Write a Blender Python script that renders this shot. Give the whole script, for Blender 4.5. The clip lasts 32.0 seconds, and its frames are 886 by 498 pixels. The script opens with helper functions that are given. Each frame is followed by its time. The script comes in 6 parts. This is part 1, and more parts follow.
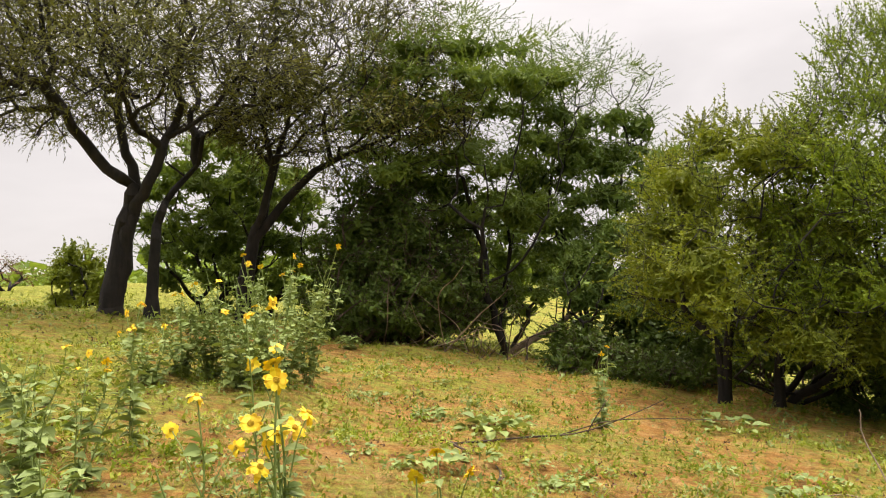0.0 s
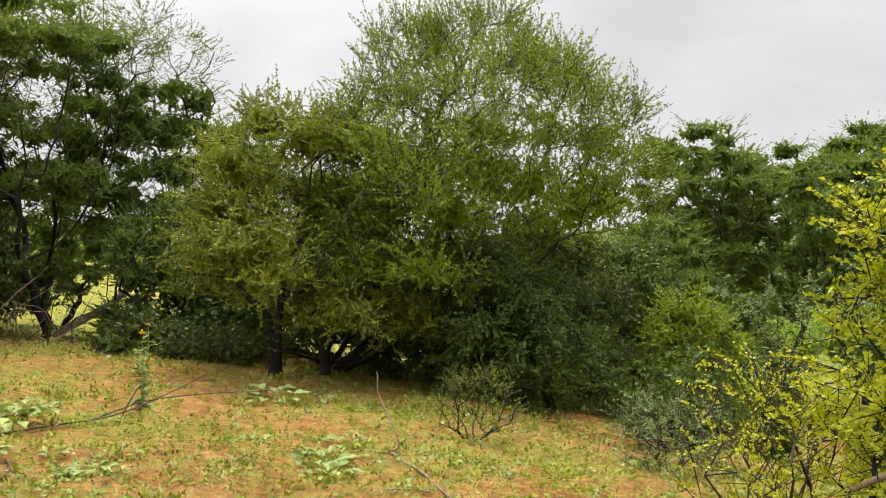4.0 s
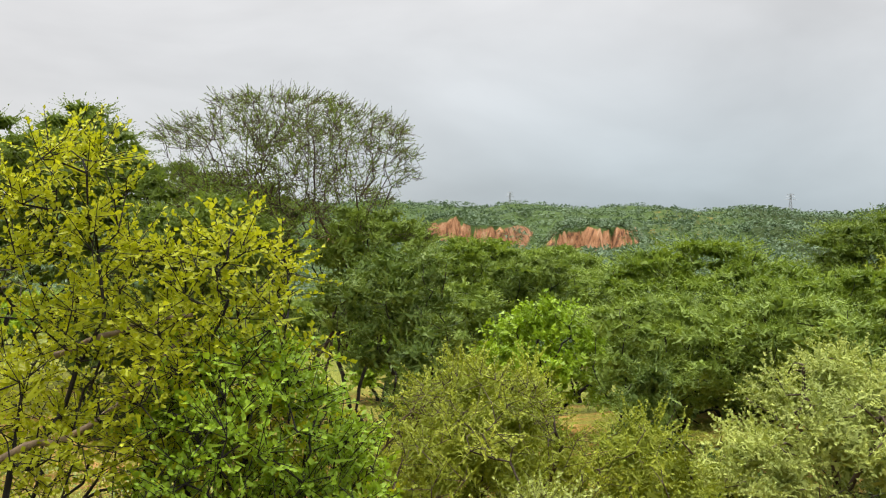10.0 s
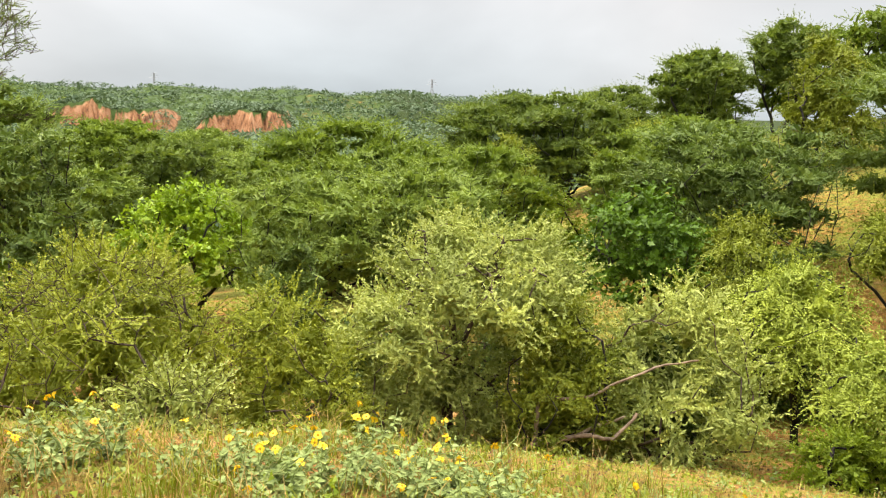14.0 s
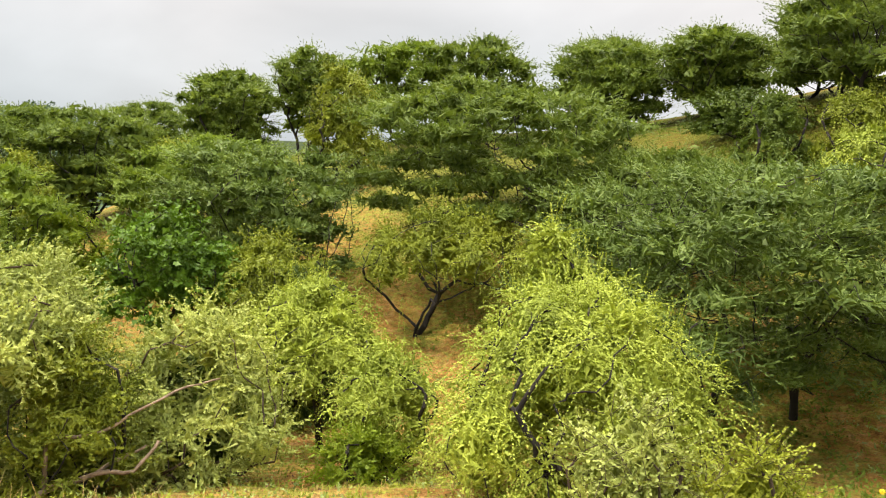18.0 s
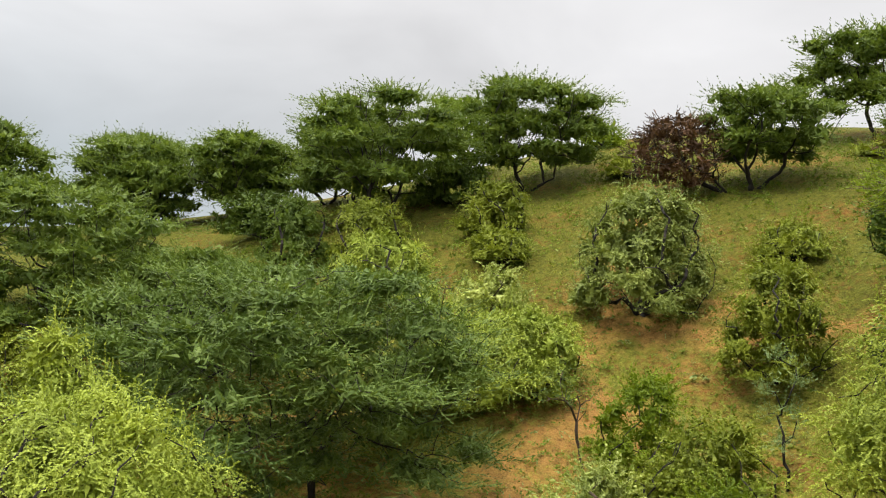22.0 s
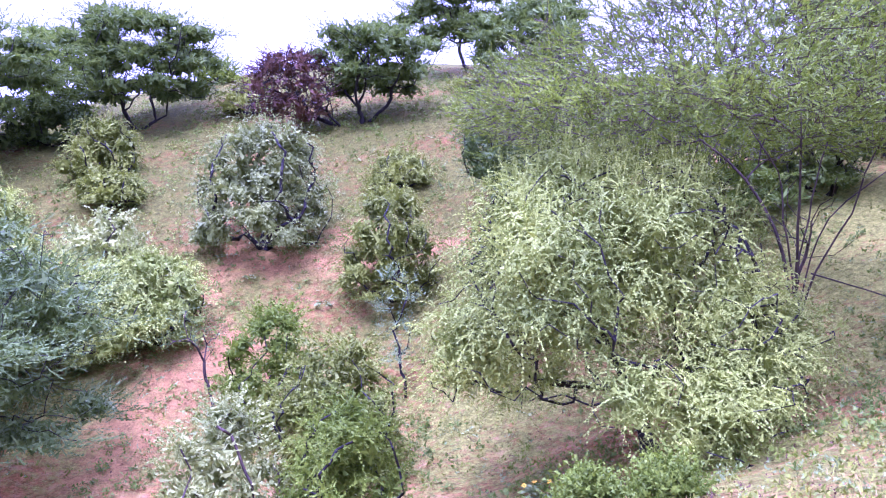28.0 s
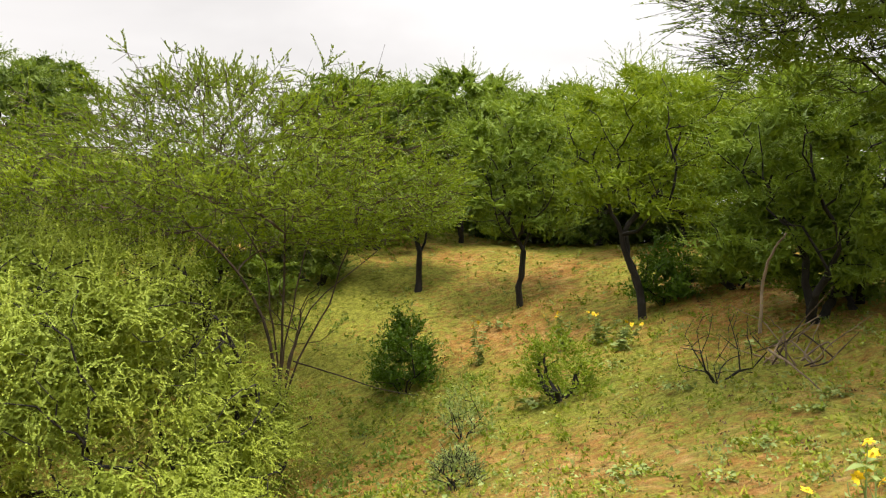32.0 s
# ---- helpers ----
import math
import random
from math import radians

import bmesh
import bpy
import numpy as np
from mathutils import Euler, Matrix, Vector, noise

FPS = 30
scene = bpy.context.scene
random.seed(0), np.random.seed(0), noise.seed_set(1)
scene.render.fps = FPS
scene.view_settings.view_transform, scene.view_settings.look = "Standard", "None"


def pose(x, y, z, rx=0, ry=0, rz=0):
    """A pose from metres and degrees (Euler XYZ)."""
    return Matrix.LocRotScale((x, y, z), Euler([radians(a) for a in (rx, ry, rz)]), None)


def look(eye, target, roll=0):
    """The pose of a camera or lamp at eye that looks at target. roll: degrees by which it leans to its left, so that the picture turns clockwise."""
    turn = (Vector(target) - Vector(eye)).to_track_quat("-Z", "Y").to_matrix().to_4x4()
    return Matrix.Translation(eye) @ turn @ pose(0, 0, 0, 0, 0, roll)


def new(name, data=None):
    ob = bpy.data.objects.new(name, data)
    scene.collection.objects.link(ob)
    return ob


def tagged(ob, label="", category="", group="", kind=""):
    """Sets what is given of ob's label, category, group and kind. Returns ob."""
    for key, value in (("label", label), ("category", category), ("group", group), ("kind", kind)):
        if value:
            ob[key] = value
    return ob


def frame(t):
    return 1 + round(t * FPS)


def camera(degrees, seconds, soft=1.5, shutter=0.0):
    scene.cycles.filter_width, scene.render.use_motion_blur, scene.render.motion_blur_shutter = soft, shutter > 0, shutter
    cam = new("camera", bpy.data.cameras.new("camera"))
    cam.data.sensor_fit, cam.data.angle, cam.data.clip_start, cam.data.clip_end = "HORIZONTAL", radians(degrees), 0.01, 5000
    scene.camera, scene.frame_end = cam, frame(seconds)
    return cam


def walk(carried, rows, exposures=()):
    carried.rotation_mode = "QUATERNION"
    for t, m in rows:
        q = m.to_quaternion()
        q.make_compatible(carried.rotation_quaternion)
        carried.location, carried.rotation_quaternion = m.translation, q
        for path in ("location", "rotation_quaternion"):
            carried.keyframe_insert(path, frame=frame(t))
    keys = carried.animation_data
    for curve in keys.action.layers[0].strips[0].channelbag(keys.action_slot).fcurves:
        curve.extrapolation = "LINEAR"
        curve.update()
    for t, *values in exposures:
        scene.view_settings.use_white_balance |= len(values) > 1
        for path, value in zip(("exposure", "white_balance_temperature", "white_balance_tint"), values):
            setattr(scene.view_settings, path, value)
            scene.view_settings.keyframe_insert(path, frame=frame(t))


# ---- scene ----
cam = camera(54.58, 32.0, soft=1.15)
# seconds, place, yaw, pitch, roll
ROWS = [
    (0.0, -0.020, 0.003, 1.509, 2.32, 1.73, 1.30),
    (0.5, -0.005, 0.008, 1.504, 0.22, 1.43, 1.13),
    (1.0, 0.042, 0.013, 1.498, -2.42, 1.07, 1.35),
    (1.5, 0.059, 0.008, 1.492, -5.45, 0.81, 1.05),
    (2.0, 0.083, -0.007, 1.496, -9.36, 0.70, 0.47),
    (2.5, 0.179, -0.028, 1.508, -14.41, 0.56, 0.50),
    (3.0, 0.239, -0.057, 1.508, -18.80, 0.48, 0.91),
    (3.5, 0.266, -0.054, 1.497, -21.84, 0.18, 1.23),
    (5.5, 0.426, -0.087, 1.463, -38.38, -1.76, -0.02),
    (6.0, 0.450, -0.126, 1.466, -42.04, -1.41, -0.18),
    (6.5, 0.474, -0.144, 1.476, -46.43, -0.38, -0.70),
    (7.0, 0.503, -0.172, 1.500, -51.87, 1.22, -1.76),
    (7.5, 0.496, -0.200, 1.509, -56.67, 2.49, -2.46),
    (8.0, 0.537, -0.243, 1.507, -60.72, 2.57, -2.36),
    (8.5, 0.583, -0.272, 1.504, -64.04, 1.67, -1.76),
    (9.0, 0.634, -0.286, 1.482, -67.62, 0.28, -1.45),
    (9.5, 0.665, -0.308, 1.455, -71.13, -1.25, -1.22),
    (10.0, 0.679, -0.330, 1.439, -73.82, -1.91, -1.10),
    (10.5, 0.683, -0.372, 1.421, -76.58, -2.75, -1.00),
    (11.0, 0.706, -0.432, 1.396, -80.06, -4.12, -0.67),
    (11.5, 0.730, -0.488, 1.385, -83.18, -4.95, -0.77),
    (12.0, 0.742, -0.515, 1.375, -85.83, -5.28, -0.99),
    (12.5, 0.741, -0.556, 1.365, -88.48, -5.99, -0.84),
    (13.0, 0.767, -0.583, 1.340, -91.27, -7.12, -0.67),
    (13.5, 0.776, -0.599, 1.329, -93.93, -8.21, -0.90),
    (14.0, 0.795, -0.629, 1.317, -96.53, -9.10, -1.25),
    (14.5, 0.808, -0.664, 1.309, -100.67, -9.63, -1.65),
    (15.0, 0.818, -0.693, 1.301, -104.75, -9.98, -2.04),
    (15.5, 0.810, -0.726, 1.301, -108.32, -9.44, -2.35),
    (17.5, 0.750, -0.955, 1.321, -122.63, -7.51, -2.69),
    (18.0, 0.740, -0.984, 1.325, -126.36, -6.80, -2.79),
    (18.5, 0.733, -1.017, 1.338, -131.14, -5.05, -3.18),
    (19.0, 0.687, -1.061, 1.349, -136.38, -3.18, -3.79),
    (19.5, 0.644, -1.089, 1.366, -141.10, -1.82, -4.28),
    (20.0, 0.605, -1.112, 1.382, -144.82, -1.05, -4.15),
    (20.5, 0.566, -1.146, 1.378, -148.13, -0.29, -3.80),
    (21.0, 0.535, -1.172, 1.388, -150.79, 0.47, -3.66),
    (21.5, 0.519, -1.171, 1.397, -153.47, 0.99, -3.78),
    (22.0, 0.496, -1.182, 1.409, -156.42, 1.38, -3.68),
    (22.5, 0.495, -1.203, 1.396, -159.77, 1.62, -3.50),
    (23.0, 0.487, -1.261, 1.389, -162.85, 1.49, -3.64),
    (23.5, 0.461, -1.290, 1.372, -165.13, 0.79, -3.79),
    (24.0, 0.428, -1.324, 1.348, -167.09, -0.91, -3.87),
    (24.5, 0.342, -1.348, 1.328, -169.13, -3.13, -3.74),
    (25.0, 0.252, -1.372, 1.298, -170.26, -6.13, -3.00),
    (25.5, 0.223, -1.383, 1.226, -170.82, -9.89, -2.42),
    (27.5, 0.246, -1.283, 1.230, -177.44, -5.68, -1.20),
    (28.0, 0.295, -1.261, 1.289, -180.74, -1.84, 0.12),
    (28.5, 0.232, -1.279, 1.353, -182.62, 0.75, -2.22),
    (29.0, 0.135, -1.242, 1.381, -186.50, 1.29, -2.44),
    (29.5, 0.079, -1.223, 1.383, -190.22, 2.15, -1.35),
    (30.0, 0.047, -1.232, 1.394, -195.63, 2.29, -0.87),
    (30.5, 0.015, -1.226, 1.397, -200.25, 2.15, -0.71),
    (31.0, -0.026, -1.224, 1.392, -204.16, 1.86, -0.49),
    (31.5, -0.073, -1.221, 1.396, -207.96, 2.34, -0.22),
    (32.0, -0.124, -1.194, 1.413, -211.92, 3.58, -0.09),
]
SKY_HORIZON, SKY_ZENITH, SUN_POWER = 0.95, 5.2, 3.3
# seconds, stops, kelvin, tint
EXPOSURES = [(0.0, 0.0, 6800, 15), (1.0, -0.05, 6250, 17), (2.0, 0.04, 5800, 20), (3.5, 0.05, 6450, 13), (6.0, -0.12, 6600, 11), (7.0, -0.28, 6500, 10), (9.0, -0.1, 6500, 10), (11.0, 0.05, 6500, 10), (13.0, 0.16, 6700, 12), (15.0, 0.5, 6900, 14), (17.5, 0.35, 6900, 14), (19.0, 0.15, 6800, 12), (20.0, -0.2, 6600, 11), (21.0, -0.1, 6500, 10), (24.0, -0.05, 6400, 11), (24.5, 0.6, 5700, 24), (25.0, 1.42, 5000, 52), (25.5, 1.55, 4600, 62), (27.5, 1.2, 4500, 84), (28.0, 1.0, 4400, 88), (28.6, 0.42, 5100, 60), (29.2, -0.15, 6700, 32), (30.0, 0.0, 6700, 14), (31.0, 0.1, 6700, 11), (32.0, 0.12, 6700, 11)]
walk(cam, [(t, pose(x, y, z, 90 + pitch, roll, yaw)) for t, x, y, z, yaw, pitch, roll in ROWS], EXPOSURES)

# ---- light: an overcast day, brightest overhead ----
world = bpy.data.worlds.new("overcast_sky")
scene.world = world
world.use_nodes = True
wn, wl = world.node_tree.nodes, world.node_tree.links
wn.clear()


def wnode(kind, **values):
    n = wn.new(kind)
    for k, v in values.items():
        if k in n.inputs:
            n.inputs[k].default_value = v
    return n


def wmath(op, a, b=0.0, clamp=False):
    n = wn.new("ShaderNodeMath")
    n.operation, n.use_clamp = op, clamp
    for i, v in enumerate((a, b)):
        if isinstance(v, (int, float)):
            n.inputs[i].default_value = v
        else:
            wl.new(v, n.inputs[i])
    return n.outputs[0]


SUN_ELEVATION, SUN_TURN = 66.0, 25.0
sky = wn.new("ShaderNodeTexSky")
sky.sky_type, sky.sun_disc = "NISHITA", False
sky.sun_elevation, sky.sun_rotation = radians(SUN_ELEVATION), radians(SUN_TURN)
coords = wn.new("ShaderNodeTexCoord")
split = wn.new("ShaderNodeSeparateXYZ")
wl.new(coords.outputs["Generated"], split.inputs[0])
height = wmath("MAXIMUM", split.outputs["Z"], 0.0)
stretch = wn.new("ShaderNodeVectorMath")
stretch.operation = "MULTIPLY"
stretch.inputs[1].default_value = (1.0, 1.0, 2.6)
wl.new(coords.outputs["Generated"], stretch.inputs[0])
cloud = wnode("ShaderNodeTexNoise", Scale=2.3, Detail=5.0, Roughness=0.5, Distortion=0.35)
wl.new(stretch.outputs[0], cloud.inputs["Vector"])
# the dark rain cloud that hangs low over the eastern plateau
southeast = wmath("ADD", wmath("MULTIPLY", split.outputs["X"], 0.8), wmath("MULTIPLY", split.outputs["Y"], -0.6))
east = wmath("MULTIPLY", wmath("MAXIMUM", wmath("POWER", wmath("MAXIMUM", split.outputs["X"], 0.0), 5.0), wmath("POWER", wmath("MAXIMUM", southeast, 0.0), 9.0)), wmath("SUBTRACT", 1.0, wmath("MULTIPLY", height, 3.2), True))
tint = wn.new("ShaderNodeMix")
tint.data_type = "RGBA"
tint.inputs[6].default_value, tint.inputs[7].default_value = (0.82, 0.81, 0.81, 1), (0.43, 0.51, 0.56, 1)
wl.new(east, tint.inputs[0])
bright = wmath("ADD", 0.62, wmath("MULTIPLY", cloud.outputs[0], 0.76))
bright = wmath("MULTIPLY", bright, wmath("ADD", SKY_HORIZON, wmath("MULTIPLY", wmath("POWER", height, 3.2), SKY_ZENITH)))
clouds = wn.new("ShaderNodeVectorMath")
clouds.operation = "SCALE"
wl.new(tint.outputs[2], clouds.inputs[0])
wl.new(bright, clouds.inputs["Scale"])
bg_clear, bg_cloud, both = wn.new("ShaderNodeBackground"), wn.new("ShaderNodeBackground"), wn.new("ShaderNodeAddShader")
wl.new(sky.outputs[0], bg_clear.inputs[0])
bg_clear.inputs[1].default_value = 0.006
wl.new(clouds.outputs[0], bg_cloud.inputs[0])
wl.new(bg_clear.outputs[0], both.inputs[0])
wl.new(bg_cloud.outputs[0], both.inputs[1])
out = wn.new("ShaderNodeOutputWorld")
wl.new(both.outputs[0], out.inputs[0])

sun = bpy.data.lights.new("sun", "SUN")
sun.energy, sun.angle, sun.color = SUN_POWER, radians(14), (1.0, 0.94, 0.82)
sun_ob = new("sun", sun)
sun_ob.matrix_world = look((0, 0, 60), Vector((0, 0, 60)) - Vector((math.sin(radians(SUN_TURN)) * math.cos(radians(SUN_ELEVATION)), math.cos(radians(SUN_TURN)) * math.cos(radians(SUN_ELEVATION)), math.sin(radians(SUN_ELEVATION)))))


# ---- materials ----
def material(name):
    m = bpy.data.materials.new(name)
    m.use_nodes = True
    n, l = m.node_tree.nodes, m.node_tree.links
    return m, n, l, n["Principled BSDF"]


def ramp(nodes, stops):
    r = nodes.new("ShaderNodeValToRGB")
    e = r.color_ramp.elements
    while len(e) < len(stops):
        e.new(0.5)
    for item, (at, colour) in zip(e, stops):
        item.position, item.color = at, (*colour, 1)
    return r


def noise_tex(nodes, scale, detail=4.0, rough=0.55):
    t = nodes.new("ShaderNodeTexNoise")
    t.inputs["Scale"].default_value, t.inputs["Detail"].default_value, t.inputs["Roughness"].default_value = scale, detail, rough
    return t


def mixed(nodes, links, kind, fac, a, b):
    m = nodes.new("ShaderNodeMix")
    m.data_type, m.blend_type = "RGBA", kind
    for i, v in ((0, fac), (6, a), (7, b)):
        if isinstance(v, (int, float)):
            m.inputs[i].default_value = v
        elif isinstance(v, tuple):
            m.inputs[i].default_value = (*v, 1)
        else:
            links.new(v, m.inputs[i])
    return m.outputs[2]


def leaf_material(name, dark, mid, light, gloss=0.5, glow=0.16, patch=0.9):
    """Leaves: every leaf has its own tone, clumps drift in colour, and light shines through the blade."""
    m, n, l, p = material(name)
    geo, crd = n.new("ShaderNodeNewGeometry"), n.new("ShaderNodeTexCoord")
    dark, mid, light = (tuple(0.82 * c for c in tone) for tone in (dark, mid, light))
    low = tuple(0.45 * a + 0.55 * b for a, b in zip(dark, mid))
    high = tuple(0.68 * a + 0.32 * b for a, b in zip(mid, light))
    each = ramp(n, ((0.0, low), (0.5, mid), (1.0, high)))
    l.new(geo.outputs["Random Per Island"], each.inputs[0])
    big = noise_tex(n, patch, 3.0)
    l.new(crd.outputs["Object"], big.inputs["Vector"])
    tone = ramp(n, ((0.3, (0.62, 0.66, 0.6)), (0.72, (1.25, 1.2, 1.05))))
    l.new(big.outputs[0], tone.inputs[0])
    colour = mixed(n, l, "MULTIPLY", 1.0, each.outputs[0], tone.outputs[0])
    l.new(colour, p.inputs["Base Color"])
    p.inputs["Roughness"].default_value = gloss
    p.inputs["Specular IOR Level"].default_value = 0.16
    thin, both = n.new("ShaderNodeBsdfTranslucent"), n.new("ShaderNodeMixShader")
    l.new(mixed(n, l, "MULTIPLY", 1.0, colour, (1.25, 1.2, 0.6)), thin.inputs[0])
    both.inputs[0].default_value = glow
    l.new(p.outputs[0], both.inputs[1])
    l.new(thin.outputs[0], both.inputs[2])
    l.new(both.outputs[0], n["Material Output"].inputs[0])
    return m


def bark_material(name, dark, light, scale=9.0):
    m, n, l, p = material(name)
    crd, place = n.new("ShaderNodeTexCoord"), n.new("ShaderNodeMapping")
    place.inputs["Scale"].default_value = (1, 1, 0.28)
    l.new(crd.outputs["Object"], place.inputs[0])
    crack, coarse = noise_tex(n, scale, 8.0, 0.68), noise_tex(n, 1.4, 3.0)
    l.new(place.outputs[0], crack.inputs["Vector"])
    l.new(crd.outputs["Object"], coarse.inputs["Vector"])
    r = ramp(n, ((0.32, dark), (0.7, light)))
    l.new(crack.outputs[0], r.inputs[0])
    stain = ramp(n, ((0.35, (0.6, 0.6, 0.6)), (0.7, (1.15, 1.1, 1.05))))
    l.new(coarse.outputs[0], stain.inputs[0])
    l.new(mixed(n, l, "MULTIPLY", 1.0, r.outputs[0], stain.outputs[0]), p.inputs["Base Color"])
    p.inputs["Roughness"].default_value = 0.93
    bump = n.new("ShaderNodeBump")
    bump.inputs["Strength"].default_value, bump.inputs["Distance"].default_value = 0.9, 0.03
    l.new(crack.outputs[0], bump.inputs["Height"])
    l.new(bump.outputs[0], p.inputs["Normal"])
    return m


LEAF = {
    "dark": leaf_material("acacia_leaf_dark", (0.065, 0.115, 0.022), (0.165, 0.24, 0.05), (0.3, 0.39, 0.1), glow=0.32),
    "green": leaf_material("acacia_leaf_green", (0.085, 0.14, 0.02), (0.2, 0.295, 0.045), (0.36, 0.47, 0.09), glow=0.32),
    "blue": leaf_material("acacia_leaf_bluish", (0.05, 0.092, 0.018), (0.14, 0.215, 0.048), (0.36, 0.46, 0.15), glow=0.24),
    "pale": leaf_material("acacia_leaf_pale", (0.11, 0.17, 0.035), (0.24, 0.34, 0.07), (0.4, 0.52, 0.13), glow=0.26),
    "grey": leaf_material("feathery_leaf_greyish", (0.13, 0.2, 0.075), (0.25, 0.35, 0.13), (0.4, 0.52, 0.23)),
    "sparse": leaf_material("thin_leaf_olive", (0.09, 0.1, 0.024), (0.19, 0.2, 0.04), (0.36, 0.36, 0.07)),
    "thorn": leaf_material("thorn_leaf_yellowish", (0.085, 0.12, 0.014), (0.235, 0.285, 0.032), (0.44, 0.49, 0.07), glow=0.36),
    "thorngreen": leaf_material("thorn_leaf_fresh", (0.085, 0.145, 0.012), (0.22, 0.31, 0.026), (0.39, 0.49, 0.05), glow=0.36),
    "yellow": leaf_material("shrub_leaf_yellow", (0.18, 0.24, 0.012), (0.53, 0.58, 0.03), (0.82, 0.82, 0.08), 0.42, 0.36),
    "leafy": leaf_material("broad_leaf_bright", (0.13, 0.24, 0.014), (0.3, 0.46, 0.032), (0.48, 0.64, 0.075), 0.38, 0.24),
    "deep": leaf_material("broad_leaf_deep", (0.04, 0.09, 0.01), (0.105, 0.205, 0.02), (0.21, 0.36, 0.045), 0.4, 0.26),
    "olive": leaf_material("bush_leaf_olive", (0.1, 0.135, 0.014), (0.25, 0.305, 0.035), (0.44, 0.5, 0.07), glow=0.2),
    "lime": leaf_material("bush_leaf_lime", (0.13, 0.17, 0.018), (0.36, 0.42, 0.05), (0.58, 0.62, 0.1), glow=0.22),
    "willow": leaf_material("drooping_leaf_light", (0.15, 0.21, 0.025), (0.4, 0.49, 0.075), (0.54, 0.62, 0.13), glow=0.15),
    "ashen": leaf_material("bush_leaf_ashen", (0.19, 0.25, 0.06), (0.42, 0.49, 0.13), (0.64, 0.7, 0.28), glow=0.2),
    "sage": leaf_material("bush_leaf_sage", (0.11, 0.15, 0.035), (0.28, 0.345, 0.09), (0.45, 0.52, 0.16), glow=0.2),
    # bush foliage with the shade under the thorn trees put into its colour
    "shaded": leaf_material("bush_leaf_shaded", (0.04, 0.075, 0.014), (0.1, 0.155, 0.03), (0.19, 0.26, 0.06), glow=0.24),
    "brown": leaf_material("dry_leaf_brown", (0.09, 0.05, 0.034), (0.17, 0.095, 0.06), (0.24, 0.15, 0.085)),
    "herb": leaf_material("herb_leaf_greygreen", (0.17, 0.24, 0.07), (0.32, 0.41, 0.14), (0.52, 0.6, 0.27)),
    "grass": leaf_material("grass_blade", (0.13, 0.18, 0.012), (0.27, 0.31, 0.02), (0.45, 0.42, 0.06), patch=0.5),
    "straw": leaf_material("dry_straw", (0.28, 0.17, 0.05), (0.42, 0.28, 0.09), (0.54, 0.4, 0.17), glow=0.1),
    # distance haze is put into this colour as a pale blue-grey tint
    "far": leaf_material("far_scrub_leaf_hazed", (0.07, 0.12, 0.075), (0.13, 0.2, 0.125), (0.2, 0.285, 0.17), patch=0.03),
}
BARK = bark_material("dark_bark", (0.008, 0.006, 0.005), (0.034, 0.027, 0.021))
BARK_BROWN = bark_material("brown_bark", (0.035, 0.022, 0.014), (0.13, 0.09, 0.06))
BARK_PALE = bark_material("pale_dead_wood", (0.16, 0.11, 0.07), (0.42, 0.32, 0.22))


def petal_material():
    m, n, l, p = material("petal_yellow")
    geo = n.new("ShaderNodeNewGeometry")
    r = ramp(n, ((0.0, (0.85, 0.54, 0.006)), (1.0, (0.95, 0.72, 0.02))))
    l.new(geo.outputs["Random Per Island"], r.inputs[0])
    l.new(r.outputs[0], p.inputs["Base Color"])
    p.inputs["Roughness"].default_value = 0.6
    return m


PETAL = petal_material()
DISC = bark_material("flower_disc_ochre", (0.72, 0.42, 0.01), (0.9, 0.62, 0.03), 60.0)


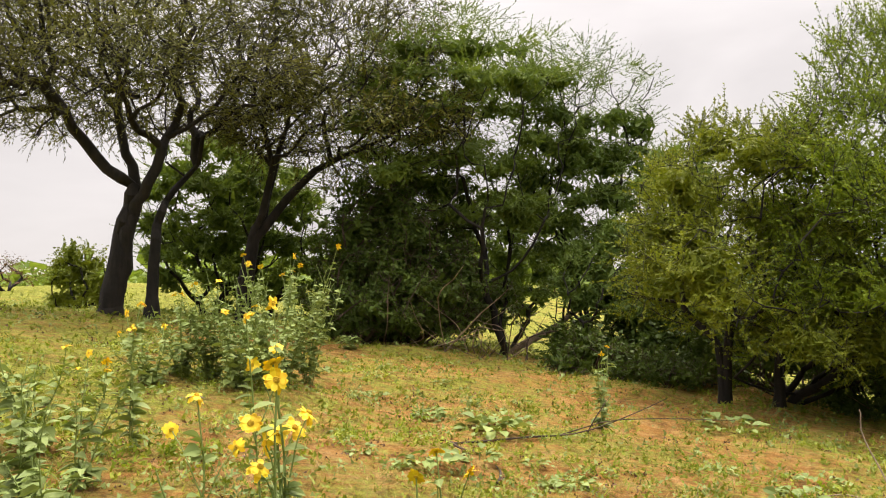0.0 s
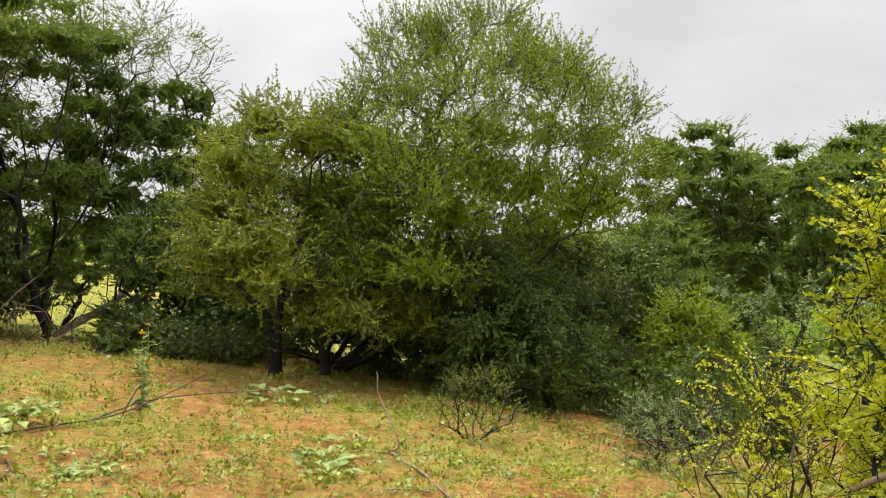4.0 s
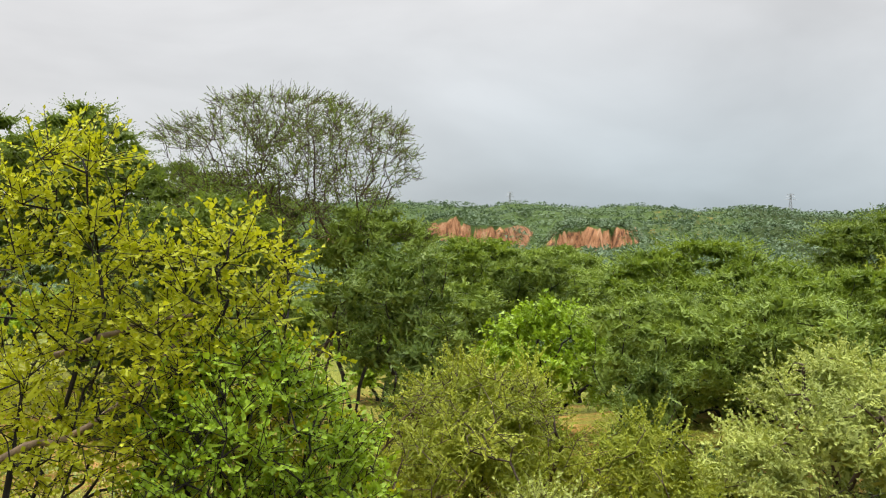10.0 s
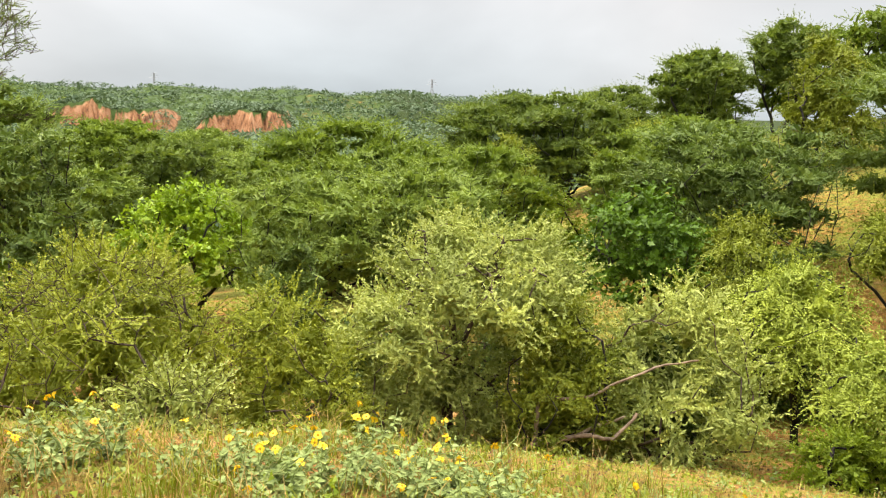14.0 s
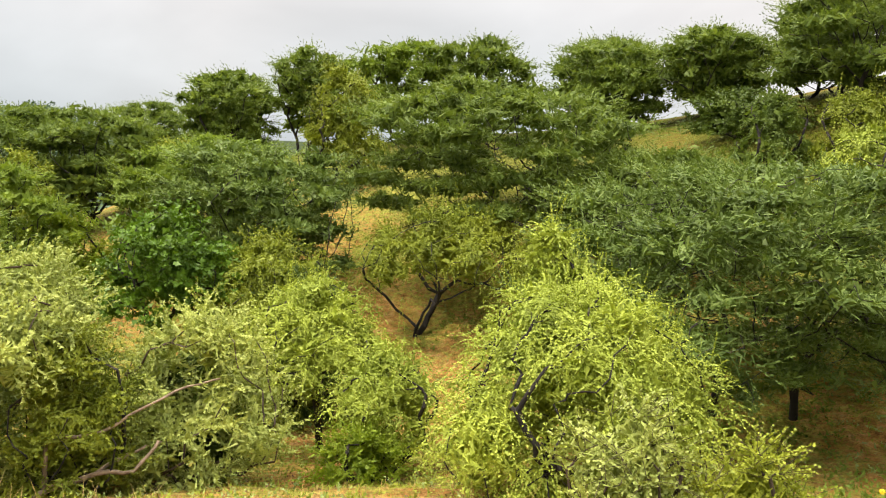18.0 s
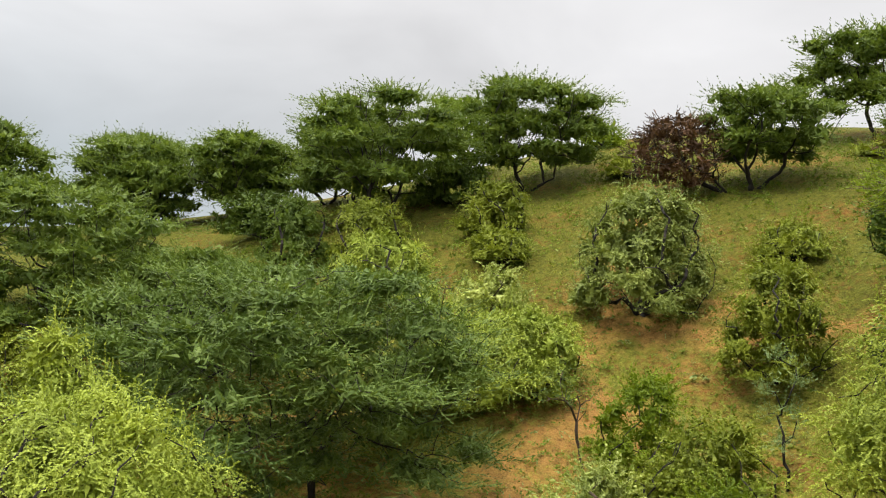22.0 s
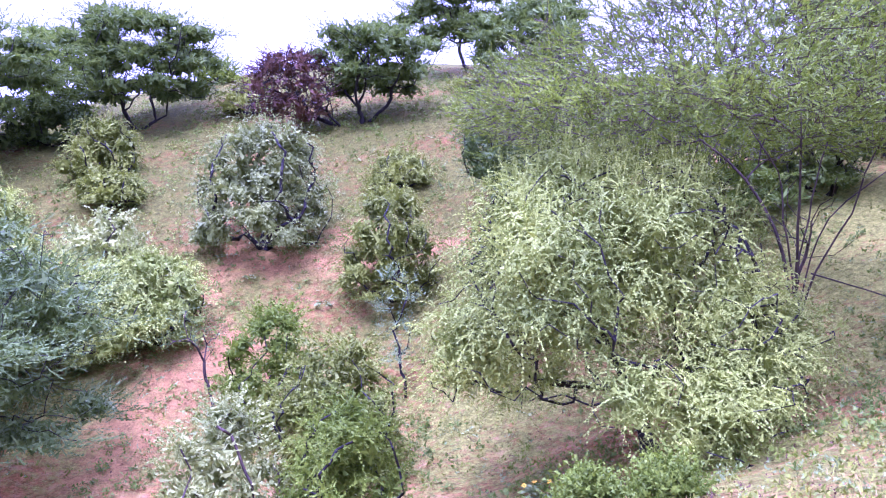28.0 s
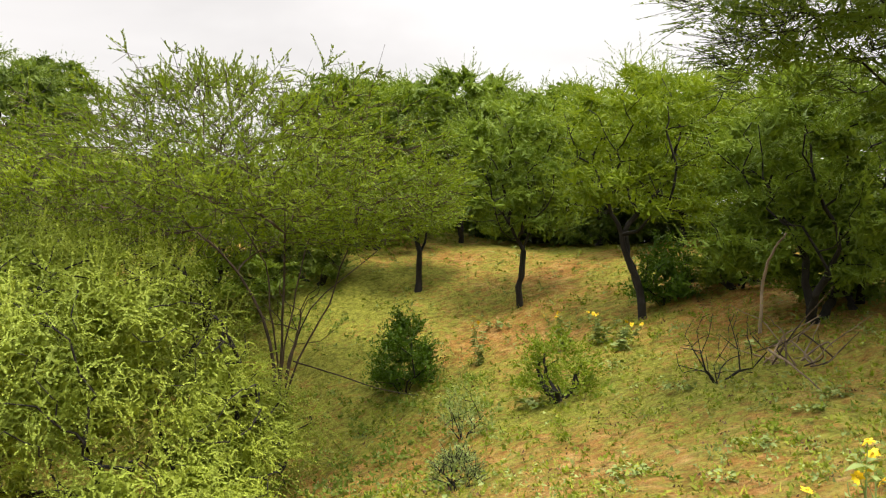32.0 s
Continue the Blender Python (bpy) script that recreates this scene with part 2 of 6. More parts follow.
def ground_material():
    """Orange sandy soil under a thin patchy cover of green herbs, with bare rock where the land is steep."""
    m, n, l, p = material("soil_and_turf")
    crd = n.new("ShaderNodeTexCoord")

    def field(scale, detail=5.0, rough=0.6):
        t = noise_tex(n, scale, detail, rough)
        l.new(crd.outputs["Object"], t.inputs["Vector"])
        return t.outputs[0]

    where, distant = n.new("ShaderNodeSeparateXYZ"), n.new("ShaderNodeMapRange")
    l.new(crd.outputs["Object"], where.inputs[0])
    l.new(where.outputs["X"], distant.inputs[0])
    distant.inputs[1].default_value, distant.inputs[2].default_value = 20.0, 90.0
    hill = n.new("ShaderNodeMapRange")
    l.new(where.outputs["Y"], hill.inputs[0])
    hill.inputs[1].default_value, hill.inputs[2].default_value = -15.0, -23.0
    eastern, hill_shade = n.new("ShaderNodeMapRange"), n.new("ShaderNodeMath")
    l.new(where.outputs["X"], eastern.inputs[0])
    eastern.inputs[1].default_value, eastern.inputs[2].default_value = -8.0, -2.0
    hill_shade.operation = "MULTIPLY"
    l.new(hill.outputs[0], hill_shade.inputs[0])
    l.new(eastern.outputs[0], hill_shade.inputs[1])
    soil = ramp(n, ((0.32, (0.16, 0.07, 0.012)), (0.5, (0.47, 0.235, 0.066)), (0.68, (0.66, 0.43, 0.18))))
    l.new(field(3.1, 9.0, 0.78), soil.inputs[0])
    turf = ramp(n, ((0.3, (0.11, 0.13, 0.012)), (0.5, (0.29, 0.305, 0.045)), (0.72, (0.52, 0.49, 0.11))))
    l.new(field(11.0, 8.0, 0.78), turf.inputs[0])
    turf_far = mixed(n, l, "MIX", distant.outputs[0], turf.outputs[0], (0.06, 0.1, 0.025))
    cover = ramp(n, ((0.45, (0, 0, 0)), (0.58, (1, 1, 1))))
    patchy = mixed(n, l, "MIX", 0.55, field(0.33, 3.0), field(5.5, 6.0, 0.75))
    # the damp valley to the east is greener
    damp = n.new("ShaderNodeMapRange")
    l.new(where.outputs["X"], damp.inputs[0])
    damp.inputs[1].default_value, damp.inputs[2].default_value, damp.inputs[4].default_value = 15.0, 60.0, 0.13
    # and so is the western slope
    west = n.new("ShaderNodeMapRange")
    l.new(where.outputs["X"], west.inputs[0])
    west.inputs[1].default_value, west.inputs[2].default_value, west.inputs[4].default_value = 0.0, -7.0, 0.045
    plus, more, most = n.new("ShaderNodeMath"), n.new("ShaderNodeMath"), n.new("ShaderNodeMath")
    south = n.new("ShaderNodeMapRange")
    l.new(where.outputs["Y"], south.inputs[0])
    south.inputs[1].default_value, south.inputs[2].default_value, south.inputs[4].default_value = -12.0, -22.0, 0.1
    l.new(patchy, plus.inputs[0])
    l.new(damp.outputs[0], plus.inputs[1])
    l.new(plus.outputs[0], more.inputs[0])
    l.new(west.outputs[0], more.inputs[1])
    l.new(more.outputs[0], most.inputs[0])
    l.new(south.outputs[0], most.inputs[1])
    # the plain north of the spur is greener too
    north, all_of = n.new("ShaderNodeMapRange"), n.new("ShaderNodeMath")
    l.new(where.outputs["Y"], north.inputs[0])
    north.inputs[1].default_value, north.inputs[2].default_value, north.inputs[4].default_value = 13.0, 20.0, 0.1
    l.new(most.outputs[0], all_of.inputs[0])
    l.new(north.outputs[0], all_of.inputs[1])
    # little grows under the close western trees
    shady_x, shady_y, bare_soil = n.new("ShaderNodeMapRange"), n.new("ShaderNodeMapRange"), n.new("ShaderNodeMath")
    l.new(where.outputs["X"], shady_x.inputs[0])
    shady_x.inputs[1].default_value, shady_x.inputs[2].default_value = -8.0, -11.0
    l.new(where.outputs["Y"], shady_y.inputs[0])
    shady_y.inputs[1].default_value, shady_y.inputs[2].default_value, shady_y.inputs[4].default_value = -11.0, -14.5, -0.07
    bare_soil.operation = "MULTIPLY_ADD"
    l.new(shady_x.outputs[0], bare_soil.inputs[0])
    l.new(shady_y.outputs[0], bare_soil.inputs[1])
    l.new(all_of.outputs[0], bare_soil.inputs[2])
    l.new(bare_soil.outputs[0], cover.inputs[0])
    # hill soil and turf: a browner tint, darkened to carry the trees' shade
    earth = mixed(n, l, "MULTIPLY", hill_shade.outputs[0], soil.outputs[0], (0.52, 0.47, 0.38))
    turf_far = mixed(n, l, "MULTIPLY", hill_shade.outputs[0], turf_far, (0.46, 0.46, 0.36))
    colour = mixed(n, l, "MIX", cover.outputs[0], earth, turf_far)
    # trodden sandy trails over the hill
    def calc(op, a, b=0.0, clamp=False):
        k = n.new("ShaderNodeMath")
        k.operation, k.use_clamp = op, clamp
        for i, v in enumerate((a, b)):
            if isinstance(v, (int, float)):
                k.inputs[i].default_value = v
            else:
                l.new(v, k.inputs[i])
        return k.outputs[0]

    wobble = calc("MULTIPLY", calc("SUBTRACT", field(0.45, 4.0, 0.6), 0.5), 4.5)
    worn = calc("MULTIPLY", calc("SUBTRACT", field(2.2, 5.0, 0.7), 0.5), 1.6)

    def lane(across, middle, half, along, start, end):
        gap = calc("ABSOLUTE", calc("ADD", calc("SUBTRACT", across, middle), wobble))
        line = calc("SUBTRACT", 1.0, calc("ADD", calc("DIVIDE", gap, half), worn), True)
        inside = calc("MULTIPLY", calc("SUBTRACT", along, start, True), calc("SUBTRACT", end, along, True))
        return calc("MULTIPLY", line, inside)

    trail = calc("MAXIMUM", lane(where.outputs["X"], 5.4, 0.85, where.outputs["Y"], -31.0, -14.0), lane(where.outputs["Y"], -21.8, 0.8, where.outputs["X"], -8.0, 6.0))
    colour = mixed(n, l, "MIX", calc("MULTIPLY", trail, 0.9, True), colour, (0.46, 0.25, 0.075))
    geo, sep = n.new("ShaderNodeNewGeometry"), n.new("ShaderNodeSeparateXYZ")
    l.new(geo.outputs["Normal"], sep.inputs[0])
    steep = ramp(n, ((0.66, (1, 1, 1)), (0.76, (0, 0, 0))))
    l.new(sep.outputs["Z"], steep.inputs[0])
    rock = ramp(n, ((0.36, (0.09, 0.045, 0.028)), (0.5, (0.37, 0.18, 0.09)), (0.68, (0.56, 0.35, 0.22))))
    seams = n.new("ShaderNodeMapping")
    seams.inputs["Scale"].default_value = (1.0, 1.0, 0.16)
    l.new(crd.outputs["Object"], seams.inputs[0])
    cracks = noise_tex(n, 0.55, 7.0, 0.72)
    l.new(seams.outputs[0], cracks.inputs["Vector"])
    l.new(cracks.outputs[0], rock.inputs[0])
    colour = mixed(n, l, "MIX", steep.outputs[0], colour, rock.outputs[0])
    fleck = ramp(n, ((0.36, (0.33, 0.31, 0.3)), (0.5, (0.86, 0.86, 0.84)), (0.66, (1.2, 1.16, 1.09))))
    l.new(mixed(n, l, "MIX", 0.5, field(26.0, 6.0, 0.75), field(6.0, 5.0, 0.7)), fleck.inputs[0])
    colour = mixed(n, l, "MULTIPLY", 1.0, colour, fleck.outputs[0])
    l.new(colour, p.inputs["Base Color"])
    p.inputs["Roughness"].default_value = 0.95
    p.inputs["Specular IOR Level"].default_value = 0.15
    bump = n.new("ShaderNodeBump")
    bump.inputs["Strength"].default_value, bump.inputs["Distance"].default_value = 1.0, 0.09
    l.new(field(16.0, 8.0, 0.75), bump.inputs["Height"])
    l.new(bump.outputs[0], p.inputs["Normal"])
    return m


# ---- the land: a spur above a gully, a scrub hill to the south, a valley and a plateau to the east ----
BROAD = [0.2, 0.07, 0.6, 0.91, -0.11, 0.12, -0.06, 2.49, 2.03, 0.71, 0.91, 0.02, 0.93, 0.37, 4.47, 1.62, -1.76, 0.44, 0.18, 0.37, 0.6, 3.7, 0.85, -2.16, -1.72, -0.55, -1.08, -1.49, 1.89, 1.43, 2.93, -0.93, -0.12, 0.5, -1.21, 0.97, 2.64, 3.25, -1.69, -0.25, 0.46, -0.27, 0.73, 1.72, -0.21, -0.78, 1.77, 0.52, -0.07]
FINE = [-0.56, 0.62, 0.71, -0.46, -0.17, -0.34, 0.06, 1.07, -0.53, -0.02, -0.31, 0.64, 0.1, -0.06, 0.75, -2.16, 0.44, 0.73, -0.44, 0.13, -0.48, 0.09, -0.22, -0.09, 0.83, 0.54, 0.18, -0.3, 0.87, -0.77, -0.46, -0.56, -0.62, -0.38, -0.16]


def smooth(a, b, v):
    u = np.clip((v - a) / (b - a), 0, 1)
    return u * u * (3 - 2 * u)


def waves(x, y, size, seed):
    """A smooth uneven field between about -1 and 1."""
    r = np.random.RandomState(seed)
    z = np.zeros_like(x)
    for k in range(7):
        a, f, ph = r.uniform(0, 6.283), r.uniform(0.6, 1.7) * 6.283 / size, r.uniform(0, 6.283)
        z = z + np.sin((x * math.cos(a) + y * math.sin(a)) * f + ph + 0.8 * np.sin((x * math.sin(a) - y * math.cos(a)) * f * 0.7 + ph * 2))
    return z / 3.5


def land(x, y):
    x, y = np.asarray(x, float), np.asarray(y, float)
    z = -8.5 * smooth(4, 60, x)
    k = 0
    for cx in range(-32, 65, 16):
        for cy in range(-48, 49, 16):
            z = z + BROAD[k] * np.exp(-((x - cx) ** 2 + (y - cy) ** 2) / 338.0)
            k += 1
    k = 0
    for cx in range(-16, 17, 8):
        for cy in range(-24, 25, 8):
            z = z + FINE[k] * np.exp(-((x - cx) ** 2 + (y - cy) ** 2) / 60.5)
            k += 1
    far = smooth(120, 200, x)
    rough = waves(x, y, 60, 3)
    z = z + far * rough * 1.6
    rim = x + 16 * waves(x * 0.3, y, 45, 5)
    # the plateau: a long rise, broken by two orange scarps, falling away to the south
    end = smooth(-150, -85, y - 0.12 * (x - 330))
    z = z + (15.5 * smooth(235, 420, rim) + 1.5 * rough * smooth(300, 420, x)) * end * far
    for cy, half, edge, tall in ((70, 15, 271, 8.0), (30, 12, 275, 8.2), (112, 8, 270, 4.4)):
        window = smooth(cy - half - 4, cy - half + 3, y) * (1 - smooth(cy + half - 3, cy + half + 6, y))
        front = x + 3.0 * waves(x * 0.2, y, 11, int(cy)) + 2.2 * waves(x * 0.1, y, 4.5, int(cy) + 1)
        z = z + tall * (1 + 0.22 * waves(x * 0.1, y, 14, int(cy) + 2)) * window * smooth(edge - 2.5, edge + 2.5, front) * (1 - smooth(edge + 6, edge + 70, x))
    near = 1 - smooth(20, 45, np.hypot(x, y))
    return z + near * (0.05 * waves(x, y, 2.2, 8) + 0.025 * waves(x, y, 0.7, 9))


def axis(parts):
    return np.concatenate([np.arange(a, b, s) for a, b, s in parts])


def mesh_from(name, verts, faces, mats, smooth_faces=False, per=None):
    """A mesh from numpy arrays; faces all have the same number of corners, or per gives (faces) as a list of arrays."""
    me = bpy.data.meshes.new(name)
    groups = per if per is not None else [faces]
    me.vertices.add(len(verts))
    me.vertices.foreach_set("co", np.ascontiguousarray(verts, np.float32).ravel())
    loops = np.concatenate([g.ravel() for g in groups]).astype(np.int32)
    sizes = np.concatenate([np.full(len(g), g.shape[1], np.int32) for g in groups])
    me.loops.add(len(loops))
    me.loops.foreach_set("vertex_index", loops)
    me.polygons.add(len(sizes))
    me.polygons.foreach_set("loop_start", np.concatenate([[0], np.cumsum(sizes)[:-1]]).astype(np.int32))
    me.update(calc_edges=True)
    me.polygons.foreach_set("use_smooth", np.full(len(sizes), bool(smooth_faces)))
    for mt in mats if isinstance(mats, (list, tuple)) else [mats]:
        me.materials.append(mt)
    return me


def build_ground():
    xs = axis([(-3500, -600, 420), (-600, -120, 60), (-120, -48, 6), (-48, -14, 1), (-14, 16, 0.3), (16, 60, 1.2), (60, 200, 5), (200, 255, 5), (255, 310, 1.6), (310, 320, 5), (320, 480, 5), (480, 900, 60), (900, 4200, 500)])
    ys = axis([(-3500, -600, 420), (-600, -200, 50), (-200, -48, 5), (-48, -16, 1), (-16, 19, 0.3), (19, 50, 1.2), (50, 125, 1.3), (125, 130, 2.6), (130, 150, 5), (150, 300, 10), (300, 700, 50), (700, 4200, 500)])
    gx, gy = np.meshgrid(xs, ys)
    verts = np.stack([gx, gy, land(gx, gy)], -1).reshape(-1, 3)
    w, h = len(xs), len(ys)
    i = (np.arange(h - 1)[:, None] * w + np.arange(w - 1)[None]).ravel()
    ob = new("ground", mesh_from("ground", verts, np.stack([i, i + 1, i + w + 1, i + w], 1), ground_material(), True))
    return tagged(ob, "orange sandy soil with patchy low green turf on a hillside", "ground", kind="structure")


ground = build_ground()


def part(name, me, parent, label=""):
    ob = new(name, me)
    ob.parent = parent
    if label:
        tagged(ob, label)
    return ob


def thing(name, x, y, label, category, group="", sink=0.0, kind=""):
    ob = new(name)
    ob.empty_display_size = 0.2
    ob.location = (x, y, float(land(x, y)) - sink)
    return tagged(ob, label, category, group, kind)


# ---- growing things ----
def unit(v):
    return v / np.maximum(np.linalg.norm(v, axis=-1, keepdims=True), 1e-9)


def tubes(p0, p1, r0, r1, sides, d0=None):
    """Tapered limbs from p0 to p1 as one set of verts and quads; d0: the way in which each one's foot faces."""
    d = unit(p1 - p0)
    d0 = d if d0 is None else d0
    a = np.arange(sides) * 2 * math.pi / sides
    rings = []
    for p, w, r in ((p0, d0, r0), (p1, d, r1)):
        u = unit(np.cross(w, np.array([[0.55, 0.83, 0.07]])))
        v = np.cross(w, u)
        rings.append(p[:, None] + (u[:, None] * np.cos(a)[None, :, None] + v[:, None] * np.sin(a)[None, :, None]) * r[:, None, None])
    verts = np.concatenate(rings, 1).reshape(-1, 3)
    k, j = np.arange(sides), (np.arange(sides) + 1) % sides
    one = np.stack([k, j, j + sides, k + sides], 1)
    faces = (np.arange(len(p0)) * 2 * sides)[:, None, None] + one[None]
    return verts, faces.reshape(-1, 4)


def joined(pieces):
    verts, faces, n = [], [], 0
    for v, f in pieces:
        verts.append(v)
        faces.append(f + n)
        n += len(v)
    return np.concatenate(verts), np.concatenate(faces)


def leaves(rs, start, way, length, count, size, slim, sag=0.0, spread=1.0, fold=0.25, simple=False, level=0.0, face=None):
    """Leaves set along many shoots. start, way: n x 3; length: n; face: the way that each shoot's blades look. Each leaf is a folded pointed blade of two faces."""
    n = len(start)
    sag = np.broadcast_to(np.asarray(sag, float), (n,))[:, None]
    s = np.linspace(0.08, 1.0, count)[None] + rs.uniform(-0.4, 0.4, (n, count)) / count
    s = np.clip(s, 0.02, 1.0)
    run = (s * length[:, None])[..., None]
    pos = start[:, None] + way[:, None] * run
    pos[..., 2] -= sag * (s * length[:, None]) ** 2
    tangent = np.repeat(way[:, None], count, 1).copy()
    tangent[..., 2] -= 2 * sag * s * length[:, None]
    tangent = unit(tangent)
    side = np.cross(tangent, unit(rs.normal(size=(n, count, 3))))
    side[..., 2] *= 1 - level
    side = unit(side)
    ax = unit(tangent * (1.15 - 0.5 * spread) + side * spread + np.array([0, 0, 0.12]))
    look_to = np.array([0, 0, 1.0]) if face is None else (face * 0.9 + np.array([0, 0, 0.45]))[:, None]
    across = unit(np.cross(ax, unit(rs.normal(size=(n, count, 3)) * (0.6 - 0.25 * level) + look_to)))
    nor = np.cross(across, ax)
    ll = (size * rs.uniform(0.6, 1.35, (n, count)))[..., None]
    if simple:
        verts = np.stack([pos + across * ll * slim * 0.9 + ax * ll * 0.2, pos + ax * ll, pos - across * ll * slim * 0.9], 2).reshape(-1, 3)
        return verts, np.arange(len(verts)).reshape(-1, 3)
    mid = pos + ax * ll * 0.48
    quad = np.stack([pos, mid + across * ll * slim + nor * ll * slim * fold, pos + ax * ll, mid - across * ll * slim + nor * ll * slim * fold], 2)
    verts = quad.reshape(-1, 3)
    i = np.arange(len(verts) // 4) * 4
    return verts, np.concatenate([np.stack([i, i + 1, i + 2], 1), np.stack([i, i + 2, i + 3], 1)])


def lobes(rs, shape, radius, low, top, grain, lumpy, full, roof, plates, heart):
    """The leafy boughs of a crown: middles and half-sizes of flat tiers (umbrella) or round tufts (dome)."""
    deep = top - low
    flat = shape == "umbrella"
    a0 = float(np.clip(radius * (0.33 if flat else 0.34) * grain, 0.12, 1.4 * grain))
    b0 = min(a0 * (float(np.clip(0.21 * deep / radius, 0.23, 0.55)) if flat else 0.85), 0.45 * deep)
    outside = 6.283 * radius * (0.6 * deep + 0.5 * radius)
    n = int(np.clip((2.7 if flat else 1.8) * plates * outside / (3.14 * a0 * (a0 * 0.75 + b0 * 0.4)), 7, 110))
    u = (np.arange(n) + rs.uniform(0.2, 0.8, n)) / n
    u = rs.permutation(u) if not flat else u
    b = np.arange(n) * 2.39996 + rs.uniform(0, 6.283) + rs.uniform(-0.25, 0.25, n)
    a = a0 * rs.uniform(0.72, 1.28, n)
    if flat:
        cap = np.arange(n) % roof == 0
        up = 0.03 + 0.8 * u
        ring = radius * np.sqrt(np.clip(1 - ((up - 0.42) / 0.75) ** 2, 0.05, 1)) * (1 + 0.09 * lumpy * rs.normal(size=n))
        ring = np.where(cap, radius * 0.93 * np.sqrt(u), ring * np.sqrt(rs.uniform(0.4, 1.0, n)))
        ring = np.maximum(ring - a * 0.9 * np.where(cap, u, 1.0), 0)
        tall = b0 * rs.uniform(0.75, 1.3, n)
        dome = 1 - 0.85 * (ring / radius) ** 2 + 0.06 * lumpy * rs.normal(size=n)
        z = low + tall * 0.6 + (deep - tall * 1.5) * np.where(cap, np.minimum(dome, 1.0), up)
    else:
        up = u
        ring = radius * np.maximum(1 - (0.94 * up) ** 2, 0.02) ** (0.5 * full + 0.12) * (1 + 0.07 * lumpy * rs.normal(size=n))
        ring = np.maximum(ring - a * 0.9, 0) * np.where(np.arange(n) % 5 == 0, 0.3, 1.0)
        tall = np.minimum(a * rs.uniform(0.75, 1.05, n), 0.5 * deep)
        z = low + tall * 0.45 + (deep - tall * 1.45) * up * (1 + 0.05 * lumpy * rs.normal(size=n))
    mid, half = np.stack([ring * np.cos(b), ring * np.sin(b), z], 1), np.stack([a, a, tall], 1)
    if heart:
        # one round body that the tufts stand out from
        mid = np.concatenate([mid, [[0.0, 0.0, low + 0.45 * deep]]])
        half = np.concatenate([half, [[0.9 * radius, 0.9 * radius, 0.5 * deep]]])
    return mid, half


def lobe_points(rs, mid, half, count, under):
    """Places over the free surface of the lobes, with the way that the surface faces and the lobe."""
    m = count * 4 + 200
    share = half[:, 0] * (half[:, 0] + half[:, 2])
    k = rs.choice(len(mid), m, p=share / share.sum())
    d = unit(rs.normal(size=(m, 3)))
    d[:, 2] = np.where(d[:, 2] < -under, -d[:, 2], d[:, 2])
    p = mid[k] + d * half[k] * rs.uniform(0.8, 1.04, (m, 1))
    depth = np.ones(m) * 9
    for i in range(len(mid)):
        q = np.linalg.norm((p - mid[i]) / half[i], axis=1)
        depth = np.minimum(depth, np.where(k == i, 9, q))
    ok = np.where(depth > 0.82)[0]
    ok = ok[:count] if len(ok) >= count else np.argsort(-depth)[:count]
    return p[ok], unit(d[ok] / half[k[ok]]), k[ok]


def crown_points(rs, shape, count, clumps, radius, low, top, lumpy):
    """Places in an open crown: a vase of rising limbs, or a few loose pads."""
    deep = top - low
    i = (np.arange(count) + rs.uniform(0, 1, count)) / count
    a = np.arange(count) * 2.39996 + rs.uniform(-0.3, 0.3, count)
    seed = int(rs.randint(1, 9999))
    if shape == "pads":
        n = clumps
        disc = np.sqrt((np.arange(n) + 0.5) / n)
        b = np.arange(n) * 2.39996 + rs.uniform(0, 6.283)
        centre = np.stack([radius * disc * 0.66 * np.cos(b), radius * disc * 0.66 * np.sin(b), low + deep * ((np.arange(n)[::-1] * 5 % 4) + 0.6) / 4 * (1 - 0.2 * disc)], 1)
        off = unit(rs.normal(size=(count, 3))) * rs.uniform(0, 1, (count, 1)) ** 0.45 * radius * 0.46
        off[:, 2] *= 0.2
        return centre[rs.randint(0, n, count)] + off
    disc = np.sqrt(i)
    edge = 1 + 0.16 * lumpy * waves(np.cos(a) * 2, np.sin(a) * 2, 2.2, seed)
    r = radius * disc * edge * 0.97
    x, y = r * np.cos(a), r * np.sin(a)
    lump = waves(x, y, max(radius * 0.8, 0.5), seed + 1)
    z = low + deep * (0.98 - 0.55 * disc ** 3) - deep * 0.2 * lumpy * (lump + 0.4) - deep * rs.uniform(0, 1, count) ** 1.6 * 0.75
    z = np.where(rs.uniform(size=count) < 0.08, z + deep * rs.uniform(0.05, 0.2, count), z)
    return np.stack([x, y, np.maximum(z, low + deep * 0.3 * disc ** 1.5)], 1)


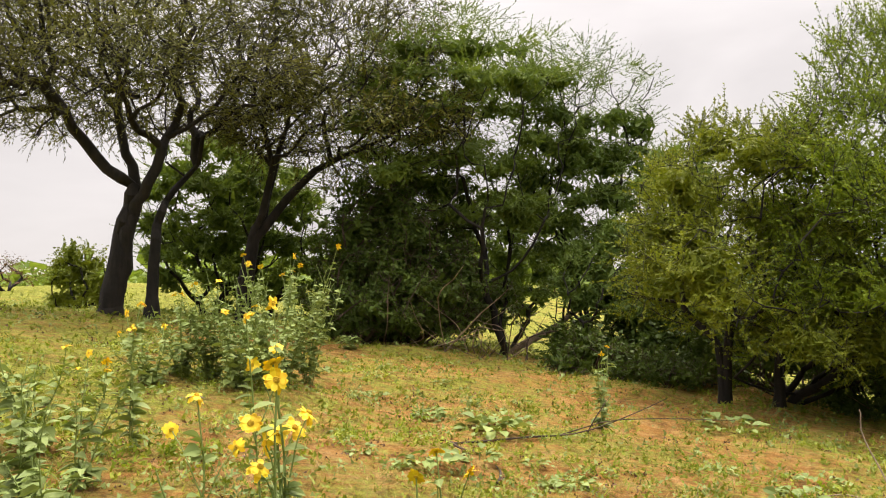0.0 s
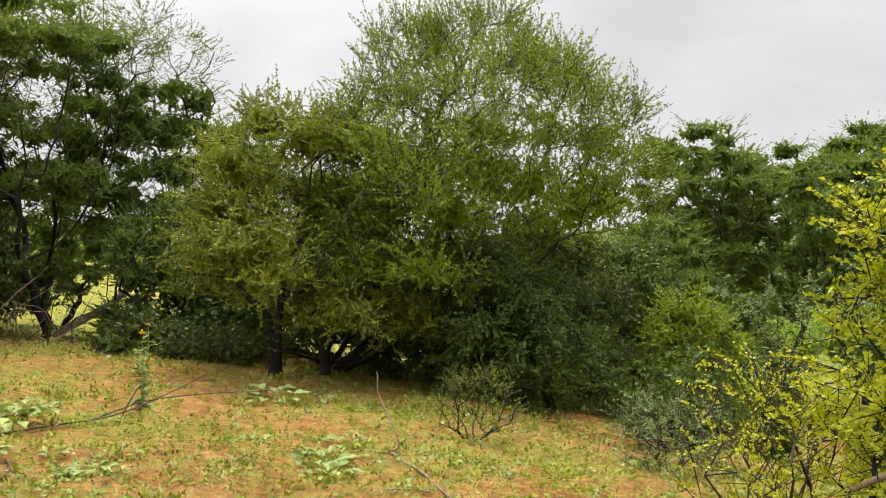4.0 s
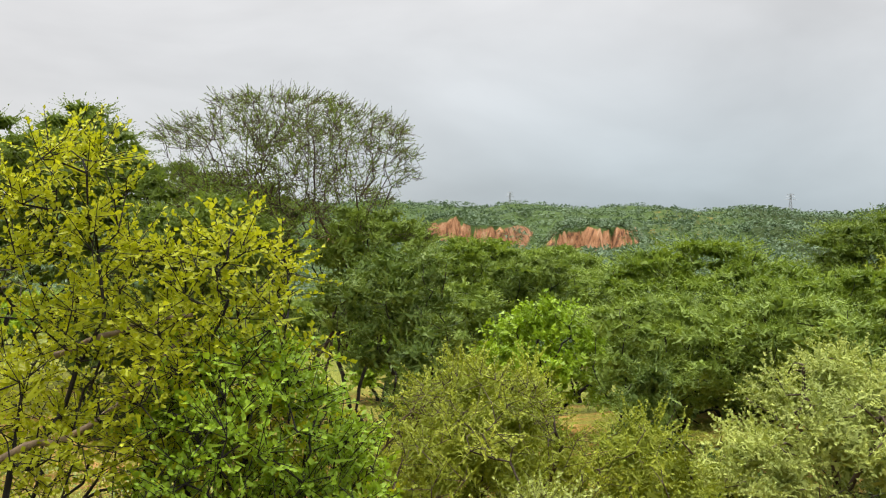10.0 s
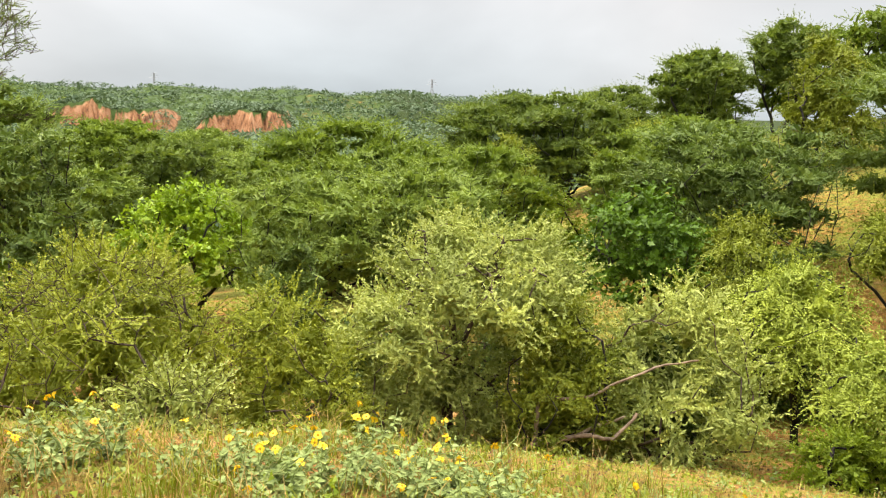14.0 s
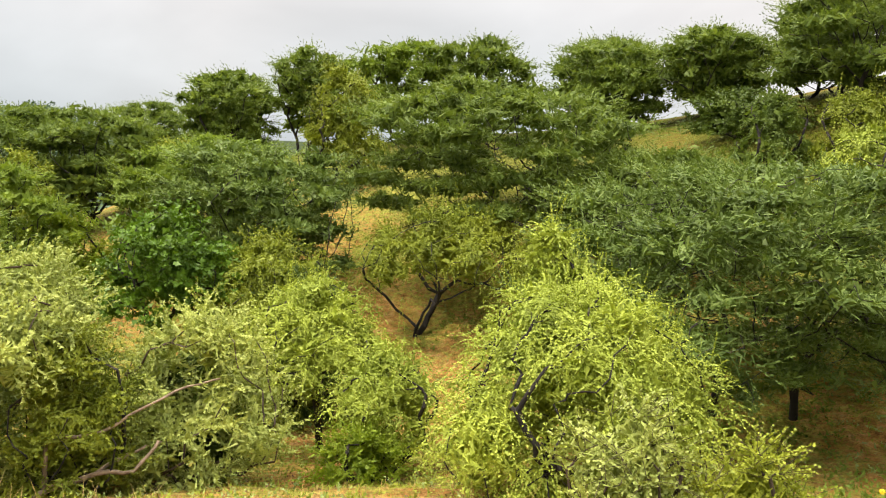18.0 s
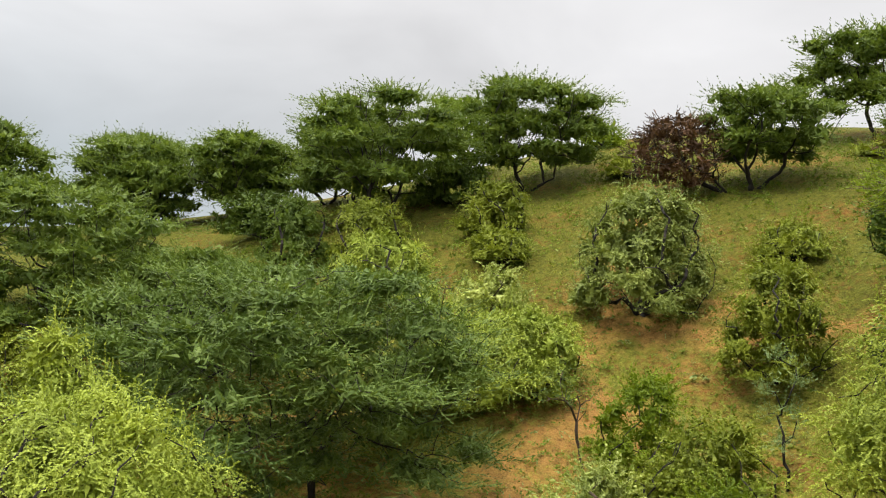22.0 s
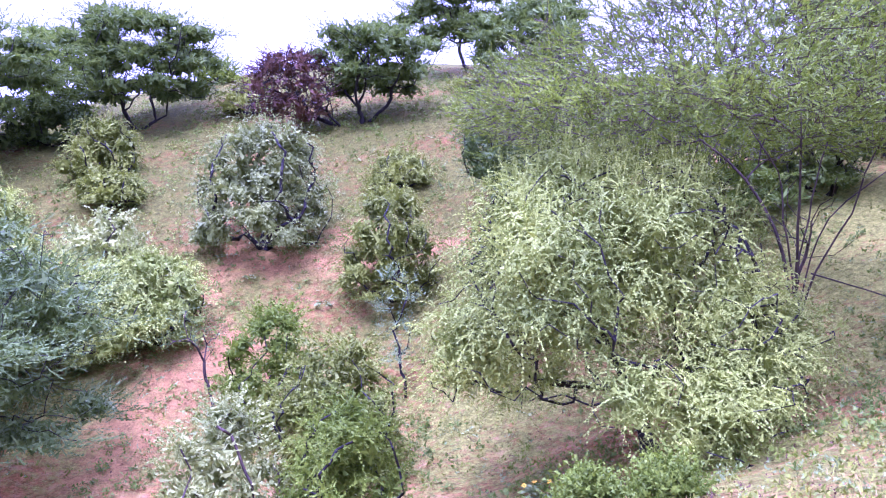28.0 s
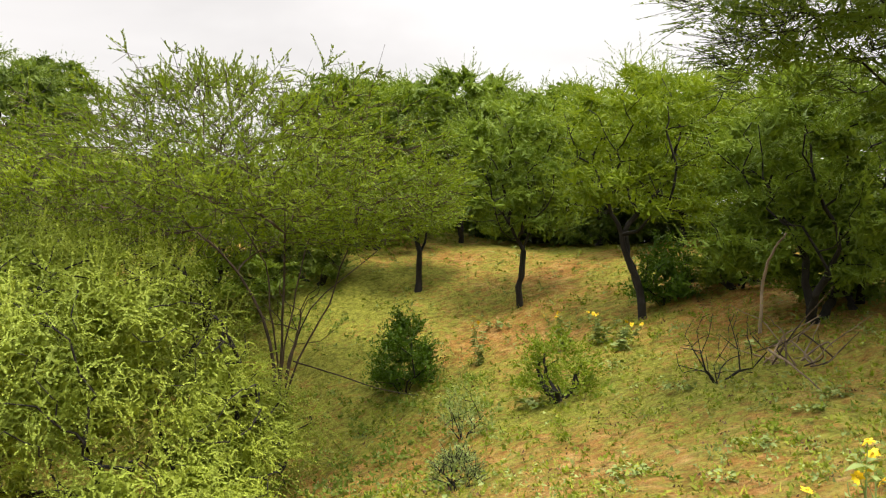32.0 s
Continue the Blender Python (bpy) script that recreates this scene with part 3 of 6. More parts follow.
def skeleton(rs, base_paths, tips, twist, bias=0.35):
    """Joins the crown's points to the stems by short, wandering limbs. Returns nodes, parents and a trunk mark."""
    pos, par, path = [], [], []
    for stem in base_paths:
        for k, p in enumerate(stem):
            pos.append(np.array(p, float))
            par.append(-1 if k == 0 else len(pos) - 2)
            path.append(0.0 if k == 0 else path[-1] + np.linalg.norm(pos[-1] - pos[-2]))
    forks = np.array([stem[-1] for stem in base_paths])
    stems = len(pos)
    order = np.argsort(np.min(np.linalg.norm(tips[:, None] - forks[None], axis=2), axis=1))
    size = stems + 5 * len(tips)
    P, L = np.zeros((size, 3)), np.full(size, 1e9)
    P[:stems], L[:stems] = pos, path
    allowed = np.ones(size, bool)
    c = 0
    for stem in base_paths:
        for k in range(len(stem)):
            allowed[c] = k >= max(2, len(stem) // 2 - 1)
            c += 1
    n = stems
    whose = np.zeros(size, int)
    for which in order:
        t = tips[which]
        d = np.linalg.norm(P[:n] - t, axis=1)
        cost = np.where(allowed[:n], d + bias * L[:n], 1e9)
        j = int(np.argmin(cost))
        gap = d[j]
        steps = 1 if gap < 0.35 else 2 if gap < 0.8 else 3 if gap < 1.6 else 5
        a = P[j].copy()
        bend = rs.normal(size=3) * gap * twist + np.array([0, 0, -0.1 * gap])
        for k in range(1, steps + 1):
            f = k / steps
            q = a + (t - a) * f + (bend * math.sin(3.1416 * f) + rs.normal(size=3) * gap * twist * 0.18 if k < steps else 0)
            P[n], L[n] = q, L[j] + np.linalg.norm(q - P[j])
            whose[n] = which
            par.append(j)
            j = n
            n += 1
    return P[:n], np.array(par[:n]), stems, whose[:n]


def wood(P, par, tip_r, power, trunk_r, stems):
    """Limb radii by the pipe rule, scaled so that the stem's foot has its girth."""
    n = len(P)
    w = np.full(n, tip_r ** power)
    kids = np.zeros(n, int)
    for i in range(n):
        if par[i] >= 0:
            kids[par[i]] += 1
    acc = np.where((kids == 0) & (np.arange(n) >= stems), tip_r ** power, 0.0)
    for i in range(n - 1, -1, -1):
        if par[i] >= 0:
            acc[par[i]] += acc[i]
    r = acc ** (1 / power)
    top = r.max()
    if top > 0:
        r = tip_r + (r - tip_r) * (trunk_r - tip_r) / max(top - tip_r, 1e-6)
    return np.where(acc > 0, np.maximum(r, tip_r * 0.8), 0.0)


def bend(points):
    """A smooth run of short steps through a stem's few turning points."""
    pts, out = [np.array(p, float) for p in points], []
    for i in range(len(pts) - 1):
        a, p, q, b = pts[max(i - 1, 0)], pts[i], pts[i + 1], pts[min(i + 2, len(pts) - 1)]
        for u in (0.0, 0.33, 0.67):
            out.append(0.5 * (2 * p + (q - a) * u + (2 * a - 5 * p + 4 * q - b) * u * u + (3 * p - a - 3 * q + b) * u ** 3))
    return out + [pts[-1]]


COUNT = [0]


def plant(name, label, category, x, y, top, low, radius, dx=0.0, dy=0.0, leaf="green", bark=None, shape="umbrella", tips=160, clumps=14, lumpy=1.0,
          shoots=5, shoot=0.35, per=12, size=0.05, slim=0.16, sag=0.0, lift=0.25, spread=1.0, stems=1, trunk=0.12, twist=0.09, splay=0.25, bare=0.0,
          group="", wander=0.05, fork=0.75, out=1.0, stalks=True, level=0.0, full=0.65, noise=0.6, simple=False, twig=0.0, inner=0, inner_size=0.15, core=0, core_size=0.4, spikes=0.0, curve=0.0, grain=1.0, roof=3, plates=1.0, stem_paths=(), heart=False, core_top=9.0):
    """One tree or bush: trunk, branches and crown are its parts."""
    COUNT[0] += 1
    rs = np.random.RandomState(1000 + COUNT[0] * 17)
    bark = bark or BARK
    ob = thing(name, x, y, label, category, group)
    off = np.array([dx, dy, 0.0])
    crown_top = max(top - 0.2 * shoot, low + 0.7 * (top - low))
    if shape in ("umbrella", "dome"):
        mid, half = lobes(rs, shape, radius, low, crown_top, grain, lumpy, full, roof, plates, heart)
        mid = mid + off
        tip, faces_to, lobe = lobe_points(rs, mid, half, tips, 0.15 if shape == "umbrella" else 0.75 if heart else 0.15 if sag > 0.6 else 0.4)
    else:
        tip = crown_points(rs, shape, tips, clumps, radius, low, crown_top, lumpy) + off
        faces_to, lobe, mid = unit(tip - off - np.array([0, 0, low])), np.arange(len(tip)), None
    tip[:, 2] = np.maximum(tip[:, 2], 0.08)
    paths = []
    stem_top = max(low * fork, 0.12 * top)
    turn = rs.uniform(0, 6.283)
    for s in range(0 if stem_paths else stems):
        a = turn + 6.283 * s / stems + rs.uniform(-0.4, 0.4)
        lean = np.array([math.cos(a), math.sin(a), 0]) * splay * radius * (0.45 + rs.uniform(0, 0.55)) * (0 if stems == 1 else 1) + off * 0.45
        foot = np.array([math.cos(a), math.sin(a), 0]) * (0.0 if stems == 1 else trunk * 1.3)
        high = stem_top * rs.uniform(0.85, 1.2)
        steps = 6
        pts = []
        drift = np.zeros(3)
        for k in range(steps + 1):
            f = k / steps
            drift = drift + (rs.normal(size=3) * np.array([1, 1, 0.2]) * wander * high if k else 0)
            pts.append(foot + lean * f ** 1.4 + np.array([0, 0, -0.12 + (high + 0.12) * f]) + drift * (k > 0))
        paths.append(pts)
    for line in stem_paths:
        bent = bend(line)
        paths.append([p + (rs.normal(size=3) * 0.22 * trunk if 1 < k < len(bent) - 1 else 0) for k, p in enumerate(bent)])
    P, par, ns, whose = skeleton(rs, paths, tip, twist)
    r = wood(P, par, max(0.0045, 0.8 * twig), 1.72, trunk, ns)
    if stem_paths:
        taper = np.concatenate([np.linspace(1.0, 0.4, len(p)) for p in paths])
        r[:ns] = np.maximum(r[:ns] * taper, 0.5 * r[:ns].min())
    has = (par >= 0) & (r > 0)
    e = np.where(has)[0]
    p0, p1, r1 = P[par[e]], P[e], r[e]
    way_in = np.zeros_like(P)
    way_in[e] = unit(p1 - p0)
    # the thickest child goes on from its parent's end; side limbs start on their own
    heir = np.full(len(P), -1)
    for i in e[np.argsort(r1)]:
        heir[par[i]] = i
    main = (heir[par[e]] == e) & (np.abs(way_in[par[e]]).sum(1) > 0)
    d0 = np.where(main[:, None], way_in[par[e]], way_in[e])
    r0 = np.where(main, r[par[e]], np.minimum(r[par[e]], r1 * 1.3))
    foot_edge = (e < ns) & (P[par[e], 2] < 0.0)
    r0 = np.where(foot_edge, r1 * 1.5, r0)
    thick = (e < ns) | (r1 > 0.025)
    thin = ~thick & ((r1 > twig) | stalks)
    root = np.arange(len(P))
    for i in range(len(P)):
        if par[i] >= 0:
            root[i] = root[par[i]]
    kids = np.bincount(par[has], minlength=len(P))
    ends = np.where((np.arange(len(P)) >= ns) & (kids == 0))[0]
    along = np.where((np.arange(len(P)) >= ns) & (kids > 0) & (r < 0.03))[0]
    src = np.concatenate([np.repeat(ends, shoots), np.repeat(along, max(1, shoots // 3))])
    start = P[src] + rs.normal(size=(len(src), 3)) * 0.04
    face = faces_to[whose[src]]
    if mid is not None:
        inward = mid[lobe[whose[src]]] - start
        start = start + inward * np.minimum(1.0, 0.6 / np.maximum(np.linalg.norm(inward, axis=1, keepdims=True), 0.1)) * rs.uniform(0.0, 0.35, (len(src), 1))
        axis_to = face * np.array([1, 1, 1 - level]) + 0.35 * unit((start - off) * np.array([1, 1, 0.15]))
        if shape == "umbrella":
            axis_to = unit((start - mid[lobe[whose[src]]]) * np.array([1, 1, 0.25])) + 0.4 * unit((start - off) * np.array([1, 1, 0.1]))
    else:
        axis_to = start - (off + np.array([0, 0, low + 0.25 * (top - low)]))
        axis_to[:, 2] *= 0.5 * (1 - 0.8 * level)
    way = unit(unit(axis_to) * 0.75 * out * (np.clip((start[:, 2:] - low) / max(top - low, 0.1), 0, 1) ** 0.7 if sag > 0.6 else 1.0) + rs.normal(size=(len(src), 3)) * noise * np.array([1, 1, 1 - 0.65 * level]) + np.array([0, 0, lift]))
    length = shoot * rs.uniform(0.5, 1.35, len(src))
    # some young shoots stand up out of the top
    upright = (rs.uniform(size=len(src)) < spikes) & (start[:, 2] > low + 0.55 * (top - low))
    way[upright] = unit(rs.normal(size=(int(upright.sum()), 3)) * 0.22 + np.array([0, 0, 1.0]))
    length[upright] *= 1.15
    sag = np.where(upright, 0.0, sag - curve)
    # shoots as thin stalks in two pieces that follow the sag
    h1 = start + way * (length * 0.5)[:, None] - np.array([0, 0, 1.0]) * (sag * (length * 0.5) ** 2)[:, None]
    h2 = start + way * length[:, None] - np.array([0, 0, 1.0]) * (sag * length ** 2)[:, None]
    q = 0.0035 * max(1.0, twig / 0.0054)
    wood_name = "trunk" if category in ("tree", "sapling") else "stem"
    for base in np.unique(root[e]):
        pieces = []
        for chosen, sides in ((thick & (root[e] == base), 6), (thin & (root[e] == base), 3)):
            if chosen.any():
                pieces.append(tubes(p0[chosen], p1[chosen], r0[chosen], r1[chosen], sides, d0[chosen]))
        own = root[src] == base
        if stalks and own.any():
            if np.max(sag) > 0.6:
                pieces.append(tubes(np.concatenate([P[src[own]], h1[own]]), np.concatenate([h1[own], h2[own]]), np.full(2 * own.sum(), q), np.full(2 * own.sum(), q * 0.7), 3))
            else:
                pieces.append(tubes(P[src[own]], h2[own], np.full(own.sum(), q), np.full(own.sum(), q * 0.6), 3))
        v, f = joined(pieces)
        part(wood_name, mesh_from(wood_name, v, f, bark, True), ob)
    keep = rs.uniform(size=len(src)) >= bare
    v, f = leaves(rs, start[keep], way[keep], length[keep], per, size, slim, sag[keep], spread, simple=simple, level=level, face=face[keep] * 1.6 - np.array([0, 0, 0.3]) if heart else face[keep])
    # older leaves deeper in the crown, and the dense sprays round its core
    deep = top - low
    heart = off + np.array([0, 0, low + 0.42 * deep])
    for amount, least, most, big, broad in ((inner, 0.45, 0.92, inner_size, 1.8), (core, 0.05, 0.68, core_size, 3.0)):
        if not amount or f.shape[1] != 3:
            continue
        pick = rs.randint(0, len(tip), amount)
        if broad > 2:
            deeper = np.where(tip[:, 2] < low + core_top * deep)[0]
            pick = deeper[pick % len(deeper)]
        to = heart if mid is None else mid[lobe[pick]]
        c = to + (tip[pick] - to) * rs.uniform(least, most, (amount, 1)) + rs.normal(size=(amount, 3)) * 0.06
        facing = unit((faces_to[pick] + np.array([0, 0, 0.3])) * (1.0 if broad < 2 else 0.35) + rs.normal(size=c.shape) * (0.35 if broad < 2 else 0.8))
        a1 = unit(np.cross(facing, unit(rs.normal(size=c.shape))))
        a2 = np.cross(facing, a1)
        w = big * rs.uniform(0.6, 1.3, (amount, 1))
        vi = np.stack([c - a1 * w * 0.8 + a2 * w * 0.07 * broad, c + a1 * w * 0.8, c - a1 * w * 0.6 - a2 * w * 0.09 * broad], 1).reshape(-1, 3)
        f = np.concatenate([f, np.arange(len(vi)).reshape(-1, 3) + len(v)])
        v = np.concatenate([v, vi])
    v[:, 2] = np.maximum(v[:, 2], 0.01)
    part("crown", mesh_from("crown", v, f, LEAF[leaf]), ob)
    return ob

ACACIA = dict(shape="umbrella", shoots=5, shoot=0.38, per=18, size=0.05, slim=0.26, lift=0.14, noise=0.42, trunk=0.075, stems=2, splay=0.28, wander=0.06, level=0.8, spread=0.38, fork=0.6, twist=0.07, curve=0.06, fill=1.2)
STYLE = {
    "acacia_sparse": ("thorn_tree", "thin-leaved old thorn tree with dark forked trunk on the grass", "tree", dict(ACACIA, leaf="sparse", shape="vase", trunk=0.17, shoots=6, shoot=0.42, per=9, size=0.075, slim=0.2, lift=0.0, stems=2, splay=0.1, wander=0.05, twist=0.12, bare=0.05, clumps=30, sag=0.35, curve=0.0, fork=0.4, level=0.1, fill=0.2, dense=1.8, stalks_on=True, noise=0.6)),
    "acacia_dark": ("acacia_tree", "dark green flat-topped acacia tree with dark stems", "tree", dict(ACACIA, leaf="dark")),
    "acacia_green": ("acacia_tree", "mid-green spreading acacia with a broad feathery crown", "tree", dict(ACACIA, leaf="green", clumps=18)),
    "acacia_blue": ("acacia_tree", "bluish-green feathery acacia with low spreading crown", "tree", dict(ACACIA, leaf="blue", clumps=18)),
    "acacia_pale": ("acacia_tree", "pale green feathery umbrella acacia down in the valley", "tree", dict(ACACIA, leaf="pale", clumps=16)),
    "acacia_big": ("acacia_tree", "large dark open acacia with light-tipped thorny shoots", "tree", dict(ACACIA, leaf="blue", shoot=0.5, per=18, size=0.055, slim=0.22, lift=0.06, stems=3, lumpy=1.4, curve=0.2, dense=1.4, noise=0.5, grain=0.85)),
    "acacia_wide": ("acacia_tree", "wide umbrella acacia with bare stems fanning under a thin canopy", "tree", dict(ACACIA, leaf="thorngreen", shape="vase", shoots=6, shoot=0.3, per=18, size=0.046, slim=0.34, lift=0.08, trunk=0.036, stems=6, lumpy=0.8, spikes=0.04, dense=2.5, bare=0.22, fill=0.4, stalks_on=True, level=0.5, noise=0.5, spread=0.5, bark="brown")),
    "acacia_bare": ("acacia_tree", "half-bare umbrella acacia with many thin fanning stems", "tree", dict(ACACIA, leaf="green", roof=2, shoots=6, shoot=0.4, per=14, size=0.042, slim=0.3, lift=0.3, stems=7, trunk=0.07, splay=0.4, bare=0.4, stalks_on=True, bark="brown", fork=0.7, fill=0.2, dense=2.2, level=0.4)),
    "acacia_brown": ("thorn_tree", "dry reddish-brown thorn tree leaning on the hillside", "tree", dict(ACACIA, leaf="brown", clumps=10, stems=2, bare=0.1, twist=0.14, fill=0.5, dense=2.0, stalks_on=True)),
    "acacia_layer": ("acacia_tree", "tall layered acacia on the hill crest", "tree", dict(ACACIA, leaf="dark", clumps=7, stems=1, shoot=0.45, size=0.055, dense=1.8, plates=0.45, noise=0.35)),
    "acacia_crest": ("acacia_tree", "dark layered flat-topped acacia on the hill crest", "tree", dict(ACACIA, leaf="dark", clumps=8, stems=2, shoot=0.42, per=10, size=0.055, dense=2.1, fill=1.1, lift=0.08, noise=0.34, plates=0.75)),
    "acacia_over": ("acacia_tree", "overhanging acacia with long dark feathery boughs", "tree", dict(ACACIA, leaf="dark", clumps=20, shoot=0.5, size=0.06, per=15, dense=1.7, fill=0.5, sag=0.3, simple_on=True)),
    "thicket": ("thicket", "dark tangled thicket of leafy and dead twigs", "bush", dict(leaf="shaded", shape="dome", level=0.4, clumps=22, shoots=6, shoot=0.3, per=10, size=0.075, slim=0.4, lift=0.0, trunk=0.05, stems=7, splay=0.6, twist=0.2, bare=0.5, bark="brown", stalks_on=True, fill=0.6, heart=False)),
    "thorn": ("thorn_tree", "gnarled thorn tree with yellow-green leaves and black twisted stems", "tree", dict(leaf="thorn", shape="dome", level=0.4, clumps=24, shoots=6, shoot=0.36, per=17, size=0.042, slim=0.46, lift=0.2, trunk=0.085, stems=5, splay=0.5, twist=0.16, wander=0.12, sag=0.3, spread=0.8, spikes=0.06, stalks_on=True)),
    "thorn_green": ("thorn_tree", "big thorn tree with fresh green crown and black trunk", "tree", dict(leaf="thorngreen", shape="dome", level=0.4, clumps=34, shoots=6, shoot=0.36, per=17, size=0.042, slim=0.46, lift=0.5, trunk=0.095, stems=4, splay=0.4, twist=0.15, wander=0.12, spread=0.8, spikes=0.06, stalks_on=True)),
    "thorn_dark": ("thorn_bush", "dark thorn bush hanging over the edge of the slope", "bush", dict(leaf="shaded", shape="dome", level=0.4, clumps=18, shoots=6, shoot=0.36, per=17, size=0.042, slim=0.46, lift=-0.2, trunk=0.05, stems=5, splay=0.5, twist=0.16, sag=0.5, spread=0.8)),
    "thorn_small": ("thorn_bush", "small straggly thorn bush on the grass", "bush", dict(leaf="thorn", shape="dome", level=0.4, clumps=10, shoots=6, shoot=0.2, per=9, size=0.03, slim=0.28, lift=0.5, trunk=0.015, stems=5, splay=0.6, twist=0.16, bare=0.2, fill=0.1)),
    "bush_olive": ("bush", "rounded olive-green bush on the slope", "bush", dict(leaf="olive", shape="dome", level=0.4, clumps=16, shoots=6, shoot=0.36, per=17, size=0.042, slim=0.46, lift=0.1, trunk=0.05, stems=4, splay=0.4, sag=0.5, spread=0.8)),
    "bush_green": ("bush", "dense fresh green bush", "bush", dict(leaf="thorngreen", shape="dome", level=0.4, clumps=15, shoots=6, shoot=0.36, per=17, size=0.042, slim=0.46, lift=0.15, trunk=0.05, stems=4, splay=0.4, sag=0.4, spread=0.8)),
    "bush_dark": ("bush", "dark green bush in the shade of the thorn trees", "bush", dict(leaf="shaded", shape="dome", level=0.4, clumps=14, shoots=6, shoot=0.3, per=10, size=0.075, slim=0.4, lift=0.1, trunk=0.05, stems=4, splay=0.4)),
    "bush_yellow": ("bush", "yellow-green small-leaved bush on the steep slope", "bush", dict(leaf="lime", shape="dome", level=0.4, clumps=22, shoots=6, shoot=0.36, per=17, size=0.042, slim=0.46, lift=0.3, trunk=0.04, stems=6, splay=0.5, sag=0.3, bark="brown", spread=0.8)),
    "bush_blue": ("bush", "bluish-green feathery acacia bush", "bush", dict(ACACIA, leaf="blue", shape="dome", clumps=14)),
    "bush_brown": ("bush", "dry brown leafless bush on the hill", "bush", dict(leaf="brown", shape="dome", level=0.4, clumps=10, shoots=6, shoot=0.35, per=8, size=0.05, slim=0.2, trunk=0.05, stems=4, bare=0.5, fill=0.3)),
    "leafy_tree": ("leafy_tree", "bright green leafy tree in the valley", "tree", dict(leaf="leafy", shape="dome", level=0.4, clumps=16, shoots=6, shoot=0.35, per=9, size=0.1, slim=0.42, lift=0.2, trunk=0.1, stems=2)),
    "leafy_tree_dark": ("leafy_tree", "deep green broad-leaved tree with layered leaf sprays", "tree", dict(leaf="deep", shape="dome", level=0.4, clumps=15, lumpy=0.8, shoots=6, shoot=0.4, per=9, size=0.1, slim=0.42, lift=-0.05, trunk=0.09, stems=2, sag=0.3)),
    "leafy_bush": ("leafy_bush", "small deep green leafy bush on the open slope", "bush", dict(leaf="deep", shape="dome", level=0.4, clumps=10, shoots=6, shoot=0.2, per=9, size=0.046, slim=0.38, lift=0.4, trunk=0.02, stems=5, splay=0.4, fill=0.6, dense=1.8)),
    "small_shrub": ("low_shrub", "low green shrub among the turf", "bush", dict(leaf="herb", shape="dome", level=0.4, clumps=7, shoots=6, shoot=0.14, per=9, size=0.03, slim=0.3, lift=0.6, trunk=0.012, stems=5, splay=0.5, fill=0.3)),
    "feather_grey": ("acacia_sapling", "grey-green feathery acacia sapling on the slope edge", "sapling", dict(leaf="grey", shape="umbrella", clumps=12, shoots=6, shoot=0.26, per=16, size=0.035, slim=0.16, lift=0.3, trunk=0.03, stems=2, bark="brown", fill=0.2)),
    "feather_sapling": ("acacia_sapling", "slender feathery grey-green acacia sapling", "sapling", dict(leaf="grey", shape="pads", clumps=10, shoots=5, shoot=0.26, per=16, size=0.045, slim=0.16, lift=0.2, trunk=0.03, stems=1, fork=0.6, fill=0.1)),
    "sapling": ("acacia_sapling", "small thin acacia sapling with a single reddish stem", "sapling", dict(leaf="blue", shape="umbrella", clumps=9, shoots=4, shoot=0.28, per=10, size=0.04, slim=0.16, lift=0.3, trunk=0.03, stems=1, bare=0.25, bark="brown", fill=0.15)),
    "willow_tree": ("weeping_tree", "light green small tree with drooping leafy twigs", "tree", dict(leaf="willow", shape="dome", level=0.4, clumps=16, shoots=6, shoot=0.55, per=20, size=0.034, slim=0.44, full=0.5, noise=0.35, lift=0.25, out=0.5, sag=1.3, spikes=0.1, trunk=0.07, stems=2, splay=0.3, twist=0.12, spread=0.45, fill=1.7, dense=1.5)),
    "willow_mound": ("weeping_bush", "light yellow-green bush with drooping leafy twigs", "bush", dict(leaf="willow", shape="dome", level=0.4, clumps=22, shoots=6, shoot=0.55, per=20, size=0.034, slim=0.44, full=0.5, noise=0.35, lift=0.25, out=0.5, sag=1.3, spikes=0.1, trunk=0.08, stems=3, splay=0.3, spread=0.45, fill=1.7, dense=1.5)),
    "willow_round": ("weeping_bush", "big round drooping grey-green bush beside the path", "bush", dict(leaf="sage", shape="dome", level=0.4, clumps=26, shoots=6, shoot=0.5, per=18, size=0.038, slim=0.44, full=0.5, noise=0.35, lift=0.25, out=0.5, sag=1.3, spikes=0.1, trunk=0.1, stems=4, splay=0.3, spread=0.45, fill=1.6, dense=1.5)),
    "willow_big": ("weeping_tree", "big mound-shaped weeping tree with two dark trunks", "tree", dict(leaf="willow", shape="dome", level=0.4, clumps=64, lumpy=1.0, shoots=6, shoot=0.42, per=18, size=0.04, slim=0.44, full=0.5, noise=0.35, lift=0.3, out=0.6, sag=1.5, spikes=0.22, trunk=0.11, stems=2, splay=0.35, twist=0.12, spread=0.45, dense=2.1, fill=1.8)),
    "droop_olive": ("weeping_bush", "olive-green drooping bush on the hillside", "bush", dict(leaf="olive", shape="dome", level=0.4, clumps=18, shoots=6, shoot=0.55, per=20, size=0.034, slim=0.44, full=0.5, noise=0.35, lift=0.25, out=0.5, sag=1.3, spikes=0.1, trunk=0.08, stems=2, splay=0.3, spread=0.45, fill=1.6, dense=1.5)),
    "droop_dark": ("weeping_bush", "dark olive drooping bush below the hill trees", "bush", dict(leaf="dark", shape="dome", level=0.4, clumps=14, shoots=6, shoot=0.55, per=20, size=0.034, slim=0.44, full=0.5, noise=0.35, lift=0.25, out=0.5, sag=1.3, spikes=0.1, trunk=0.08, stems=2, spread=0.45, fill=1.0)),
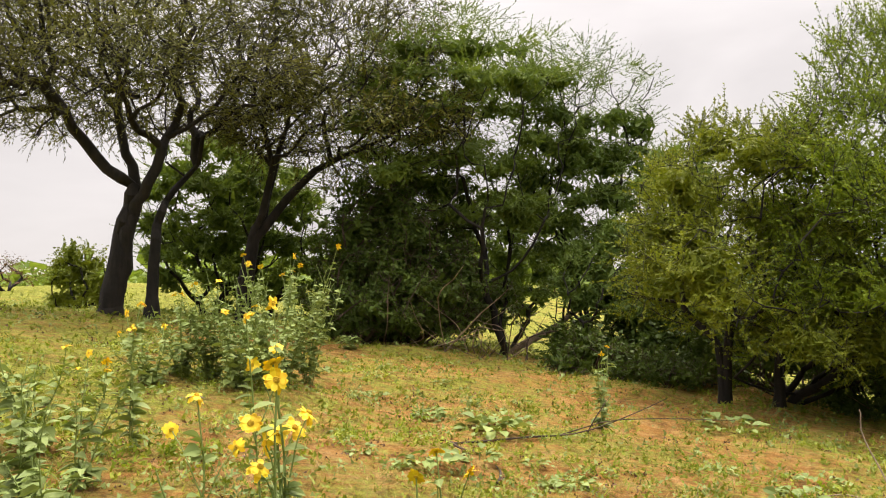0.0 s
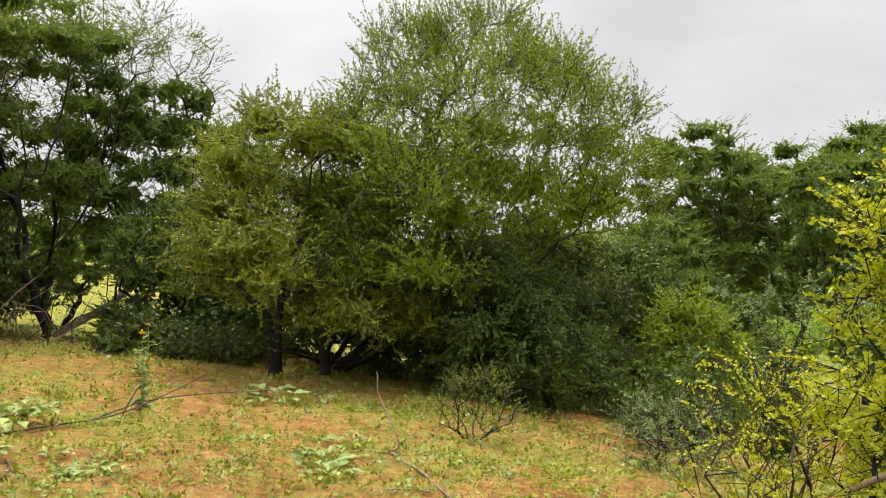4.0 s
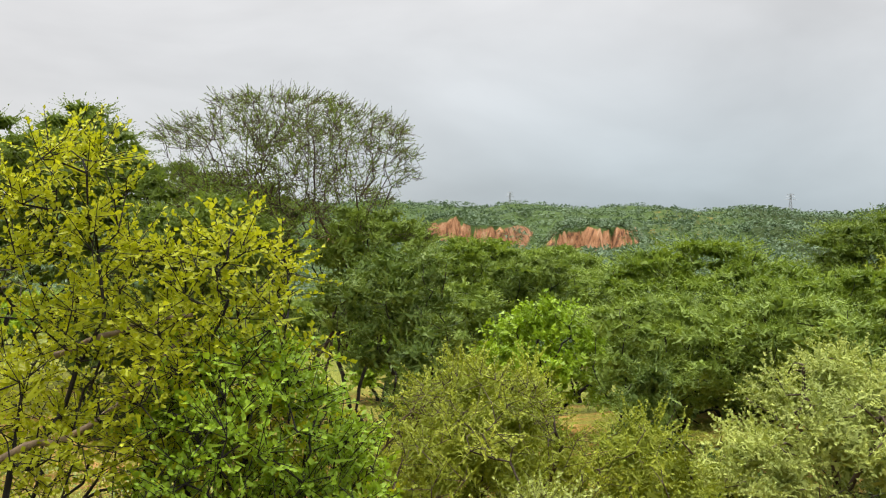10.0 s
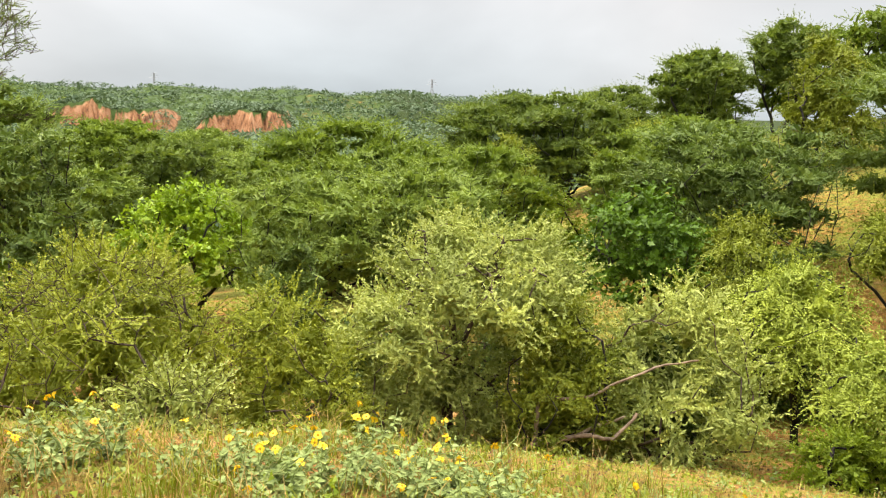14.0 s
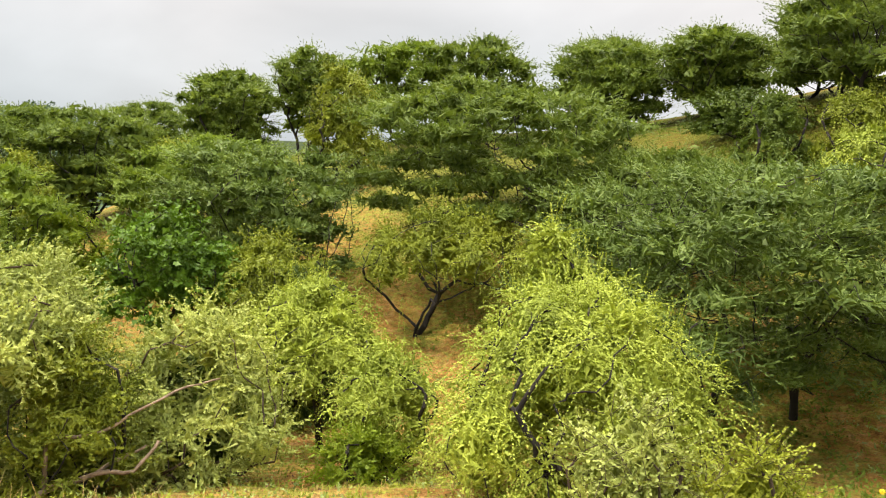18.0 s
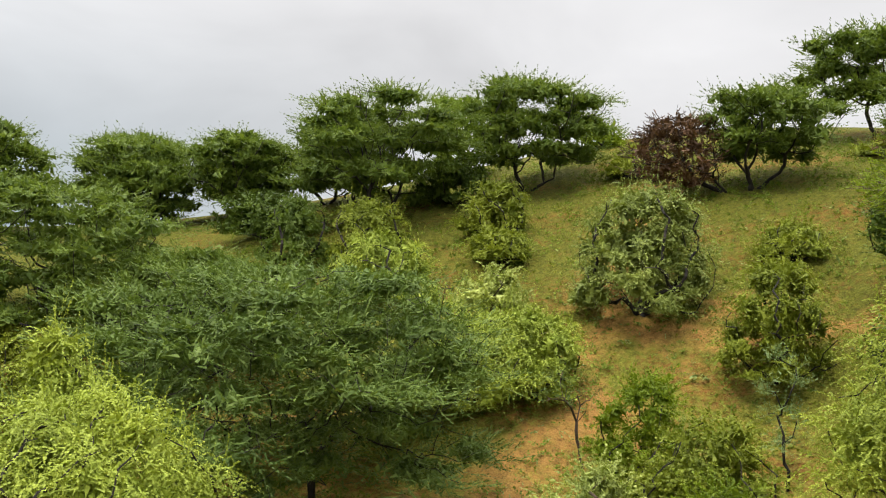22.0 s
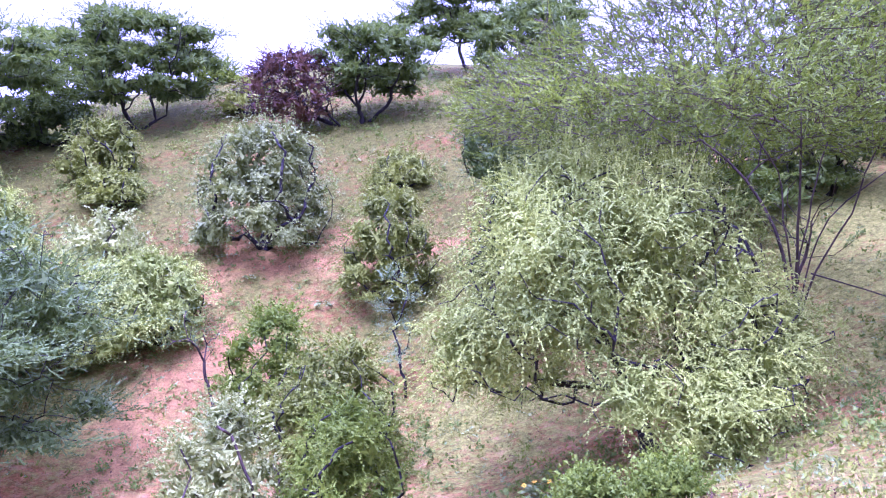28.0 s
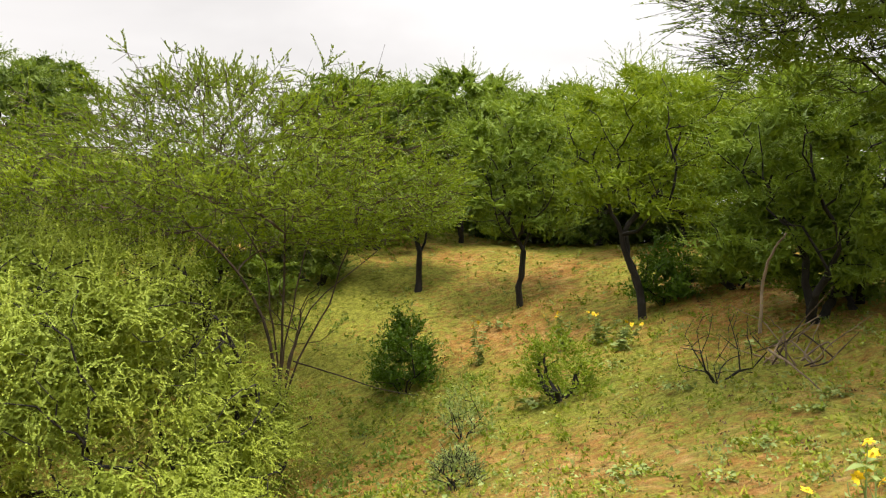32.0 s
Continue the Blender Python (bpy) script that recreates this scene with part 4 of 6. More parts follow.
    "pale_tree": ("pale_tree", "ashen green tree with pale leaf clusters and brown trunk", "tree", dict(leaf="ashen", shape="dome", level=0.4, clumps=30, lumpy=0.8, shoots=6, shoot=0.36, per=16, size=0.048, slim=0.44, lift=0.3, sag=0.4, trunk=0.09, stems=3, splay=0.4, twist=0.14, bark="brown", spread=0.8)),
    "pale_bush": ("pale_bush", "ashen green bush with small pale leaves", "bush", dict(leaf="ashen", shape="dome", level=0.4, clumps=18, shoots=6, shoot=0.36, per=16, size=0.048, slim=0.44, lift=0.3, sag=0.3, trunk=0.04, stems=5, splay=0.5, twist=0.15, bark="brown", spread=0.8)),
    "yellow_shrub": ("yellow_shrub", "tall straggling shrub with bright yellow-green leaves", "shrub", dict(leaf="yellow", shape="dome", level=0.4, clumps=18, lumpy=1.5, shoots=6, shoot=0.26, per=11, size=0.05, slim=0.4, lift=0.15, noise=0.75, trunk=0.022, stems=9, splay=0.75, twist=0.1, fork=1.3, spread=0.8, dense=1.7, fill=0.25)),
    "yellow_shrub_low": ("yellow_shrub", "lower thin yellow-green shrub beside the tall one", "shrub", dict(leaf="yellow", shape="dome", level=0.4, clumps=14, lumpy=0.9, shoots=5, shoot=0.18, per=8, size=0.036, slim=0.4, lift=0.3, trunk=0.012, stems=6, splay=0.6, twist=0.1, fork=1.2, bare=0.35, fill=0.0, bark="brown")),
    "leafy_shrub": ("leafy_shrub", "bright green broad-leaved shrub at the slope edge", "shrub", dict(leaf="leafy", shape="dome", level=0.4, clumps=22, shoots=6, shoot=0.24, per=10, size=0.05, slim=0.4, lift=0.5, trunk=0.016, stems=6, splay=0.6, dense=2.8, fill=0.4)),
}


def grow(kind, x, y, top, low, radius, dx=0.0, dy=0.0, q=1.0, **more):
    """A plant of that kind; q coarsens the leaves of what stays far off."""
    name, label, category, style = STYLE[kind]
    v = dict({"fill": 1.0}, **style)
    v.update(more)
    v["bark"] = BARK_BROWN if v.get("bark") == "brown" else BARK
    radius *= 1.05 if v["shape"] == "umbrella" else 1.03
    low = 0.0 if category in ("bush", "shrub") and not v.pop("raised", False) else max(low, 0.13 * top) if kind == "acacia_crest" else low * 0.95
    low -= 0.18 if category == "bush" and v.get("sag", 0) > 0.6 and low == 0 else 0.0
    v.setdefault("heart", v["shape"] == "dome" and v["fill"] > 0.5 and (category == "bush" or v.get("sag", 0) > 0.6))
    outside = 6.283 * radius * (0.6 * (top - low) + 0.5 * radius)
    v["tips"] = int(np.clip(outside * (13 if q < 1.3 else 10.5) / q ** 1.1, 70, 1250) * v.pop("dense", 1.0))
    v["size"] *= 0.98 * q ** 0.78
    if q > 1.3:
        v["size"], v["slim"] = v["size"] * 0.78, v["slim"] * 1.3
    v["twig"] = 0.0054 * q
    v["per"] = max(5, int(1.0 * v["per"] / q ** 0.6))
    v["shoot"] *= q ** 0.15
    v["inner"] = int(outside * 130 * v["fill"] / q ** 1.4)
    fill = v.pop("fill")
    v["core"] = int(outside * 340 * min(fill, 1.6) / q ** 1.6) if fill > 0.45 else 0
    v["core_size"] = 0.11 * q
    v["inner_size"] = min(0.1 * q ** 0.75, 2.2 * v["size"])
    v["stalks"], v["simple"] = v.pop("stalks_on", False) or q < 0.75, q > 0.72 or v.pop("simple_on", False)
    return plant(name, label, category, x, y, top, low, radius, dx, dy, **v)



# ---- far scrub over the valley, the plateau and the northern plain ----
def scrub(name, label, xs, ys, sizes, blades, seed, leaf="far"):
    rs = np.random.RandomState(seed)
    n = len(xs)
    zs = land(xs, ys)
    d = unit(rs.normal(size=(n, blades, 3)))
    d[..., 2] = np.abs(d[..., 2])
    pos = d * rs.uniform(0.55, 1.0, (n, blades, 1)) * sizes[:, None, None] * np.array([1, 1, 0.72])
    pos[..., 2] += 0.12 * sizes[:, None]
    pos += np.stack([xs, ys, zs], 1)[:, None]
    ax = unit(d * 0.5 + rs.normal(size=d.shape) * np.array([0.8, 0.8, 0.35]))
    across = unit(np.cross(ax, unit(rs.normal(size=d.shape) * 0.6 + np.array([0, 0, 1.0]))))
    ll = sizes[:, None, None] * rs.uniform(0.3, 0.75, (n, blades, 1)) * (14.0 / blades) ** 0.35
    v = np.stack([pos - ax * ll * 0.5, pos + across * ll * 0.45, pos + ax * ll * 0.6], 2).reshape(-1, 3)
    ob = new(name, mesh_from(name, v, np.arange(len(v)).reshape(-1, 3), LEAF[leaf]))
    return tagged(ob, label, "scrub", kind="stuff")


rs = np.random.RandomState(5)
# mid valley: umbrella scrub between the near trees and the plateau
n = 1700
ux = 55 + 175 * rs.uniform(0, 1, n) ** 0.8
uy = ux * np.tan(np.radians(rs.uniform(-24, 62, n)))
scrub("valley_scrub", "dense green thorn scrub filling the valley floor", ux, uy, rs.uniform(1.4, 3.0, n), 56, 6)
n = 11000
ux = 200 + 330 * rs.uniform(0, 1, n) ** 0.9
uy = ux * np.tan(np.radians(rs.uniform(-26, 42, n)))
steepness = np.abs(land(ux + 1.5, uy) - land(ux - 1.5, uy))
ok = steepness < 1.5
scrub("plateau_scrub", "bushes dotting the distant plateau and its slopes, coloured bluish-green for haze", ux[ok], uy[ok], rs.uniform(1.2, 2.9, n)[ok], 14, 7)
# bushes that hang over the orange scarps and grow at their feet
n = 800
uy = np.concatenate([rs.uniform(54, 112, n // 2), rs.uniform(14, 48, n // 2)])
ux = np.concatenate([rs.uniform(262, 288, n // 2), rs.uniform(268, 292, n // 2)])
ok = (np.abs(land(ux + 1.5, uy) - land(ux - 1.5, uy)) < 1.6) | (rs.uniform(size=n) < 0.12)
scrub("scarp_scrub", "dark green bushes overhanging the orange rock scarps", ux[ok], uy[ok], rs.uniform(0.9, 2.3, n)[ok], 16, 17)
n = 600
ux = rs.uniform(-150, 10, n)
uy = rs.uniform(58, 230, n)
scrub("northern_scrub", "green scrub woodland on the plain to the north", ux, uy, rs.uniform(2.6, 5.2, n), 46, 8, "pale")
n = 260
a = rs.uniform(0, 6.283, n)
ux, uy = 4 + rs.uniform(70, 160, n) * np.cos(a), -10 + rs.uniform(70, 160, n) * np.sin(a)
ok = (ux < 30) & (uy < 50)
scrub("hill_scrub", "green scrub behind the hill crest", ux[ok], uy[ok], rs.uniform(1.5, 3.0, n)[ok], 30, 9, "green")

# thorn trees that fill the valley between the slope and the plateau
rs = np.random.RandomState(21)
for k in range(26):
    ang, dist = radians(-38 - 60 * (k + rs.uniform(0, 1)) / 26), 30 + 42 * rs.uniform(0, 1)
    fx, fy = -math.sin(ang) * dist, math.cos(ang) * dist
    grow(("acacia_green", "acacia_pale", "acacia_dark", "bush_blue", "leafy_tree")[k % 5], fx, fy, rs.uniform(3.2, 4.6), rs.uniform(0.5, 1.4), rs.uniform(2.0, 3.2), 0, 0, min(dist / 14, 2.8))


# ---- trees and bushes: kind, foot, top, crown's lower edge, radius, crown's shift ----
# the northern edge of the spur
grow("acacia_sparse", -6.38, 14.68, 7.43, 2.9, 3.3, -0.10, -0.04, 1.18, dense=2.1, bare=0.03,
     stem_paths=[[(-0.07, -0.03, -0.10), (0.03, 0.01, 0.75), (0.25, 0.11, 1.64), (0.34, 0.15, 2.24), (-0.25, -0.11, 2.76), (-0.69, -0.30, 3.58), (-1.09, -0.47, 4.62)], [(-0.02, -0.01, -0.10), (0.13, 0.06, 0.85), (0.25, 0.22, 1.64), (0.30, 0.35, 2.34), (0.06, 0.36, 3.23), (-0.01, 0.43, 4.42)], [(0.02, 0.01, -0.10), (0.15, 0.07, 0.85), (0.36, 0.06, 1.69), (0.62, 0.09, 2.24), (1.01, 0.17, 3.06), (1.50, 0.28, 3.43), (2.19, 0.50, 4.25)], [(0.60, 0.26, -0.10), (0.67, 0.29, 1.34), (0.74, 0.65, 1.94), (1.12, 1.14, 2.66)]])
grow("acacia_dark", 0.42, 17.50, 7.09, 2.2, 2.89, -0.76, 0.00, 1.29, fill=0.8, core_top=0.85, plates=0.75, dense=1.25, size=0.042)
grow("thicket", -1.46, 16.94, 3.11, 0.00, 1.76, -0.16, -0.01, 1.26)
grow("acacia_blue", 2.38, 18.85, 7.19, 1.98, 1.89, 0.01, -0.00, 1.40, fill=0.8, core_top=0.68, plates=0.85, dense=1.25, size=0.042,
     stem_paths=[[(0.18, -0.02, -0.11), (-0.15, 0.02, 1.06), (-0.37, 0.05, 1.80), (-0.59, 0.08, 2.80), (-1.06, 0.13, 3.69), (-1.47, 0.19, 4.58)], [(0.24, -0.03, -0.11), (-0.03, 0.00, 1.06), (-0.30, 0.14, 2.05), (-0.55, 0.27, 3.05), (-0.77, 0.40, 3.93), (-0.35, 0.45, 5.28)], [(0.89, -0.11, -0.17), (0.79, -0.10, 0.68), (0.45, -0.18, 1.78), (0.60, -0.33, 3.25), (0.86, -0.49, 4.72)]])
grow("thorn", 3.79, 12.97, 4.33, 0.45, 2.17, 0.23, -0.07, 1.01, full=0.5,
     stem_paths=[[(-0.21, 0.06, -0.10), (-0.25, 0.07, 0.89), (-0.67, 0.20, 1.36), (-0.73, 0.21, 2.00), (-0.79, 0.23, 2.61), (-0.41, 0.12, 3.27)], [(0.54, -0.16, -0.10), (0.62, -0.18, 0.89), (0.74, -0.11, 1.55), (1.11, -0.12, 1.88), (1.51, -0.13, 2.36), (1.63, -0.07, 3.08)], [(-0.16, 0.05, -0.10), (-0.09, 0.03, 0.98), (-0.04, -0.12, 1.65), (0.26, -0.34, 2.39), (0.17, -0.44, 3.15)]])
grow("thorn_green", 4.68, 13.43, 6.07, 1.0, 2.80, 2.23, -0.95, 1.06, full=0.45, dense=1.5, trunk=0.075, fill=0.6, spikes=0.2, shoot=0.5, plates=0.95, core_top=0.6)
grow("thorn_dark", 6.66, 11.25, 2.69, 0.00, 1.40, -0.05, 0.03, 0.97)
grow("acacia_dark", 18.88, 20.96, 8.82, 3.31, 2.44, 0.17, -0.15, 2.05)
grow("acacia_crest", 29.45, 22.86, 10.70, 6.44, 2.48, -0.08, 0.10, 2.69)
grow("acacia_bare", 25.84, 11.91, 10.3, 5.6, 4.31, -0.07, 0.15, 2.05)
grow("acacia_pale", 25.74, 9.64, 7.05, 2.97, 2.31, 0.17, -0.45, 1.98)
grow("acacia_dark", 28.11, 17.99, 8.37, 4.75, 3.24, 0.03, -0.05, 2.41)
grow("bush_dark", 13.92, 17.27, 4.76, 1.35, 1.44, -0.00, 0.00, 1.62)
grow("bush_green", 11.66, 13.96, 1.77, 0.40, 0.80, 0.02, -0.02, 1.33)
grow("feather_grey", 7.81, 6.64, 2.35, 1.07, 0.56, -0.05, 0.05, 0.76)
grow("feather_grey", 5.66, 6.33, 0.69, 0.00, 0.52, -0.02, 0.02, 0.70)
grow("thorn_small", 4.33, 7.84, 0.71, 0.00, 0.44, 0.09, -0.05, 0.70)
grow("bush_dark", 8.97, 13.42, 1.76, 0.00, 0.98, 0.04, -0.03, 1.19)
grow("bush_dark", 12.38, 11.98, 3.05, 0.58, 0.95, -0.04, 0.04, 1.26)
grow("thicket", -1.37, 18.96, 4.17, 0.00, 1.94, 0.11, 0.01, 1.40)
grow("bush_blue", 2.50, 16.82, 2.98, 0.00, 1.29, 0.04, -0.01, 1.26)
grow("acacia_dark", 4.91, 21.44, 5.65, 1.87, 1.42, -0.01, 0.00, 1.61)
grow("acacia_dark", 0.77, 22.99, 4.28, 0.66, 1.50, 0.04, -0.00, 1.69)
grow("acacia_dark", -6.36, 20.02, 4.37, 0.23, 1.74, -0.03, -0.01, 1.54)
grow("bush_olive", -8.88, 19.04, 1.55, 0.34, 0.70, -0.10, -0.05, 1.54)
grow("bush_brown", -14.70, 26.17, 1.12, 0.14, 1.09, -0.13, -0.08, 2.18)
grow("bush_olive", 11.72, 16.32, 4.14, 1.11, 1.27, 0.07, -0.05, 1.47)
grow("bush_green", 10.26, 11.10, 2.58, 0.40, 1.09, -0.05, 0.04, 1.11)
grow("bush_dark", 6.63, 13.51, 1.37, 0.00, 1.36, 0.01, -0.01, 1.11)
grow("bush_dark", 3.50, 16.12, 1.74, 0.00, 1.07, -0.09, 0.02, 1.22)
# the eastern slope and the gully
grow("acacia_blue", 19.51, 6.31, 5.76, 2.81, 1.61, -0.00, 0.00, 1.48)
grow("bush_blue", 13.98, 3.93, 3.31, 2.30, 0.55, -0.00, 0.01, 1.05)
grow("acacia_green", 44.34, 10.45, 8.51, 5.29, 3.33, -0.04, 0.18, 2.80)
grow("acacia_dark", 38.00, 6.63, 6.84, 4.40, 2.51, 0.02, -0.09, 2.76)
grow("acacia_pale", 59.94, 8.83, 8.07, 5.39, 3.72, 0.05, -0.34, 2.80)
grow("yellow_shrub", 4.87, 3.53, 2.43, 0.33, 0.67, 0.19, -0.22, 0.70)
grow("yellow_shrub", 5.18, 2.62, 2.03, 0.69, 0.66, 0.15, -0.25, 0.70)
grow("yellow_shrub_low", 4.51, 4.03, 1.18, 0.32, 0.34, 0.02, -0.01, 0.70)
grow("leafy_shrub", 5.08, 2.01, 1.34, 0.36, 0.68, -0.01, 0.01, 0.70)
grow("yellow_shrub_low", 4.10, 3.58, 1.14, 0.07, 0.40, -0.09, 0.09, 0.70)
grow("bush_yellow", 9.94, 1.88, 1.94, 0.00, 1.30, -0.01, 0.03, 0.73)
grow("bush_yellow", 11.24, 0.17, 1.95, 0.20, 0.99, 0.00, -0.00, 0.80)
grow("pale_tree", 12.67, -2.11, 3.47, 1.28, 1.97, -0.06, -0.40, 0.91,
     stem_paths=[[(-0.01, -0.06, -0.10), (-0.01, -0.07, 0.96), (-0.01, -0.12, 1.72), (0.01, 0.12, 2.45)], [(-0.01, -0.10, -0.10), (-0.04, -0.37, 0.71), (0.06, -0.95, 1.21), (0.13, -1.68, 1.80)], [(-0.01, -0.06, -0.10), (-0.01, -0.08, 0.88), (-0.20, -0.26, 1.72), (-0.41, -0.62, 2.62)]])
grow("pale_bush", 11.96, -4.90, 2.62, 0.00, 1.27, -0.13, -0.33, 0.91)
grow("leafy_tree", 27.38, 3.99, 4.49, 1.20, 2.21, 0.01, -0.06, 1.98)
grow("bush_blue", 21.57, 6.59, 3.51, 1.48, 1.10, 0.03, -0.09, 1.62)
grow("acacia_pale", 33.42, 8.88, 5.26, 2.12, 2.47, 0.07, -0.24, 2.48)
grow("acacia_pale", 51.07, 12.59, 7.07, 4.36, 4.29, 0.05, -0.18, 2.80)
grow("acacia_pale", 44.43, 4.85, 6.90, 4.17, 3.12, -0.03, 0.27, 2.80)
grow("acacia_green", 31.75, -1.45, 5.98, 1.16, 4.60, 0.01, 0.54, 2.27)
grow("acacia_crest", 36.43, -10.45, 4.40, 0.15, 3.83, 0.62, 2.62, 2.70)
grow("acacia_pale", 22.68, -2.53, 4.59, 1.83, 2.76, 0.00, 0.03, 1.63)
grow("bush_blue", 19.73, 0.52, 3.38, 1.31, 1.04, 0.01, -0.09, 1.41)
grow("acacia_crest", 42.93, -18.97, 5.02, 0.82, 2.64, 0.13, 0.29, 2.80)
grow("acacia_crest", 37.97, -20.07, 5.13, 1.41, 1.90, -0.12, -0.23, 2.80)
grow("acacia_crest", 59.76, -19.64, 7.93, 4.78, 3.15, -0.03, -0.11, 2.80)
grow("bush_yellow", 38.33, -14.34, 2.08, 0.00, 2.83, 0.02, 0.07, 2.80)
grow("bush_yellow", 37.54, -13.82, 2.26, 0.00, 2.46, -0.04, -0.10, 2.80)
grow("droop_olive", 29.37, -17.25, 4.63, 0.00, 1.58, -0.05, -0.09, 2.41)
grow("acacia_blue", 22.58, -10.82, 4.38, 0.66, 3.25, 0.00, 0.01, 1.77)
grow("leafy_tree_dark", 19.05, -7.61, 4.06, 1.56, 1.51, 0.14, 0.39, 1.45)
grow("bush_olive", 27.20, -6.42, 2.76, 0.93, 1.69, -0.05, -0.24, 1.99)
grow("willow_tree", 13.41, -7.89, 3.11, 1.13, 1.28, 0.06, 0.11, 1.09,
     stem_paths=[[(-0.04, -0.07, -0.10), (0.02, 0.03, 0.91), (0.17, 0.30, 1.23), (0.33, 0.59, 1.94)], [(-0.04, -0.07, -0.10), (0.00, 0.01, 0.92), (0.07, -0.21, 1.53), (0.13, -0.44, 2.32)]])
grow("willow_tree", 11.05, -7.88, 1.90, 0.46, 0.81, 0.03, 0.04, 0.94)
grow("willow_mound", 7.92, -8.5, 2.85, 0.0, 1.73, -0.05, -0.05, 0.9)
grow("willow_tree", 9.65, -9.68, 3.61, 1.6, 0.6, 0.04, 0.04, 1.0)
grow("acacia_dark", 18.50, -18.57, 4.79, 0.34, 4.96, 1.45, 1.60, 1.84)
grow("acacia_crest", 31.19, -25.29, 4.57, 1.26, 2.54, 0.10, 0.12, 2.80)
grow("droop_olive", 17.92, -13.07, 3.47, 1.40, 2.19, -0.49, -0.66, 1.56, raised=True)
grow("acacia_big", 9.11, -14.08, 4.5, 0.70, 4.25, -0.15, -0.10, 1.16,
     stem_paths=[[(0.59, 0.38, -0.48), (0.49, 0.32, 0.69), (0.41, 0.27, 1.52), (0.90, 0.58, 2.50), (1.63, 1.05, 3.04)], [(-0.59, -0.38, -0.10), (-0.46, -0.30, 1.02), (-0.01, -0.15, 1.79), (-0.13, -0.39, 2.62), (-0.10, -0.50, 3.53)], [(-0.59, -0.38, -0.10), (-0.58, -0.38, 1.03), (-1.31, -0.65, 1.92), (-2.32, -1.10, 2.53)]])
grow("pale_bush", 5.84, -7.02, 1.22, 0.00, 0.59, -0.01, -0.01, 0.72)
grow("bush_yellow", 5.16, -8.01, 0.98, 0.00, 0.53, 0.03, 0.02, 0.70)
grow("bush_green", 26.15, -6.51, 2.97, 1.07, 1.43, -0.00, -0.00, 1.91)
grow("bush_olive", 32.21, -6.77, 3.90, 1.83, 1.52, 0.03, 0.16, 2.34)
grow("bush_green", 10.50, -7.06, 0.73, 0.00, 0.62, 0.01, 0.02, 0.88)
grow("bush_yellow", 12.03, 1.88, 2.43, 0.87, 0.77, 0.02, -0.07, 0.88)
grow("pale_bush", 8.66, 0.88, 0.50, 0.00, 0.53, -0.01, 0.07, 0.70)
# the southern hill
grow("acacia_crest", 24.92, -27.70, 2.81, 0.00, 2.02, 0.01, 0.01, 2.63)
grow("acacia_crest", 23.27, -31.68, 2.76, 0.00, 2.32, 0.10, 0.07, 2.77)
grow("acacia_crest", 19.39, -31.90, 3.69, 0.48, 1.67, -0.00, -0.00, 2.63)
grow("acacia_green", 14.55, -34.40, 3.54, 0.22, 1.88, 0.10, 0.04, 2.63)
grow("acacia_crest", 30.23, -33.64, 4.34, 1.85, 2.90, 0.18, 0.17, 2.80)
grow("acacia_crest", 21.50, -29.20, 3.58, 0.22, 2.39, 0.09, 0.07, 2.56)
grow("droop_dark", 15.32, -23.76, 2.35, 0.00, 1.10, 0.07, 0.04, 1.98)
grow("acacia_crest", 14.45, -27.74, 4.62, 0.40, 3.48, 0.17, 0.09, 2.20)
grow("acacia_crest", 10.42, -31.07, 4.28, 0.70, 3.16, -0.21, -0.07, 2.30)
grow("bush_green", 9.46, -38.09, 1.14, 0.00, 1.01, -0.04, -0.01, 2.76)
grow("willow_mound", 11.58, -22.47, 1.92, 0.00, 1.57, -0.01, -0.00, 1.77)
grow("droop_olive", 9.81, -26.51, 1.75, 0.00, 1.11, 0.10, 0.04, 1.98)
grow("droop_olive", 8.86, -24.73, 1.11, 0.00, 0.97, 0.05, 0.02, 1.84)
grow("pale_bush", 7.93, -21.88, 1.39, 0.16, 1.06, 0.15, 0.05, 1.62)
grow("willow_mound", 8.08, -18.60, 2.44, 0.56, 1.07, 0.03, 0.01, 1.41)
grow("willow_mound", 6.10, -19.32, 2.07, 0.18, 1.11, 0.00, 0.00, 1.41)
grow("willow_round", 4.37, -22.41, 3.29, 0.00, 1.74, 0.09, 0.02, 1.59)
grow("sapling", 4.46, -17.28, 1.97, 1.06, 0.59, 0.29, 0.07, 1.23)
grow("bush_green", 3.19, -16.83, 2.26, 0.63, 0.89, 0.02, 0.00, 1.18)
grow("bush_olive", 1.81, -14.70, 2.50, 0.75, 1.17, 0.03, 0.00, 1.02)
grow("feather_sapling", 0.83, -17.26, 2.75, 0.60, 0.46, 0.11, 0.00, 1.19)
grow("droop_olive", 1.20, -20.25, 2.62, 0.55, 1.20, -0.02, -0.00, 1.41)
grow("droop_olive", 1.05, -24.25, 1.08, 0.00, 0.88, 0.07, 0.00, 1.69)
grow("acacia_brown", 3.27, -29.12, 2.40, 0.00, 1.62, 1.41, 0.18, 2.05)
grow("acacia_crest", 2.46, -29.19, 3.25, 0.81, 2.26, -0.37, -0.02, 2.05)
grow("bush_olive", 6.64, -31.64, 1.25, 0.00, 1.06, 0.00, 0.00, 2.27)
grow("acacia_layer", -1.13, -35.22, 4.12, 1.18, 2.56, 0.52, -0.02, 2.47)
grow("acacia_crest", -4.81, -37.88, 3.30, 0.58, 2.10, 0.06, -0.01, 2.68)
grow("acacia_blue", -1.95, -21.13, 3.14, 1.25, 1.63, 0.12, -0.01, 1.47)
grow("bush_brown", -2.13, -31.15, 1.13, 0.00, 1.58, -0.12, 0.01, 2.19)
